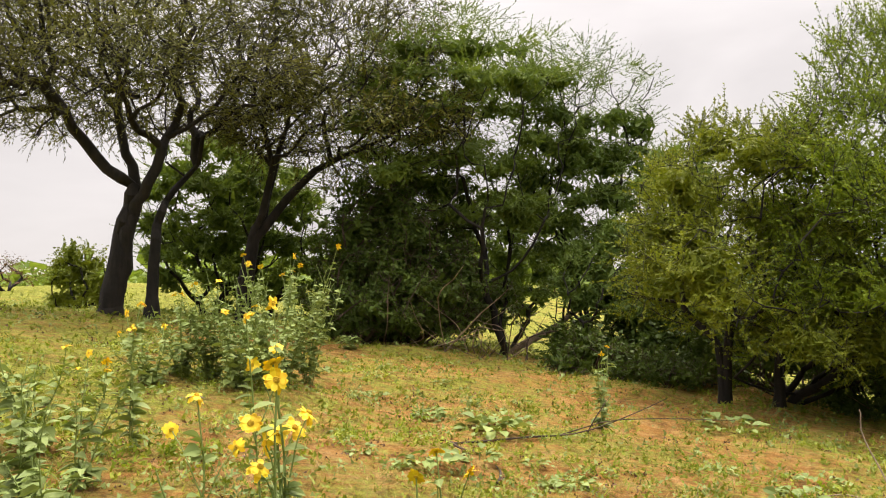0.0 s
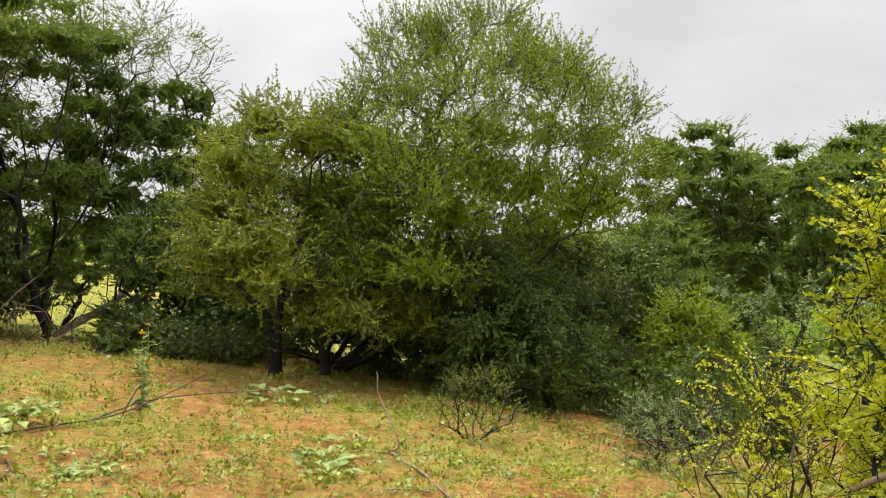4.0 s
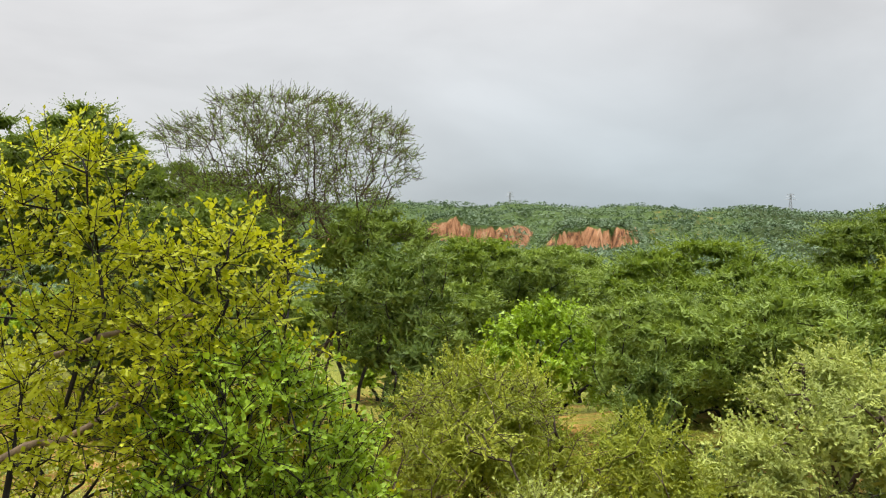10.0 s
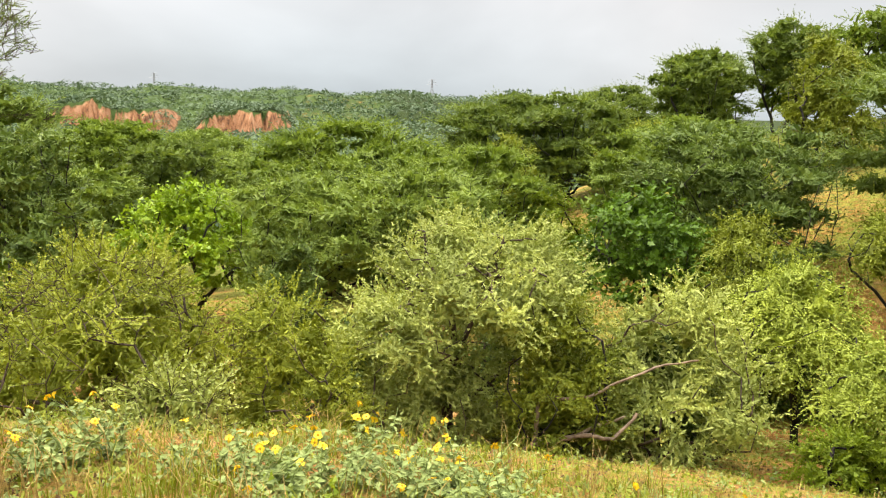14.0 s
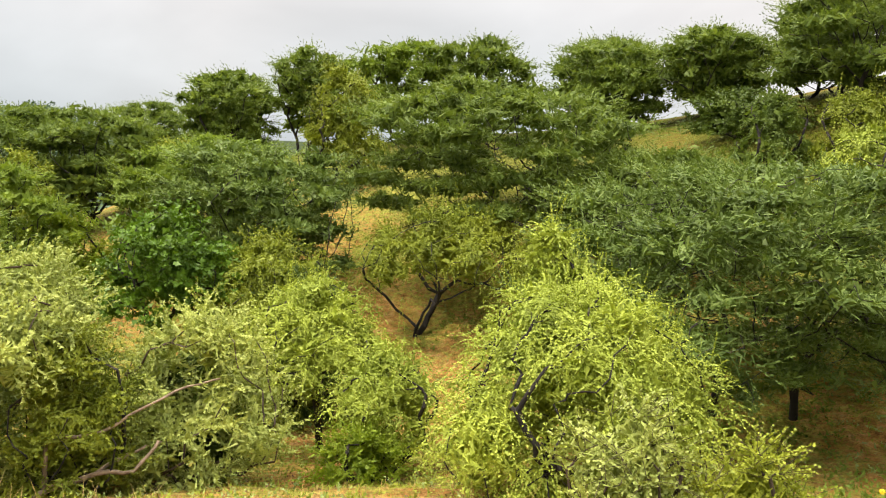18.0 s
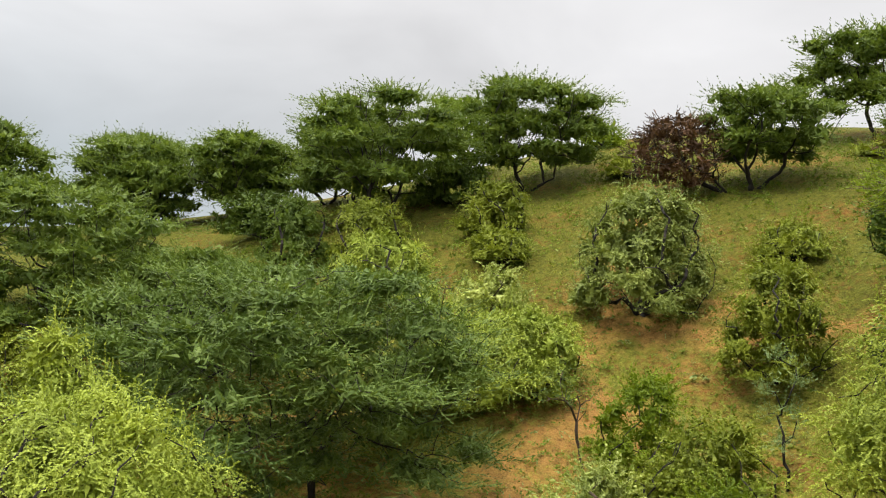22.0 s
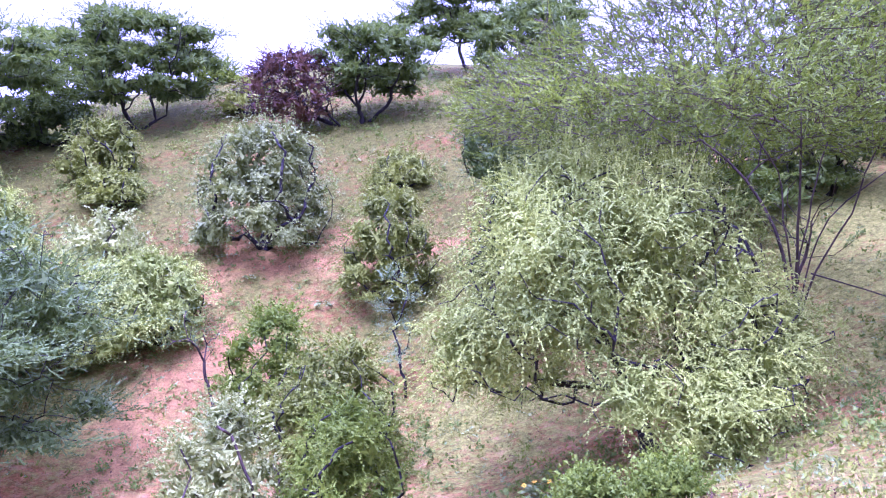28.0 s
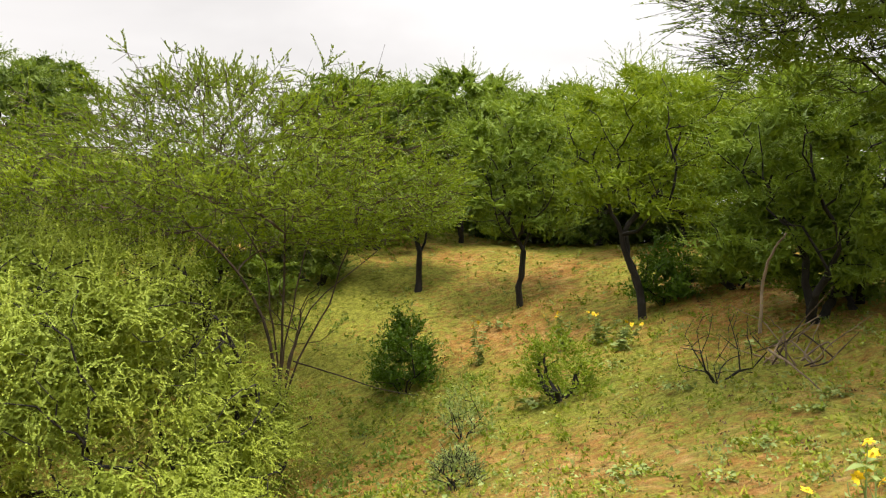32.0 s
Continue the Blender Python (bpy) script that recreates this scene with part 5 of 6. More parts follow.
# the western slope
grow("willow_big", -3.08, -12.09, 4.0, 0.4, 2.37, 1.07, -0.25, 0.85, full=0.3, fork=0.0, size=0.03, per=22,
     stem_paths=[[(0.45, -0.14, -0.47), (0.63, -0.20, 0.11), (0.77, -0.24, 0.69), (1.12, -0.35, 1.34), (1.33, -0.41, 2.08)], [(-0.60, 0.19, -0.27), (-0.43, 0.13, 0.26), (-0.08, -0.11, 0.74), (0.23, -0.33, 1.37), (0.26, -0.48, 2.31)], [(-0.60, 0.19, -0.27), (-0.50, 0.15, 0.37), (-0.67, 0.34, 0.92), (-0.54, 0.43, 1.69), (-0.30, 0.49, 2.47)]])
grow("acacia_wide", -4.91, -13.49, 5.6, 3.2, 3.67, 0.92, -0.32, 0.99, leaf='thorngreen',
     stem_paths=[[(-0.07, 0.03, -0.23), (0.02, -0.01, 0.62), (0.02, -0.01, 1.48), (0.15, -0.06, 2.35), (0.24, -0.10, 3.04), (0.73, -0.29, 3.90)], [(-0.11, 0.04, -0.23), (-0.01, 0.00, 0.62), (-0.06, -0.08, 1.57), (-0.24, -0.12, 2.35), (-0.43, -0.15, 3.22), (-0.79, -0.12, 4.27)], [(-0.15, 0.06, -0.23), (-0.04, 0.02, 0.71), (-0.22, 0.19, 1.62), (-0.58, 0.45, 2.44), (-0.78, 0.63, 3.23), (-1.22, 0.92, 4.11)], [(-0.07, 0.03, -0.23), (0.04, -0.02, 0.62), (0.07, -0.27, 1.83), (0.47, -0.67, 2.95), (1.28, -1.24, 3.81)], [(-0.10, 0.04, -0.23), (0.02, -0.01, 0.62), (0.07, 0.22, 1.83), (0.13, 0.44, 3.04), (0.22, 0.64, 4.18)], [(-0.14, 0.05, -0.23), (-0.06, 0.02, 0.62), (-0.16, -0.01, 1.48), (-0.45, 0.05, 2.35), (-1.21, 0.28, 3.06), (-2.04, 0.56, 3.77)]])
grow("acacia_green", -9.70, -17.61, 2.88, 1.34, 1.41, 0.14, -0.08, 1.40, leaf='thorngreen', stems=1,
     stem_paths=[[(-0.00, 0.00, -0.10), (-0.03, 0.02, 0.84), (0.11, -0.06, 1.46), (0.38, -0.22, 2.22)], [(-0.00, 0.00, -0.10), (-0.04, 0.03, 0.84), (-0.34, 0.02, 1.46), (-0.75, 0.05, 2.09)]])
grow("acacia_dark", -10.32, -14.80, 4.27, 1.27, 1.57, -0.05, 0.04, 1.25, leaf='green', stems=1, size=0.042, dense=1.4, fill=0.7,
     stem_paths=[[(-0.06, 0.04, -0.11), (-0.02, 0.02, 0.43), (-0.09, 0.07, 1.09), (0.22, -0.17, 1.86)], [(-0.06, 0.04, -0.11), (-0.03, 0.02, 0.43), (-0.20, -0.06, 1.09), (-0.58, 0.02, 1.96)]])
grow("acacia_green", -10.34, -11.49, 4.22, 1.5, 1.75, -0.13, 0.13, 1.07, leaf='thorngreen', stems=1, fill=0.5, size=0.038, dense=1.5, plates=0.7,
     stem_paths=[[(-0.04, 0.04, -0.15), (0.00, -0.00, 0.47), (0.13, -0.13, 1.01), (0.19, -0.19, 1.42), (0.34, -0.34, 1.92), (0.52, -0.52, 2.58)], [(-0.04, 0.04, -0.15), (-0.00, 0.00, 0.47), (0.04, -0.18, 1.01), (-0.00, -0.29, 1.46), (-0.29, -0.13, 1.90), (-0.71, 0.15, 2.42)]])
grow("acacia_crest", -16.11, -22.95, 4.68, 2.23, 1.97, 0.14, -0.10, 1.97)
grow("acacia_dark", -10.39, -8.32, 3.33, 0.37, 1.80, -0.10, 0.14, 0.92, leaf='green')
grow("acacia_over", -8.50, -4.48, 5.32, 2.69, 2.22, 0.47, -1.02, 0.70, leaf='green')
grow("leafy_bush", -10.97, -11.56, 1.16, 0.00, 0.53, -0.02, 0.02, 1.11)
grow("leafy_bush", -7.23, -13.83, 1.32, 0.20, 0.55, 0.01, -0.01, 1.08)
grow("bush_green", -7.45, -10.06, 0.88, 0.00, 0.44, -0.00, 0.00, 0.86, fill=0.3, size=0.04)
grow("thorn_small", -8.11, -8.01, 0.90, 0.07, 0.50, -0.04, 0.05, 0.78)
grow("acacia_dark", -10.19, -20.75, 3.59, 0.29, 1.67, -0.18, 0.10, 1.61)
grow("bush_dark", -11.77, -10.64, 1.08, 0.00, 0.81, -0.05, 0.06, 1.11, leaf='green')
grow("acacia_green", -14.98, -11.35, 3.53, 0.11, 1.25, 0.01, -0.01, 1.32, leaf='green')
grow("bush_green", -16.70, -23.76, 1.20, 0.00, 1.75, 0.07, -0.05, 2.04)
grow("bush_dark", -1.50, -18.14, 4.06, 2.86, 1.16, -0.07, 0.01, 1.26)
grow("bush_dark", -15.9, -17.4, 1.1, 0.00, 1.9, 0.05, -0.04, 1.6)
grow("bush_dark", -15.0, -20.2, 1.2, 0.00, 1.8, 0.05, -0.04, 1.6)
grow("acacia_dark", -11.11, -8.14, 1.64, 0.00, 0.91, 0.02, -0.04, 0.96, leaf='green')
grow("acacia_dark", -14.91, -17.48, 3.8, 1.1, 2.3, -0.01, 0.01, 1.61, leaf='green', stems=1)
grow("acacia_green", -14.81, -14.77, 3.0, 0.9, 2.2, -0.02, 0.02, 1.46, leaf='thorngreen', stems=1)
grow("acacia_dark", -17.72, -25.49, 3.66, 0.00, 1.48, 0.08, -0.05, 2.18)
grow("acacia_crest", -2.50, -28.09, 3.29, 0.37, 1.87, -0.10, 0.01, 1.97)
grow("acacia_dark", -2.34, -19.06, 4.93, 2.12, 1.85, 0.14, -0.02, 1.33, leaf='green')
grow("acacia_green", -5.48, -19.42, 3.67, 0.40, 2.10, 0.03, -0.01, 1.40)
grow("sapling", -6.14, -16.56, 2.4, 0.9, 1.0, -0.08, 0.03, 1.22, leaf="green")
grow("acacia_dark", -8.11, -19.53, 2.64, 0.00, 1.54, 0.25, -0.11, 1.47)
# the northern edge of the spur
grow("thicket", 1.75, 15.05, 0.70, 0.00, 0.60, 0.08, -0.01, 1.11)
grow("thicket", 2.81, 14.22, 0.55, 0.00, 0.90, 0.02, -0.00, 1.08)
grow("acacia_sparse", -4.52, 16.40, 7.29, 2.66, 2.39, 1.90, 0.41, 1.26, trunk=0.12, stems=1,
     stem_paths=[[(-0.09, -0.02, -0.10), (0.09, 0.02, 1.36), (0.62, 0.17, 2.13), (1.37, 0.38, 3.02), (2.24, 0.61, 3.42), (3.36, 0.92, 4.01)], [(0.01, 0.00, -0.10), (0.19, 0.05, 1.58), (0.38, 0.23, 2.35), (0.67, 0.44, 3.46), (0.87, 0.63, 4.57)], [(-0.04, -0.01, -0.10), (0.14, 0.04, 1.47), (0.39, -0.02, 2.13), (0.60, -0.10, 3.01), (0.33, -0.30, 4.33)]])
grow("acacia_dark", -5.35, 21.35, 4.02, 0.04, 1.87, -0.04, -0.01, 1.61)
grow("thicket", -2.20, 15.85, 1.91, 0.00, 1.04, 0.23, 0.03, 1.19)
# the eastern slope and the gully
# dark filler bush, added to stand for a shaded gap between the bushes
grow("bush_dark", 14.29, -0.94, 2.01, 0.11, 1.10, 0.00, 0.01, 1.02)
grow("bush_yellow", 11.83, 2.60, 2.44, 0.31, 1.10, 0.02, -0.07, 0.88)
grow("pale_bush", 12.23, -1.85, 1.55, 0.00, 1.10, 0.00, 0.02, 0.88)
grow("bush_olive", 12.83, -4.00, 1.56, 0.00, 1.01, 0.01, 0.05, 0.95)
grow("acacia_pale", 24.77, 0.43, 4.63, 1.13, 2.49, 0.00, -0.01, 1.77)
grow("acacia_green", 26.46, -4.82, 4.38, 0.76, 2.57, 0.01, 0.05, 1.91)
grow("droop_olive", 16.00, -8.24, 3.26, 0.85, 1.12, 0.04, 0.08, 1.27)
grow("bush_dark", 15.90, -4.10, 2.89, 1.19, 1.24, 0.01, 0.03, 1.16)
grow("acacia_green", 25.98, -10.36, 3.65, 0.03, 2.76, 0.07, 0.18, 1.98)
grow("bush_olive", 18.81, -9.56, 3.34, 1.23, 1.85, 0.04, 0.08, 1.49)
grow("bush_dark", 15.89, -8.70, 3.09, 1.15, 1.22, -0.04, -0.07, 1.27)
grow("acacia_dark", 14.45, -18.19, 3.28, 0.20, 2.98, 0.09, 0.07, 1.63)
grow("acacia_dark", 35.64, -9.81, 4.66, 0.53, 3.34, -0.02, -0.10, 2.63)
grow("acacia_green", 28.48, -12.41, 3.17, 0.00, 2.88, -0.02, -0.06, 2.20)
grow("bush_olive", 11.46, -3.43, 2.31, 0.63, 0.78, -0.01, -0.03, 0.84)
grow("bush_dark", 12.45, -5.35, 1.96, 0.46, 0.66, 0.02, 0.05, 0.95)
# the northern edge of the spur
grow("bush_dark", 11.99, 14.97, 3.92, 0.16, 1.24, -0.00, 0.00, 1.40)
grow("acacia_dark", 22.19, 20.55, 8.75, 2.45, 2.16, -0.15, 0.15, 2.19)
grow("acacia_dark", 26.97, 21.15, 9.26, 3.52, 3.27, -0.01, 0.02, 2.47)
grow("bush_dark", 20.27, 13.41, 5.96, 2.11, 2.24, -0.01, 0.01, 1.76)
grow("acacia_dark", 16.15, 19.33, 5.45, 1.50, 1.81, 0.12, -0.10, 1.83)
grow("acacia_dark", 29.27, 15.95, 8.27, 4.37, 2.92, -0.01, 0.02, 2.40)
# the southern hill
grow("acacia_dark", 17.43, -30.74, 3.98, 0.48, 2.44, 0.19, 0.11, 2.49)
grow("bush_dark", 17.75, -25.79, 1.53, 0.00, 1.96, 0.07, 0.05, 2.20)
grow("droop_olive", 12.91, -24.10, 2.17, 0.33, 1.31, 0.05, 0.03, 1.92)
grow("bush_dark", 12.67, -29.77, 1.66, 0.00, 1.41, 0.07, 0.03, 2.27)
grow("acacia_green", -3.51, -26.95, 1.32, 0.00, 1.25, 0.06, -0.01, 1.90)
grow("bush_olive", -1.49, -32.20, 0.46, 0.00, 1.25, 0.04, -0.00, 2.26)
# the northern edge of the spur
grow("thicket", 5.63, 16.07, 2.01, 0.00, 2.57, -0.09, 0.03, 1.26)
# the southern hill
grow("bush_green", 1.40, -12.28, 1.65, 0.64, 0.82, -0.00, -0.00, 0.84)
grow("pale_bush", 3.09, -12.51, 1.92, 0.68, 0.80, 0.00, 0.00, 0.88)
grow("willow_mound", 7.16, -19.09, 2.08, 0.00, 1.84, -0.04, -0.02, 1.42)
# the northern edge of the spur
grow("acacia_dark", 21.29, 11.94, 6.80, 3.69, 2.46, -0.18, 0.30, 1.76)
# the western slope
grow("bush_dark", -17.24, -25.83, 1.76, 0.00, 3.17, 0.32, -0.22, 2.18)
grow("bush_dark", -19.01, -20.49, 1.90, 0.00, 3.06, -0.01, 0.01, 1.97)
grow("bush_dark", -16.29, -12.96, 0.95, 0.00, 2.08, -0.11, 0.16, 1.46)
# the northern edge of the spur
grow("thicket", 8.48, 13.07, 3.16, 0.00, 1.83, 0.03, -0.02, 1.15)
grow("thicket", 6.17, 16.94, 2.35, 0.00, 2.01, 0.13, -0.05, 1.33)
grow("bush_dark", 7.49, 11.39, 1.21, 0.00, 1.12, 0.07, -0.05, 1.01)
grow("thicket", -1.75, 16.92, 3.43, 0.00, 1.64, -0.07, -0.01, 1.26)
# the southern hill
grow("acacia_green", 34.02, -23.17, 4.62, 1.09, 2.85, -0.02, -0.03, 2.80)
grow("acacia_dark", 37.73, -16.16, 4.59, 1.51, 2.17, 0.02, 0.05, 2.80)
grow("acacia_crest", 26.00, -28.05, 3.80, 0.44, 2.54, 0.17, 0.16, 2.70)
grow("acacia_crest", 22.30, -31.09, 3.33, 0.00, 2.73, 0.39, 0.28, 2.70)
grow("acacia_green", 39.15, -22.43, 4.56, 0.47, 3.00, 0.11, 0.20, 2.80)
# the trees behind the western slope
for fx, fy, tall, wide in ((-10.3, -22.2, 4.4, 2.3), (-13.0, -20.9, 4.8, 2.5), (-15.6, -19.3, 4.4, 2.3), (-17.6, -17.0, 4.6, 2.6), (-19.3, -14.2, 4.4, 2.5), (-20.4, -11.0, 4.2, 2.4), (-13.6, -25.0, 4.6, 2.8), (-21.5, -22.0, 5.0, 3.2)):
    grow("acacia_dark", fx, fy, tall, 0.9, wide, 0.1, 0.0, 1.75, leaf="green")
# the northern edge of the spur
grow("bush_dark", 6.90, 7.62, 1.1, 0.00, 0.65, 0.00, -0.00, 0.75, fill=0.5)
# the western slope
grow("small_shrub", -6.16, -10.39, 0.64, 0.04, 0.29, 0.00, -0.00, 0.83)
grow("small_shrub", -4.74, -8.33, 0.38, 0.00, 0.22, 0.00, -0.00, 0.70)
# bright shrubs at the foot of the weeping tree
grow("leafy_shrub", -1.10, -8.82, 0.30, 0.00, 0.20, 0.00, 0.00, 0.85, leaf="thorngreen", dense=1.6)
grow("leafy_shrub", -1.75, -8.60, 0.34, 0.00, 0.22, 0.00, 0.00, 0.85, leaf="thorngreen", dense=1.6)


# ---- dead wood ----
def limb(points, radius, end, sides=7, seed=1):
    """A bent limb through the points, drawn out thin."""
    rs = np.random.RandomState(seed)
    pts = np.array(points, float)
    fine = []
    for i in range(len(pts) - 1):
        a, b = pts[max(i - 1, 0)], pts[min(i + 2, len(pts) - 1)]
        for u in np.arange(0, 1, 0.25):
            p, q = pts[i], pts[i + 1]
            fine.append(0.5 * ((2 * p) + (q - a) * u + (2 * a - 5 * p + 4 * q - b) * u * u + (3 * p - a - 3 * q + b) * u ** 3))
    fine.append(pts[-1])
    P = np.array(fine)
    P[1:-1] += rs.normal(size=P[1:-1].shape) * radius * 0.25
    r = np.linspace(radius, end, len(P)) * rs.uniform(0.88, 1.12, len(P))
    way = unit(np.gradient(P, axis=0))
    u = unit(np.cross(way, np.array([[0.55, 0.83, 0.07]])))
    v = np.cross(way, u)
    turn = np.arange(sides) * 2 * math.pi / sides
    ring = P[:, None] + (u[:, None] * np.cos(turn)[None, :, None] + v[:, None] * np.sin(turn)[None, :, None]) * r[:, None, None]
    k, j = np.arange(sides), (np.arange(sides) + 1) % sides
    one = np.stack([k, j, j + sides, k + sides], 1)
    return ring.reshape(-1, 3), ((np.arange(len(P) - 1) * sides)[:, None, None] + one[None]).reshape(-1, 4)


def dead_branch(name, label, paths, bark, category="branch"):
    """Bare wood lying or leaning: the first path is the main limb, the rest its forks; places in the world."""
    base = np.array(paths[0][0][0], float)
    ob = new(name)
    ob.location = base
    tagged(ob, label, category)
    for k, (pts, r0, r1) in enumerate(paths):
        v, f = limb([np.array(p) - base for p in pts], r0, r1, 7, k + 3)
        part("limb" if k == 0 else "fork", mesh_from("limb", v, f, bark, True), ob)
    return ob


def on(x, y, up=0.0):
    return (x, y, float(land(x, y)) + up)


def brush_pile(x, y, radius, seed):
    """A tangle of dead twigs under the thorn trees."""
    rs = np.random.RandomState(seed)
    ob = thing("brush_pile", x, y, "tangled heap of dry pale dead twigs", "brushwood", "brushwood heaps")
    for k in range(20):
        a, b = rs.uniform(0, 6.283), rs.uniform(0, 6.283)
        foot = np.array([math.cos(a), math.sin(a), 0]) * radius * rs.uniform(0.1, 0.8)
        run = np.array([math.cos(b), math.sin(b), rs.uniform(0.1, 1.1)]) * radius * rs.uniform(0.6, 1.3)
        sway = rs.normal(size=3) * radius * 0.16
        v, f = limb([foot - np.array([0, 0, 0.03]), foot + run * 0.4 + sway, foot + run * 0.75 + sway * 0.4, foot + run], 0.013 * rs.uniform(0.6, 1.3), 0.003, 4, seed + k)
        v[:, 2] = np.maximum(v[:, 2], -0.04)
        part("twig", mesh_from("twig", v, f, BARK_PALE if k % 3 else BARK_BROWN, True), ob)
    return ob


dead_branch("dead_branch", "pale bare dead branch jutting from the ashen bush", [([(11.15, -2.70, -3.19), (11.08, -3.04, -2.90), (10.92, -3.63, -2.71), (10.80, -4.01, -2.69), (10.89, -4.35, -2.42)], 0.042, 0.02), ([(11.07, -3.09, -2.87), (11.06, -3.10, -2.49), (11.05, -3.16, -2.26), (10.91, -3.67, -2.21), (11.01, -4.02, -2.10), (11.01, -4.60, -1.86), (11.08, -5.20, -1.79)], 0.03, 0.012), ([(10.92, -3.63, -2.71), (11.11, -4.04, -2.61), (11.16, -4.48, -2.54)], 0.03, 0.015)], BARK_PALE)
dead_branch("dead_branch", "grey fallen trunk leaning in the thicket gap", [([(0.10, 18.00, -0.49), (0.82, 17.98, -0.03), (1.85, 18.21, 0.56), (2.19, 18.47, 0.80)], 0.085, 0.06)], BARK_PALE)
dead_branch("bare_branch", "thick curving bare branch of the yellow shrub", [([(4.47, 3.37, 0.03), (4.61, 3.22, 0.13), (4.77, 3.02, 0.18), (4.91, 2.85, 0.34), (5.02, 2.69, 0.53), (5.25, 2.52, 0.79)], 0.022, 0.012), ([(4.94, 3.30, 0.59), (5.02, 3.03, 0.71), (5.12, 2.72, 0.81), (5.14, 2.50, 0.85)], 0.02, 0.013), ([(4.92, 2.83, 0.35), (4.96, 2.60, 0.44), (5.14, 2.21, 0.50), (5.27, 1.83, 0.55)], 0.012, 0.005)], BARK_PALE)
dead_branch("fallen_branch", "thin forked dead branch lying on the grass", [([(2.79, 5.13, -0.24), (2.99, 6.07, -0.30), (3.02, 6.71, -0.30), (3.06, 6.69, -0.19), (2.99, 6.93, 0.14), (3.00, 7.03, 0.36)], 0.014, 0.004), ([(3.02, 6.71, -0.30), (2.78, 6.90, -0.28), (2.45, 6.63, -0.25)], 0.009, 0.003), ([(2.72, 5.32, -0.23), (2.51, 5.46, -0.21), (2.26, 5.33, -0.17)], 0.01, 0.003)], BARK_PALE)
dead_branch("fallen_branch", "long thin dead branches lying across the turf", [([(-0.32, 7.35, 0.07), (0.34, 8.10, -0.03), (1.06, 8.43, -0.02), (1.82, 8.61, 0.24)], 0.012, 0.004), ([(0.74, 8.52, -0.09), (1.35, 8.49, 0.06), (2.43, 8.46, 0.04)], 0.008, 0.003), ([(1.01, 8.44, -0.05), (1.12, 8.43, 0.14), (1.25, 8.51, 0.29)], 0.008, 0.003)], BARK_BROWN)
dead_branch("stick", "short pale stick lying on the soil", [([(-2.81, 7.50, 0.46), (-2.65, 7.77, 0.44), (-2.49, 7.93, 0.41)], 0.016, 0.011)], BARK_PALE)
dead_branch("stick", "dark curved stick on the soil", [([(-0.33, 7.50, 0.07), (-0.08, 7.00, 0.05), (0.11, 6.55, 0.03), (0.08, 6.05, 0.05)], 0.013, 0.008)], BARK_BROWN)
dead_branch("fallen_branch", "bare arching pale branch over the western slope", [([(-8.41, -7.64, 1.07), (-8.44, -7.61, 1.65), (-8.42, -7.47, 1.97), (-8.43, -7.28, 2.20)], 0.022, 0.01), ([(-8.07, -7.27, 0.91), (-7.80, -6.80, 0.79), (-7.81, -6.43, 0.53)], 0.016, 0.006)], BARK_PALE)
dead_branch("fallen_branch", "thin bare branches reaching out over the slope", [([(-4.87, -12.87, 0.57), (-5.21, -12.06, 0.41), (-5.53, -11.34, 0.26), (-5.67, -10.69, 0.24)], 0.012, 0.004)], BARK_BROWN)
brush_pile(-2.09, 15.87, 1.00, 650)
brush_pile(-0.97, 16.28, 1.10, 760)
brush_pile(0.30, 16.00, 1.00, 880)
brush_pile(-8.85, -7.56, 0.70, 1400)
brush_pile(6.77, 12.89, 0.90, 1000)

# ---- flowering crownbeard, herbs and grass ----
def blade_leaf(rs, base, way, size, slim):
    """One broad toothed leaf: a folded blade of eight faces."""
    ax = unit(way)
    ac = unit(np.cross(ax, np.array([0, 0, 1.0]) + rs.normal(size=3) * 0.3))
    nor = np.cross(ac, ax)
    rows = []
    for u, w in ((0.0, 0.08), (0.28, 0.85), (0.55, 1.0), (0.8, 0.55), (1.0, 0.0)):
        mid = base + ax * size * u - np.array([0, 0, 1]) * size * 0.25 * u * u
        wob = rs.uniform(0.8, 1.2)
        rows += [mid + ac * size * slim * w * wob + nor * size * slim * 0.35 * w, mid, mid - ac * size * slim * w * wob + nor * size * slim * 0.35 * w]
    faces = []
    for i in range(4):
        for k in (0, 1):
            faces.append([i * 3 + k, i * 3 + k + 1, i * 3 + k + 4, i * 3 + k + 3])
    return np.array(rows), np.array(faces)


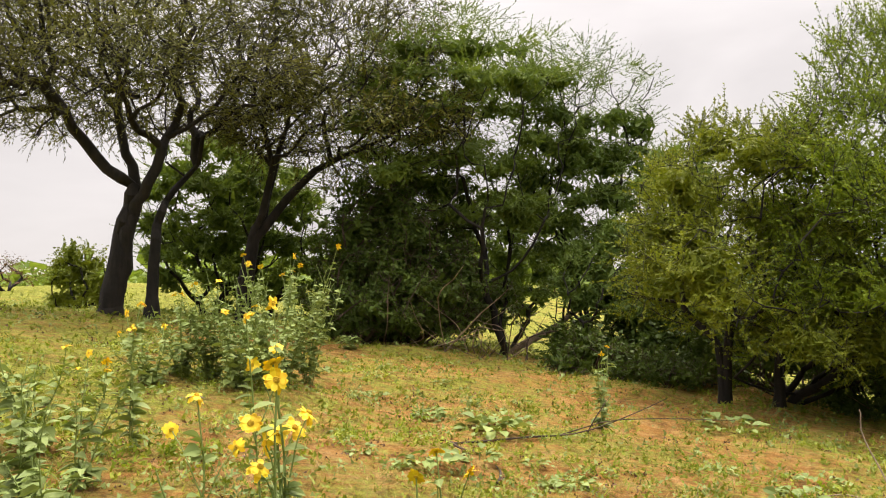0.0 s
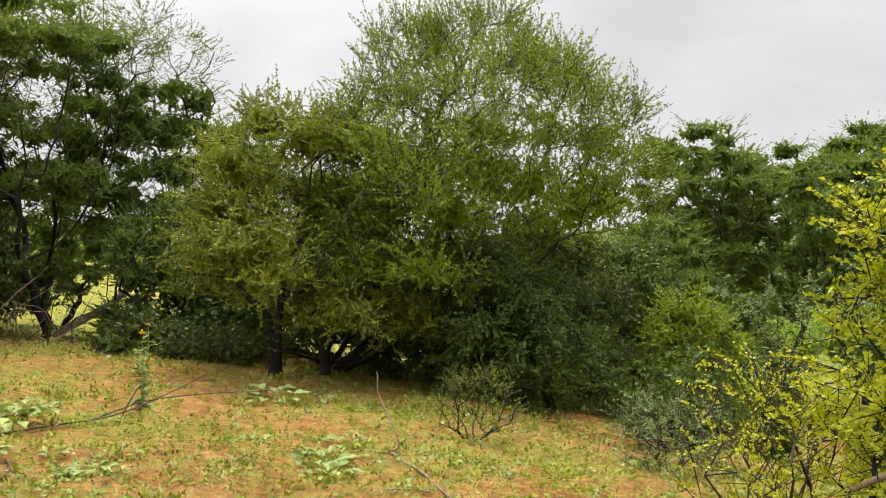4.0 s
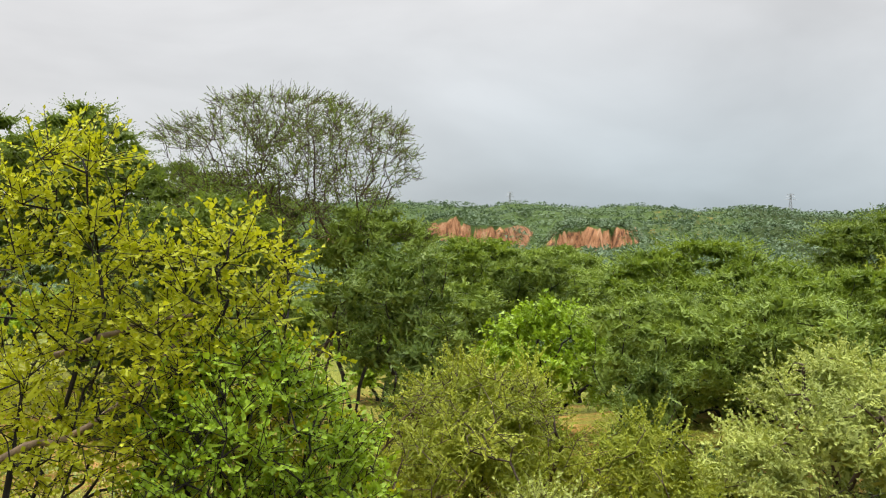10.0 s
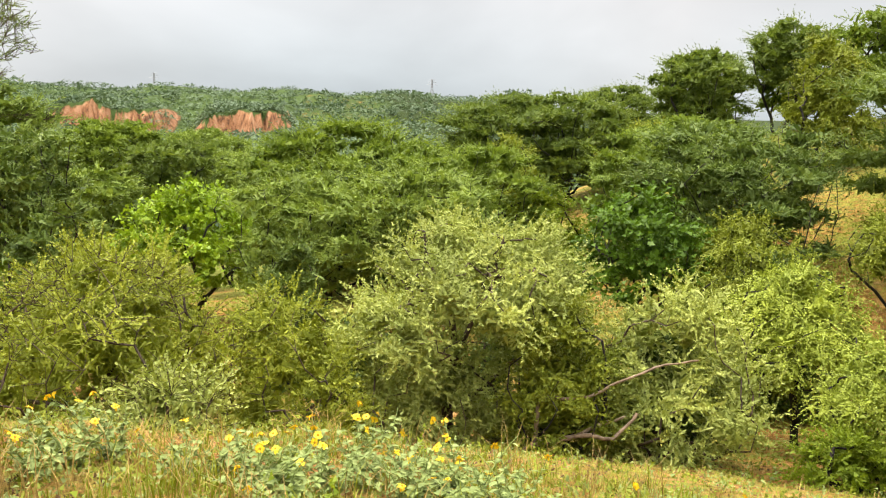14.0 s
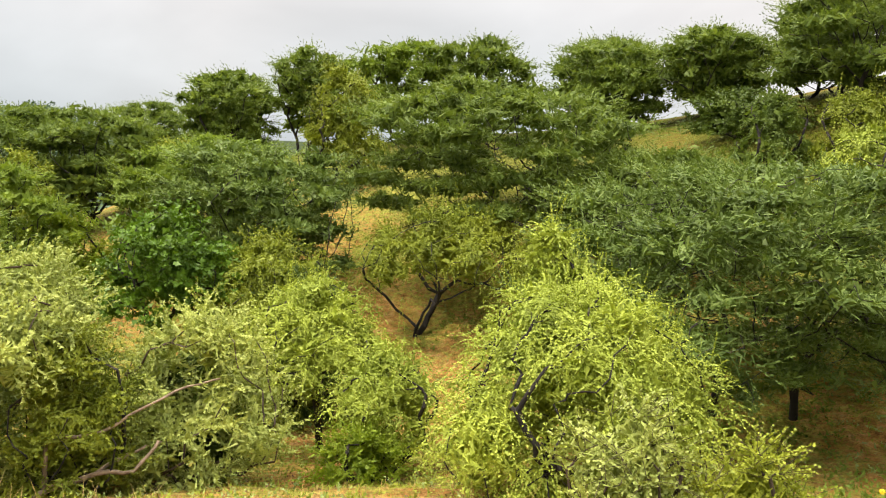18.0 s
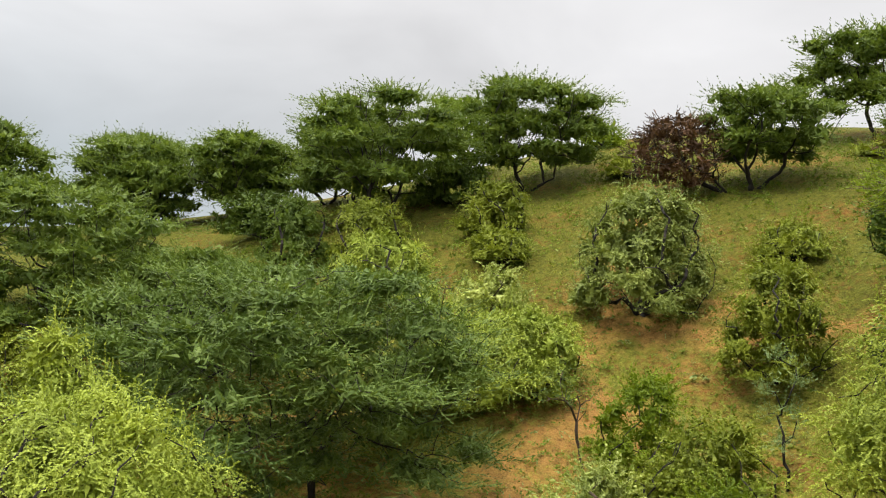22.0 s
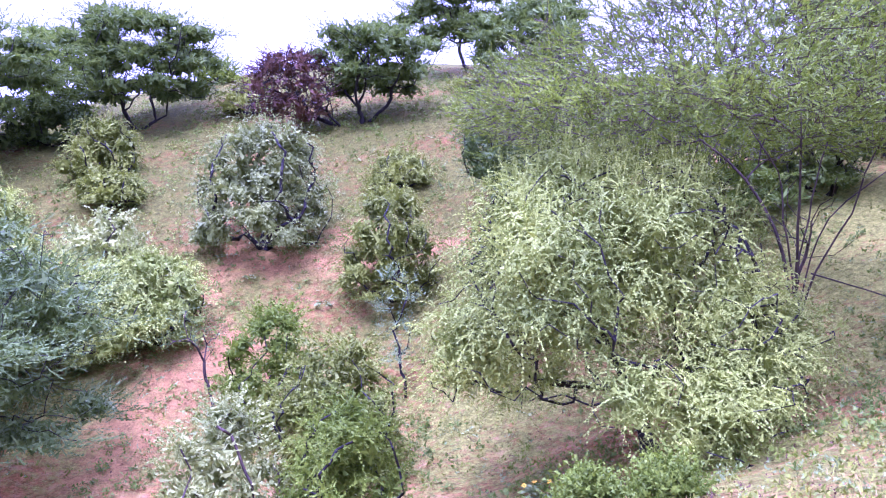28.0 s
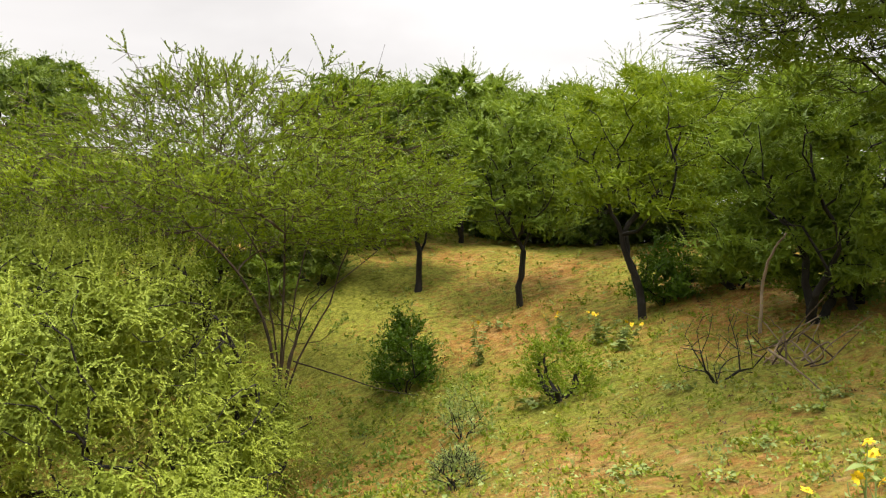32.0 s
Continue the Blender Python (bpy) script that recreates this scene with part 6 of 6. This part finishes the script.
def flower_head(seed, size=0.026, petals=11, droop=0.1):
    rs = np.random.RandomState(seed)
    v, f = [], []
    for k in range(petals):
        a = 6.283 * k / petals + rs.uniform(-0.12, 0.12)
        d, s = np.array([math.cos(a), math.sin(a), 0]), np.array([-math.sin(a), math.cos(a), 0])
        n = len(v) * 0 + sum(len(x) for x in v)
        L, w, z = size * rs.uniform(0.85, 1.15), size * 0.3, rs.uniform(-0.5, 0.35) * size * (droop * 8 + 0.3)
        up = np.array([0, 0, 1.0])
        rows = [d * size * 0.25 + s * w * 0.5, d * size * 0.25 - s * w * 0.5, d * L * 0.7 - s * w + up * z * 0.5, d * L + up * z - s * w * 0.35, d * L * 0.93 + up * z, d * L + up * z + s * w * 0.35, d * L * 0.7 + s * w + up * z * 0.5]
        v.append(np.array(rows))
        f.append(np.array([[n, n + 1, n + 2, n + 6], [n + 6, n + 2, n + 4, n + 5], [n + 2, n + 3, n + 4, n + 4]])[:2])
        f.append(np.array([[n + 2, n + 3, n + 4, n + 6]]))
    me = mesh_from("flower_head", np.concatenate(v), np.concatenate(f), PETAL)
    bm = bmesh.new()
    bmesh.ops.create_uvsphere(bm, u_segments=10, v_segments=6, radius=size * 0.3)
    for q in bm.verts:
        q.co.z = q.co.z * 0.6 + size * 0.05 + (0.06 * size if (q.index % 2) else 0)
    disc = bpy.data.meshes.new("disc")
    bm.to_mesh(disc)
    bm.free()
    disc.materials.append(DISC)
    return me, disc


HEADS = [flower_head(s, 0.027, 10 + s % 3, 0.02 + 0.12 * (s % 3)) for s in range(5)]


def crownbeard(x, y, tall, stems, heads, seed, spread=0.25, leaf=0.075, scale=1.0, label="golden crownbeard with yellow daisy flowers and grey-green leaves"):
    rs = np.random.RandomState(500 + seed)
    ob = thing("crownbeard", x, y, label, "flower", "crownbeard plants")
    green, tops = [], []
    for k in range(stems):
        a = rs.uniform(0, 6.283)
        lean = np.array([math.cos(a), math.sin(a), 0]) * spread * rs.uniform(0.2, 1)
        h = tall * rs.uniform(0.72, 1.0) if k else tall
        pts = [np.array([0, 0, -0.03]) + lean * 0.12, lean * 0.35 + np.array([0, 0, h * 0.35]), lean * 0.75 + np.array([0, 0, h * 0.7]) + rs.normal(size=3) * 0.02, lean + np.array([0, 0, h])]
        part("stem", mesh_from("stem", *limb(pts, 0.005 * scale, 0.0022 * scale, 5, seed * 31 + k), LEAF["herb"], True), ob)
        tops.append(pts[-1])
        for j in range(int(20 + 14 * tall)):
            u = rs.uniform(0.06, 0.9)
            p = pts[1] + (pts[2] - pts[1]) * (u - 0.35) / 0.35 if u > 0.35 else pts[0] + (pts[1] - pts[0]) * u / 0.35
            if u > 0.7:
                p = pts[2] + (pts[3] - pts[2]) * (u - 0.7) / 0.3
            b = rs.uniform(0, 6.283)
            v, f = blade_leaf(rs, p, np.array([math.cos(b), math.sin(b), rs.uniform(-0.15, 0.6)]), leaf * rs.uniform(0.6, 1.35) * (1.25 - 0.55 * u), 0.27)
            green.append((v, f))
        for j in range(2):
            side = pts[2] + rs.normal(size=3) * np.array([0.06, 0.06, 0.03]) + np.array([0, 0, h * 0.16])
            part("side_stem", mesh_from("side_stem", *limb([pts[2] - np.array([0, 0, h * 0.06]), (pts[2] + side) / 2 + rs.normal(size=3) * 0.01, side], 0.003 * scale, 0.0018 * scale, 4, seed + j), LEAF["herb"], True), ob)
            tops.append(side)
    v, f = joined(green)
    part("foliage", mesh_from("foliage", v, f, LEAF["herb"]), ob)
    order = sorted(range(len(tops)), key=lambda i: -tops[i][2])
    for k in range(min(heads, len(tops))):
        petals, disc = HEADS[(seed + k) % 5]
        h = part("flower_head", petals, ob)
        h.location = Vector(tops[order[k]])
        h.scale = (scale,) * 3
        h.rotation_euler = (rs.normal() * 0.6, rs.normal() * 0.6, rs.uniform(0, 6))
        part("disc", disc, h)
    return ob


crownbeard(-0.55, 2.24, 1.07, 3, 8, 0, 0.08, 0.075, 1.2)
crownbeard(-0.75, 2.91, 1.19, 2, 4, 1, 0.10, 0.075, 1.0)
crownbeard(-0.91, 2.45, 0.87, 2, 3, 2, 0.12, 0.080, 1.0)
crownbeard(-0.21, 2.50, 0.82, 2, 3, 3, 0.10, 0.060, 1.0)
crownbeard(-3.13, 8.88, 0.86, 10, 2, 4, 0.65, 0.095, 1.4)
crownbeard(-2.94, 9.25, 1.07, 12, 2, 5, 0.70, 0.095, 1.4)
crownbeard(-2.54, 9.16, 1.31, 12, 3, 6, 0.70, 0.095, 1.4)
crownbeard(-2.15, 9.06, 1.49, 12, 3, 7, 0.65, 0.095, 1.4)
crownbeard(-1.96, 9.61, 1.28, 11, 2, 8, 0.60, 0.095, 1.4)
crownbeard(-2.47, 8.46, 0.75, 12, 1, 9, 0.65, 0.095, 1.4)
crownbeard(-2.10, 8.55, 0.81, 12, 1, 10, 0.65, 0.095, 1.4)
crownbeard(-3.25, 8.40, 0.55, 9, 2, 11, 0.55, 0.095, 1.3)
crownbeard(-2.32, 5.55, 0.96, 3, 4, 12, 0.25, 0.100, 1.2)
crownbeard(-2.27, 4.69, 0.74, 4, 4, 13, 0.35, 0.100, 1.0)
crownbeard(-2.82, 5.31, 0.71, 5, 2, 14, 0.40, 0.110, 1.2)
crownbeard(-2.23, 4.04, 0.73, 5, 1, 15, 0.35, 0.100, 1.0)
crownbeard(-1.94, 3.74, 0.49, 5, 0, 16, 0.35, 0.100, 1.0)
crownbeard(-2.13, 3.63, 0.51, 4, 1, 17, 0.30, 0.100, 1.0)
crownbeard(1.28, 9.41, 0.90, 3, 2, 18, 0.20, 0.100, 1.3)
crownbeard(-2.10, 13.85, 0.25, 3, 0, 19, 0.30, 0.120, 1.3)
crownbeard(5.30, 1.00, 0.30, 8, 3, 20, 0.40, 0.055, 0.9)
crownbeard(5.55, 0.86, 0.37, 8, 3, 21, 0.40, 0.055, 0.9)
crownbeard(5.81, 0.70, 0.40, 8, 3, 22, 0.40, 0.055, 0.9)
crownbeard(5.59, 0.26, 0.35, 9, 2, 23, 0.40, 0.055, 0.9)
crownbeard(5.05, -0.16, 0.34, 9, 4, 24, 0.40, 0.055, 0.9)
crownbeard(5.16, -0.30, 0.35, 9, 3, 25, 0.40, 0.055, 0.9)
crownbeard(5.37, -0.57, 0.36, 8, 2, 26, 0.40, 0.055, 0.9)
crownbeard(5.66, -0.73, 0.50, 7, 4, 27, 0.40, 0.055, 0.9)
crownbeard(5.76, -0.87, 0.45, 7, 3, 28, 0.40, 0.055, 0.9)
crownbeard(5.21, -1.30, 0.44, 8, 3, 29, 0.40, 0.055, 0.9)
crownbeard(5.05, -0.98, 0.37, 8, 2, 30, 0.40, 0.055, 0.9)
crownbeard(4.97, -1.50, 0.42, 9, 2, 31, 0.40, 0.055, 0.9)
crownbeard(5.20, -0.27, 0.29, 9, 4, 32, 0.40, 0.055, 0.9)
crownbeard(4.80, -0.35, 0.22, 9, 4, 33, 0.40, 0.055, 0.9)
crownbeard(5.31, -1.01, 0.26, 8, 3, 34, 0.40, 0.055, 0.9)
crownbeard(5.19, -1.18, 0.24, 9, 4, 35, 0.40, 0.055, 0.9)
crownbeard(4.79, -1.16, 0.22, 9, 3, 36, 0.40, 0.055, 0.9)
crownbeard(4.63, -2.45, 0.28, 8, 4, 37, 0.40, 0.055, 0.9)
crownbeard(4.88, -2.39, 0.25, 8, 2, 38, 0.40, 0.055, 0.9)
crownbeard(5.03, -1.58, 0.23, 9, 1, 39, 0.40, 0.055, 0.9)
crownbeard(5.75, 0.14, 0.29, 8, 2, 40, 0.40, 0.055, 0.9)
crownbeard(4.62, -2.70, 0.27, 8, 2, 41, 0.40, 0.055, 0.9)
crownbeard(-3.52, -3.31, 0.71, 3, 5, 42, 0.20, 0.090, 1.0)
crownbeard(-3.24, -3.37, 0.54, 2, 2, 43, 0.15, 0.080, 1.0)
crownbeard(-3.71, -3.38, 0.60, 3, 3, 44, 0.20, 0.090, 1.0)
crownbeard(-8.32, -13.16, 0.81, 3, 3, 45, 0.30, 0.100, 1.3)
crownbeard(-9.12, -11.92, 0.56, 4, 4, 46, 0.40, 0.100, 1.3)
crownbeard(-9.19, -11.20, 0.49, 4, 4, 47, 0.40, 0.100, 1.3)
crownbeard(-9.04, -10.66, 0.45, 4, 3, 48, 0.40, 0.100, 1.3)
crownbeard(-0.98, -11.50, 0.22, 4, 3, 49, 0.40, 0.100, 1.2)
crownbeard(4.72, -10.87, 0.57, 4, 4, 50, 0.40, 0.100, 1.2)
crownbeard(3.85, -10.16, 0.52, 5, 4, 51, 0.40, 0.100, 1.2)
crownbeard(4.84, -10.26, 0.52, 3, 2, 52, 0.30, 0.100, 1.2)


def low_herb(x, y, size, seed, leaf="herb"):
    """A low leafy rosette on the soil."""
    rs = np.random.RandomState(900 + seed)
    ob = thing("low_herb", x, y, "low grey-green leafy herb on the bare soil", "herb", "low herbs")
    green = []
    for k in range(int(rs.uniform(20, 34))):
        a, r, u = rs.uniform(0, 6.283), size * math.sqrt(rs.uniform(0, 1)), rs.uniform(0.2, 1)
        p = np.array([r * math.cos(a) * 0.8, r * math.sin(a) * 0.8, size * 0.45 * u * (1 - r / size * 0.5)])
        green.append(blade_leaf(rs, p, np.array([math.cos(a), math.sin(a), rs.uniform(-0.1, 0.7)]), size * rs.uniform(0.28, 0.5), 0.34))
    v, f = joined(green)
    part("foliage", mesh_from("foliage", v, f, LEAF[leaf]), ob)
    v, f = tubes(np.array([[0, 0, -0.03]]), np.array([[0, 0, size * 0.3]]), np.array([0.006]), np.array([0.003]), 5)
    part("stem", mesh_from("stem", v, f, LEAF["herb"]), ob)
    return ob


rs = np.random.RandomState(31)
low_herb(-1.23, 9.63, 0.201, 0)
low_herb(-0.54, 8.74, 0.213, 1)
low_herb(-0.95, 6.64, 0.142, 2)
low_herb(0.07, 8.20, 0.372, 3)
low_herb(-0.04, 6.70, 0.213, 4)
low_herb(2.84, 10.11, 0.397, 5)
low_herb(-1.25, 7.45, 0.106, 6)
low_herb(0.41, 6.84, 0.145, 7)
low_herb(-0.65, 6.22, 0.133, 8)
low_herb(-0.54, 11.29, 0.155, 9)
low_herb(0.44, 10.29, 0.142, 10)
low_herb(-1.87, 5.45, 0.164, 11)
low_herb(-3.06, 7.62, 0.200, 12)
low_herb(-2.06, 10.66, 0.187, 13)
low_herb(2.82, 7.43, 0.221, 14)
low_herb(0.62, 6.32, 0.180, 15)
low_herb(-0.57, 8.76, 0.183, 16)
low_herb(0.19, 8.44, 0.353, 17)
low_herb(-0.41, 6.26, 0.245, 18)
low_herb(0.72, 6.63, 0.141, 19)
low_herb(2.41, 6.76, 0.251, 20)
low_herb(2.03, 7.59, 0.165, 21)
low_herb(0.49, 6.19, 0.132, 22)
low_herb(2.31, 6.31, 0.237, 23)
low_herb(3.56, 5.86, 0.144, 24)
low_herb(4.02, 5.24, 0.115, 25)
low_herb(2.71, 7.81, 0.115, 26)
low_herb(-5.28, -5.55, 0.144, 27)
low_herb(-6.06, -5.86, 0.186, 28)
low_herb(-8.55, -10.15, 0.212, 29)
low_herb(-7.07, -6.10, 0.148, 30)
low_herb(-5.29, -6.50, 0.210, 31)
low_herb(-9.51, -14.34, 0.331, 32)
low_herb(-7.63, -8.17, 0.178, 33)
low_herb(-9.26, -8.26, 0.238, 34)
low_herb(-7.82, -6.32, 0.192, 35)
low_herb(-4.92, -8.68, 0.188, 36)
low_herb(-6.50, -10.80, 0.200, 37)
low_herb(-7.31, -10.33, 0.322, 38)
low_herb(5.24, -22.08, 0.292, 39)
low_herb(4.52, -21.26, 0.210, 40)
low_herb(2.65, -20.24, 0.262, 41)
low_herb(5.36, -20.40, 0.203, 42)


def scattered(rs, count, reach, patch_seed, size, cut):
    """Places over the near land, thicker close by, in patches."""
    r = 2.3 * (reach / 2.3) ** rs.uniform(0, 1, count)
    r = np.concatenate([r, 2.3 * np.sqrt(rs.uniform(0, 1, int(count / (2 * math.log(reach / 2.3)))))])
    count = len(r)
    a = rs.uniform(0, 6.283, count)
    x, y = r * np.cos(a), -0.6 + r * np.sin(a)
    keep = waves(x, y, size, patch_seed) + 0.7 * waves(x, y, size * 0.28, patch_seed + 1) + rs.normal(size=count) * 0.4 > cut
    return x[keep], y[keep], r[keep]


def grass(name, label, count, reach, seed, leaf, tall, blades, wide, patch_seed, cut):
    """Short tufts over the turf, thick where it is green and thin on the bare soil."""
    rs = np.random.RandomState(seed)
    x, y, r = scattered(rs, count, reach, patch_seed, 3.2, cut)
    n = len(x)
    base = np.stack([x, y, land(x, y) - 0.006], 1)[:, None] + rs.normal(size=(n, blades, 3)) * np.array([0.04, 0.04, 0])
    ang = rs.uniform(0, 6.283, (n, blades))
    way = np.stack([np.cos(ang), np.sin(ang), np.zeros_like(ang)], -1)
    far = (1 + 0.06 * r)[:, None, None]
    h = tall * rs.uniform(0.4, 1.5, (n, blades, 1)) * far
    side = np.stack([-np.sin(ang), np.cos(ang), np.zeros_like(ang)], -1) * wide * far
    tip = base + way * h * rs.uniform(0.5, 1.4, (n, blades, 1)) + np.array([0, 0, 1.0]) * h * rs.uniform(0.35, 0.9, (n, blades, 1))
    v = np.stack([base - side, base + side, tip], 2).reshape(-1, 3)
    return tagged(new(name, mesh_from(name, v, np.arange(len(v)).reshape(-1, 3), LEAF[leaf])), label, "grass", kind="stuff")


grass("turf", "short yellow-green grass tufts in patches", 42000, 30, 41, "grass", 0.045, 5, 0.0045, 61, -0.3)
grass("dry_grass", "dry straw-coloured grass and litter on the soil", 38000, 18, 42, "straw", 0.04, 4, 0.003, 71, 0.0)


def creepers(name, label, count, reach, seed, leaf, size, cut):
    """Tiny creeping leaves between the grass."""
    rs = np.random.RandomState(seed)
    x, y, r = scattered(rs, count, reach, seed + 40, 2.4, cut)
    far = 1 + 0.07 * r
    start = np.stack([x, y, land(x, y) + 0.004], 1)
    way = unit(rs.normal(size=start.shape) * np.array([1, 1, 0.15]) + np.array([0, 0, 0.35]))
    grow_by = np.repeat(far, 6)
    v, f = leaves(rs, start, way, 0.1 * far, 6, size, 0.4, simple=True)
    mid = np.repeat(v.reshape(-1, 3, 3).mean(1), 3, axis=0)
    v = mid + (v - mid) * np.repeat(grow_by, 3)[:, None]
    return tagged(new(name, mesh_from(name, v, f, LEAF[leaf])), label, "herb", kind="stuff")


creepers("creeping_herb", "small creeping herb leaves scattered over the soil", 24000, 26, 44, "herb", 0.026, 0.05)
creepers("ground_weeds", "low yellow-green weeds covering the turf", 34000, 30, 45, "olive", 0.027, -0.25)
creepers("leaf_litter", "dry brown fallen leaves on the soil", 9000, 16, 46, "brown", 0.018, -0.1)


def sprigs(name, label, count, seed, leaf, size):
    """Knee-low leafy sprigs in loose groups over the turf."""
    rs = np.random.RandomState(seed)
    x, y, r = scattered(rs, count, 22, seed + 3, 4.0, 0.25)
    k = 7
    base = np.stack([x, y, land(x, y) - 0.005], 1).repeat(k, 0)
    tall = (size * rs.uniform(0.5, 1.5, len(x)) * (1 + 0.03 * r)).repeat(k)
    base[:, :2] += rs.normal(size=(len(base), 2)) * 0.35 * tall[:, None]
    way = unit(rs.normal(size=base.shape) * np.array([0.7, 0.7, 0.2]) + np.array([0, 0, 0.8]))
    v, f = leaves(rs, base, way, tall, 7, size * 0.33, 0.34, simple=True, level=0.4)
    return tagged(new(name, mesh_from(name, v, f, LEAF[leaf])), label, "herb", kind="stuff")


sprigs("green_sprigs", "small fresh green herb sprigs over the turf", 900, 51, "thorngreen", 0.13)
sprigs("grey_sprigs", "small grey-green herb sprigs over the turf", 900, 52, "herb", 0.11)


def tufts(name, label, count, seed, leaf, size, x0, x1, y0, y1):
    """Low weedy tufts scattered over a slope."""
    rs = np.random.RandomState(seed)
    x, y = rs.uniform(x0, x1, count), rs.uniform(y0, y1, count)
    keep = waves(x, y, 5.0, seed) + 0.8 * waves(x, y, 1.6, seed + 1) + rs.normal(size=count) * 0.4 > 0.1
    x, y = x[keep], y[keep]
    k = 3
    base = np.stack([x, y, land(x, y) - 0.01], 1).repeat(k, 0)
    tall = (size * rs.uniform(0.4, 1.6, len(x))).repeat(k)
    base[:, :2] += rs.normal(size=(len(base), 2)) * 0.5 * tall[:, None]
    way = unit(rs.normal(size=base.shape) * np.array([1, 1, 0.3]) + np.array([0, 0, 0.7]))
    v, f = leaves(rs, base, way, tall, 5, size * 0.5, 0.36, simple=True, level=0.4)
    return tagged(new(name, mesh_from(name, v, f, LEAF[leaf])), label, "herb", kind="stuff")


tufts("hill_weeds", "low olive weeds scattered over the southern hill", 9000, 61, "green", 0.13, -8, 18, -36, -9)
tufts("hill_herbs", "low fresh green herbs on the southern hill", 5000, 62, "green", 0.14, -8, 18, -36, -9)
tufts("slope_weeds", "low yellow-green weeds on the western slope", 4200, 63, "lime", 0.09, -22, -3, -14, 9)
tufts("slope_herbs", "low fresh green herbs on the western slope", 2600, 64, "thorngreen", 0.11, -22, -3, -14, 9)
tufts("spur_weeds", "low green weeds on the sandy spur", 2600, 65, "lime", 0.07, -5, 7, 3, 14)


def edge_grass(name, label, count, seed, leaf, tall, wide):
    """Taller grass and stalks along the lip of the eastern slope."""
    rs = np.random.RandomState(seed)
    b, r = np.radians(rs.uniform(62, 152, count)), rs.uniform(3.0, 7.5, count)
    x, y = r * np.sin(b), -0.6 + r * np.cos(b)
    keep = waves(x, y, 1.6, seed) + rs.normal(size=count) * 0.6 > 0.0
    x, y = x[keep], y[keep]
    n, blades = len(x), 6
    base = np.stack([x, y, land(x, y) - 0.01], 1)[:, None] + rs.normal(size=(n, blades, 3)) * np.array([0.05, 0.05, 0])
    ang = rs.uniform(0, 6.283, (n, blades))
    way = np.stack([np.cos(ang), np.sin(ang), np.zeros_like(ang)], -1)
    h = tall * rs.uniform(0.4, 1.3, (n, blades, 1)) * rs.uniform(0.6, 1.2, (n, 1, 1))
    side = np.stack([-np.sin(ang), np.cos(ang), np.zeros_like(ang)], -1) * wide
    mid = base + way * h * 0.18 + np.array([0, 0, 0.62]) * h
    tip = base + way * h * rs.uniform(0.4, 0.8, (n, blades, 1)) + np.array([0, 0, 0.9]) * h
    v = np.stack([base - side, base + side, mid + side * 0.7, tip, mid - side * 0.7], 2).reshape(-1, 3)
    i = np.arange(len(v) // 5) * 5
    me = mesh_from(name, v, None, LEAF[leaf], per=[np.stack([i, i + 1, i + 2, i + 4], 1), np.stack([i + 4, i + 2, i + 3], 1)])
    return tagged(new(name, me), label, "grass", kind="stuff")


edge_grass("tall_grass", "pale green tall grass along the lip of the slope", 1900, 91, "grass", 0.22, 0.004)
edge_grass("dry_stalks", "dry straw stalks along the lip of the slope", 1300, 92, "straw", 0.3, 0.0026)


# ---- lattice pylons far off on the plateau ----
def pylon(x, y, tall):
    z = float(land(x, y))
    ob = new("pylon")
    ob.location = (x, y, z - 0.5)
    tagged(ob, "distant grey steel lattice power pylon on the plateau", "pylon", "pylons")
    w = tall * 0.11
    legs = [(-1, -1), (1, -1), (1, 1), (-1, 1)]

    def at(k, u):
        s = w * (1 - 0.8 * min(u / 0.75, 1.0))
        return np.array([legs[k % 4][0] * s, legs[k % 4][1] * s, tall * u])

    for k in range(4):
        p = np.array([at(k, u) for u in np.linspace(0, 1, 6)])
        v, f = tubes(p[:-1], p[1:], np.full(5, 0.16), np.full(5, 0.14), 4)
        part("leg", mesh_from("leg", v, f, STEEL), ob)
    us = np.linspace(0, 1, 9)
    a = np.array([at(k, us[j]) for k in range(4) for j in range(8)] + [at(k + 1, us[j]) for k in range(4) for j in range(8)])
    b = np.array([at(k + 1, us[j + 1]) for k in range(4) for j in range(8)] + [at(k, us[j + 1]) for k in range(4) for j in range(8)])
    v, f = tubes(a, b, np.full(len(a), 0.08), np.full(len(a), 0.08), 4)
    part("bracing", mesh_from("bracing", v, f, STEEL), ob)
    for u, half in ((0.78, 0.2), (0.88, 0.16), (0.97, 0.12)):
        p = np.array([[0, -tall * half, tall * u], [0, 0, tall * (u + 0.015)]])
        q = np.array([[0, 0, tall * (u + 0.015)], [0, tall * half, tall * u]])
        v, f = tubes(p, q, np.full(2, 0.12), np.full(2, 0.12), 4)
        part("cross_arm", mesh_from("cross_arm", v, f, STEEL), ob)
    return ob


STEEL, _n, _l, _p = material("weathered_steel")
_speck = noise_tex(_n, 0.8)
_tone = ramp(_n, ((0.3, (0.3, 0.31, 0.33)), (0.7, (0.42, 0.43, 0.45))))
_l.new(_speck.outputs[0], _tone.inputs[0])
_l.new(_tone.outputs[0], _p.inputs["Base Color"])
_p.inputs["Roughness"].default_value, _p.inputs["Metallic"].default_value = 0.6, 0.5
pylon(558, -57, 16)
pylon(627, 130, 16)
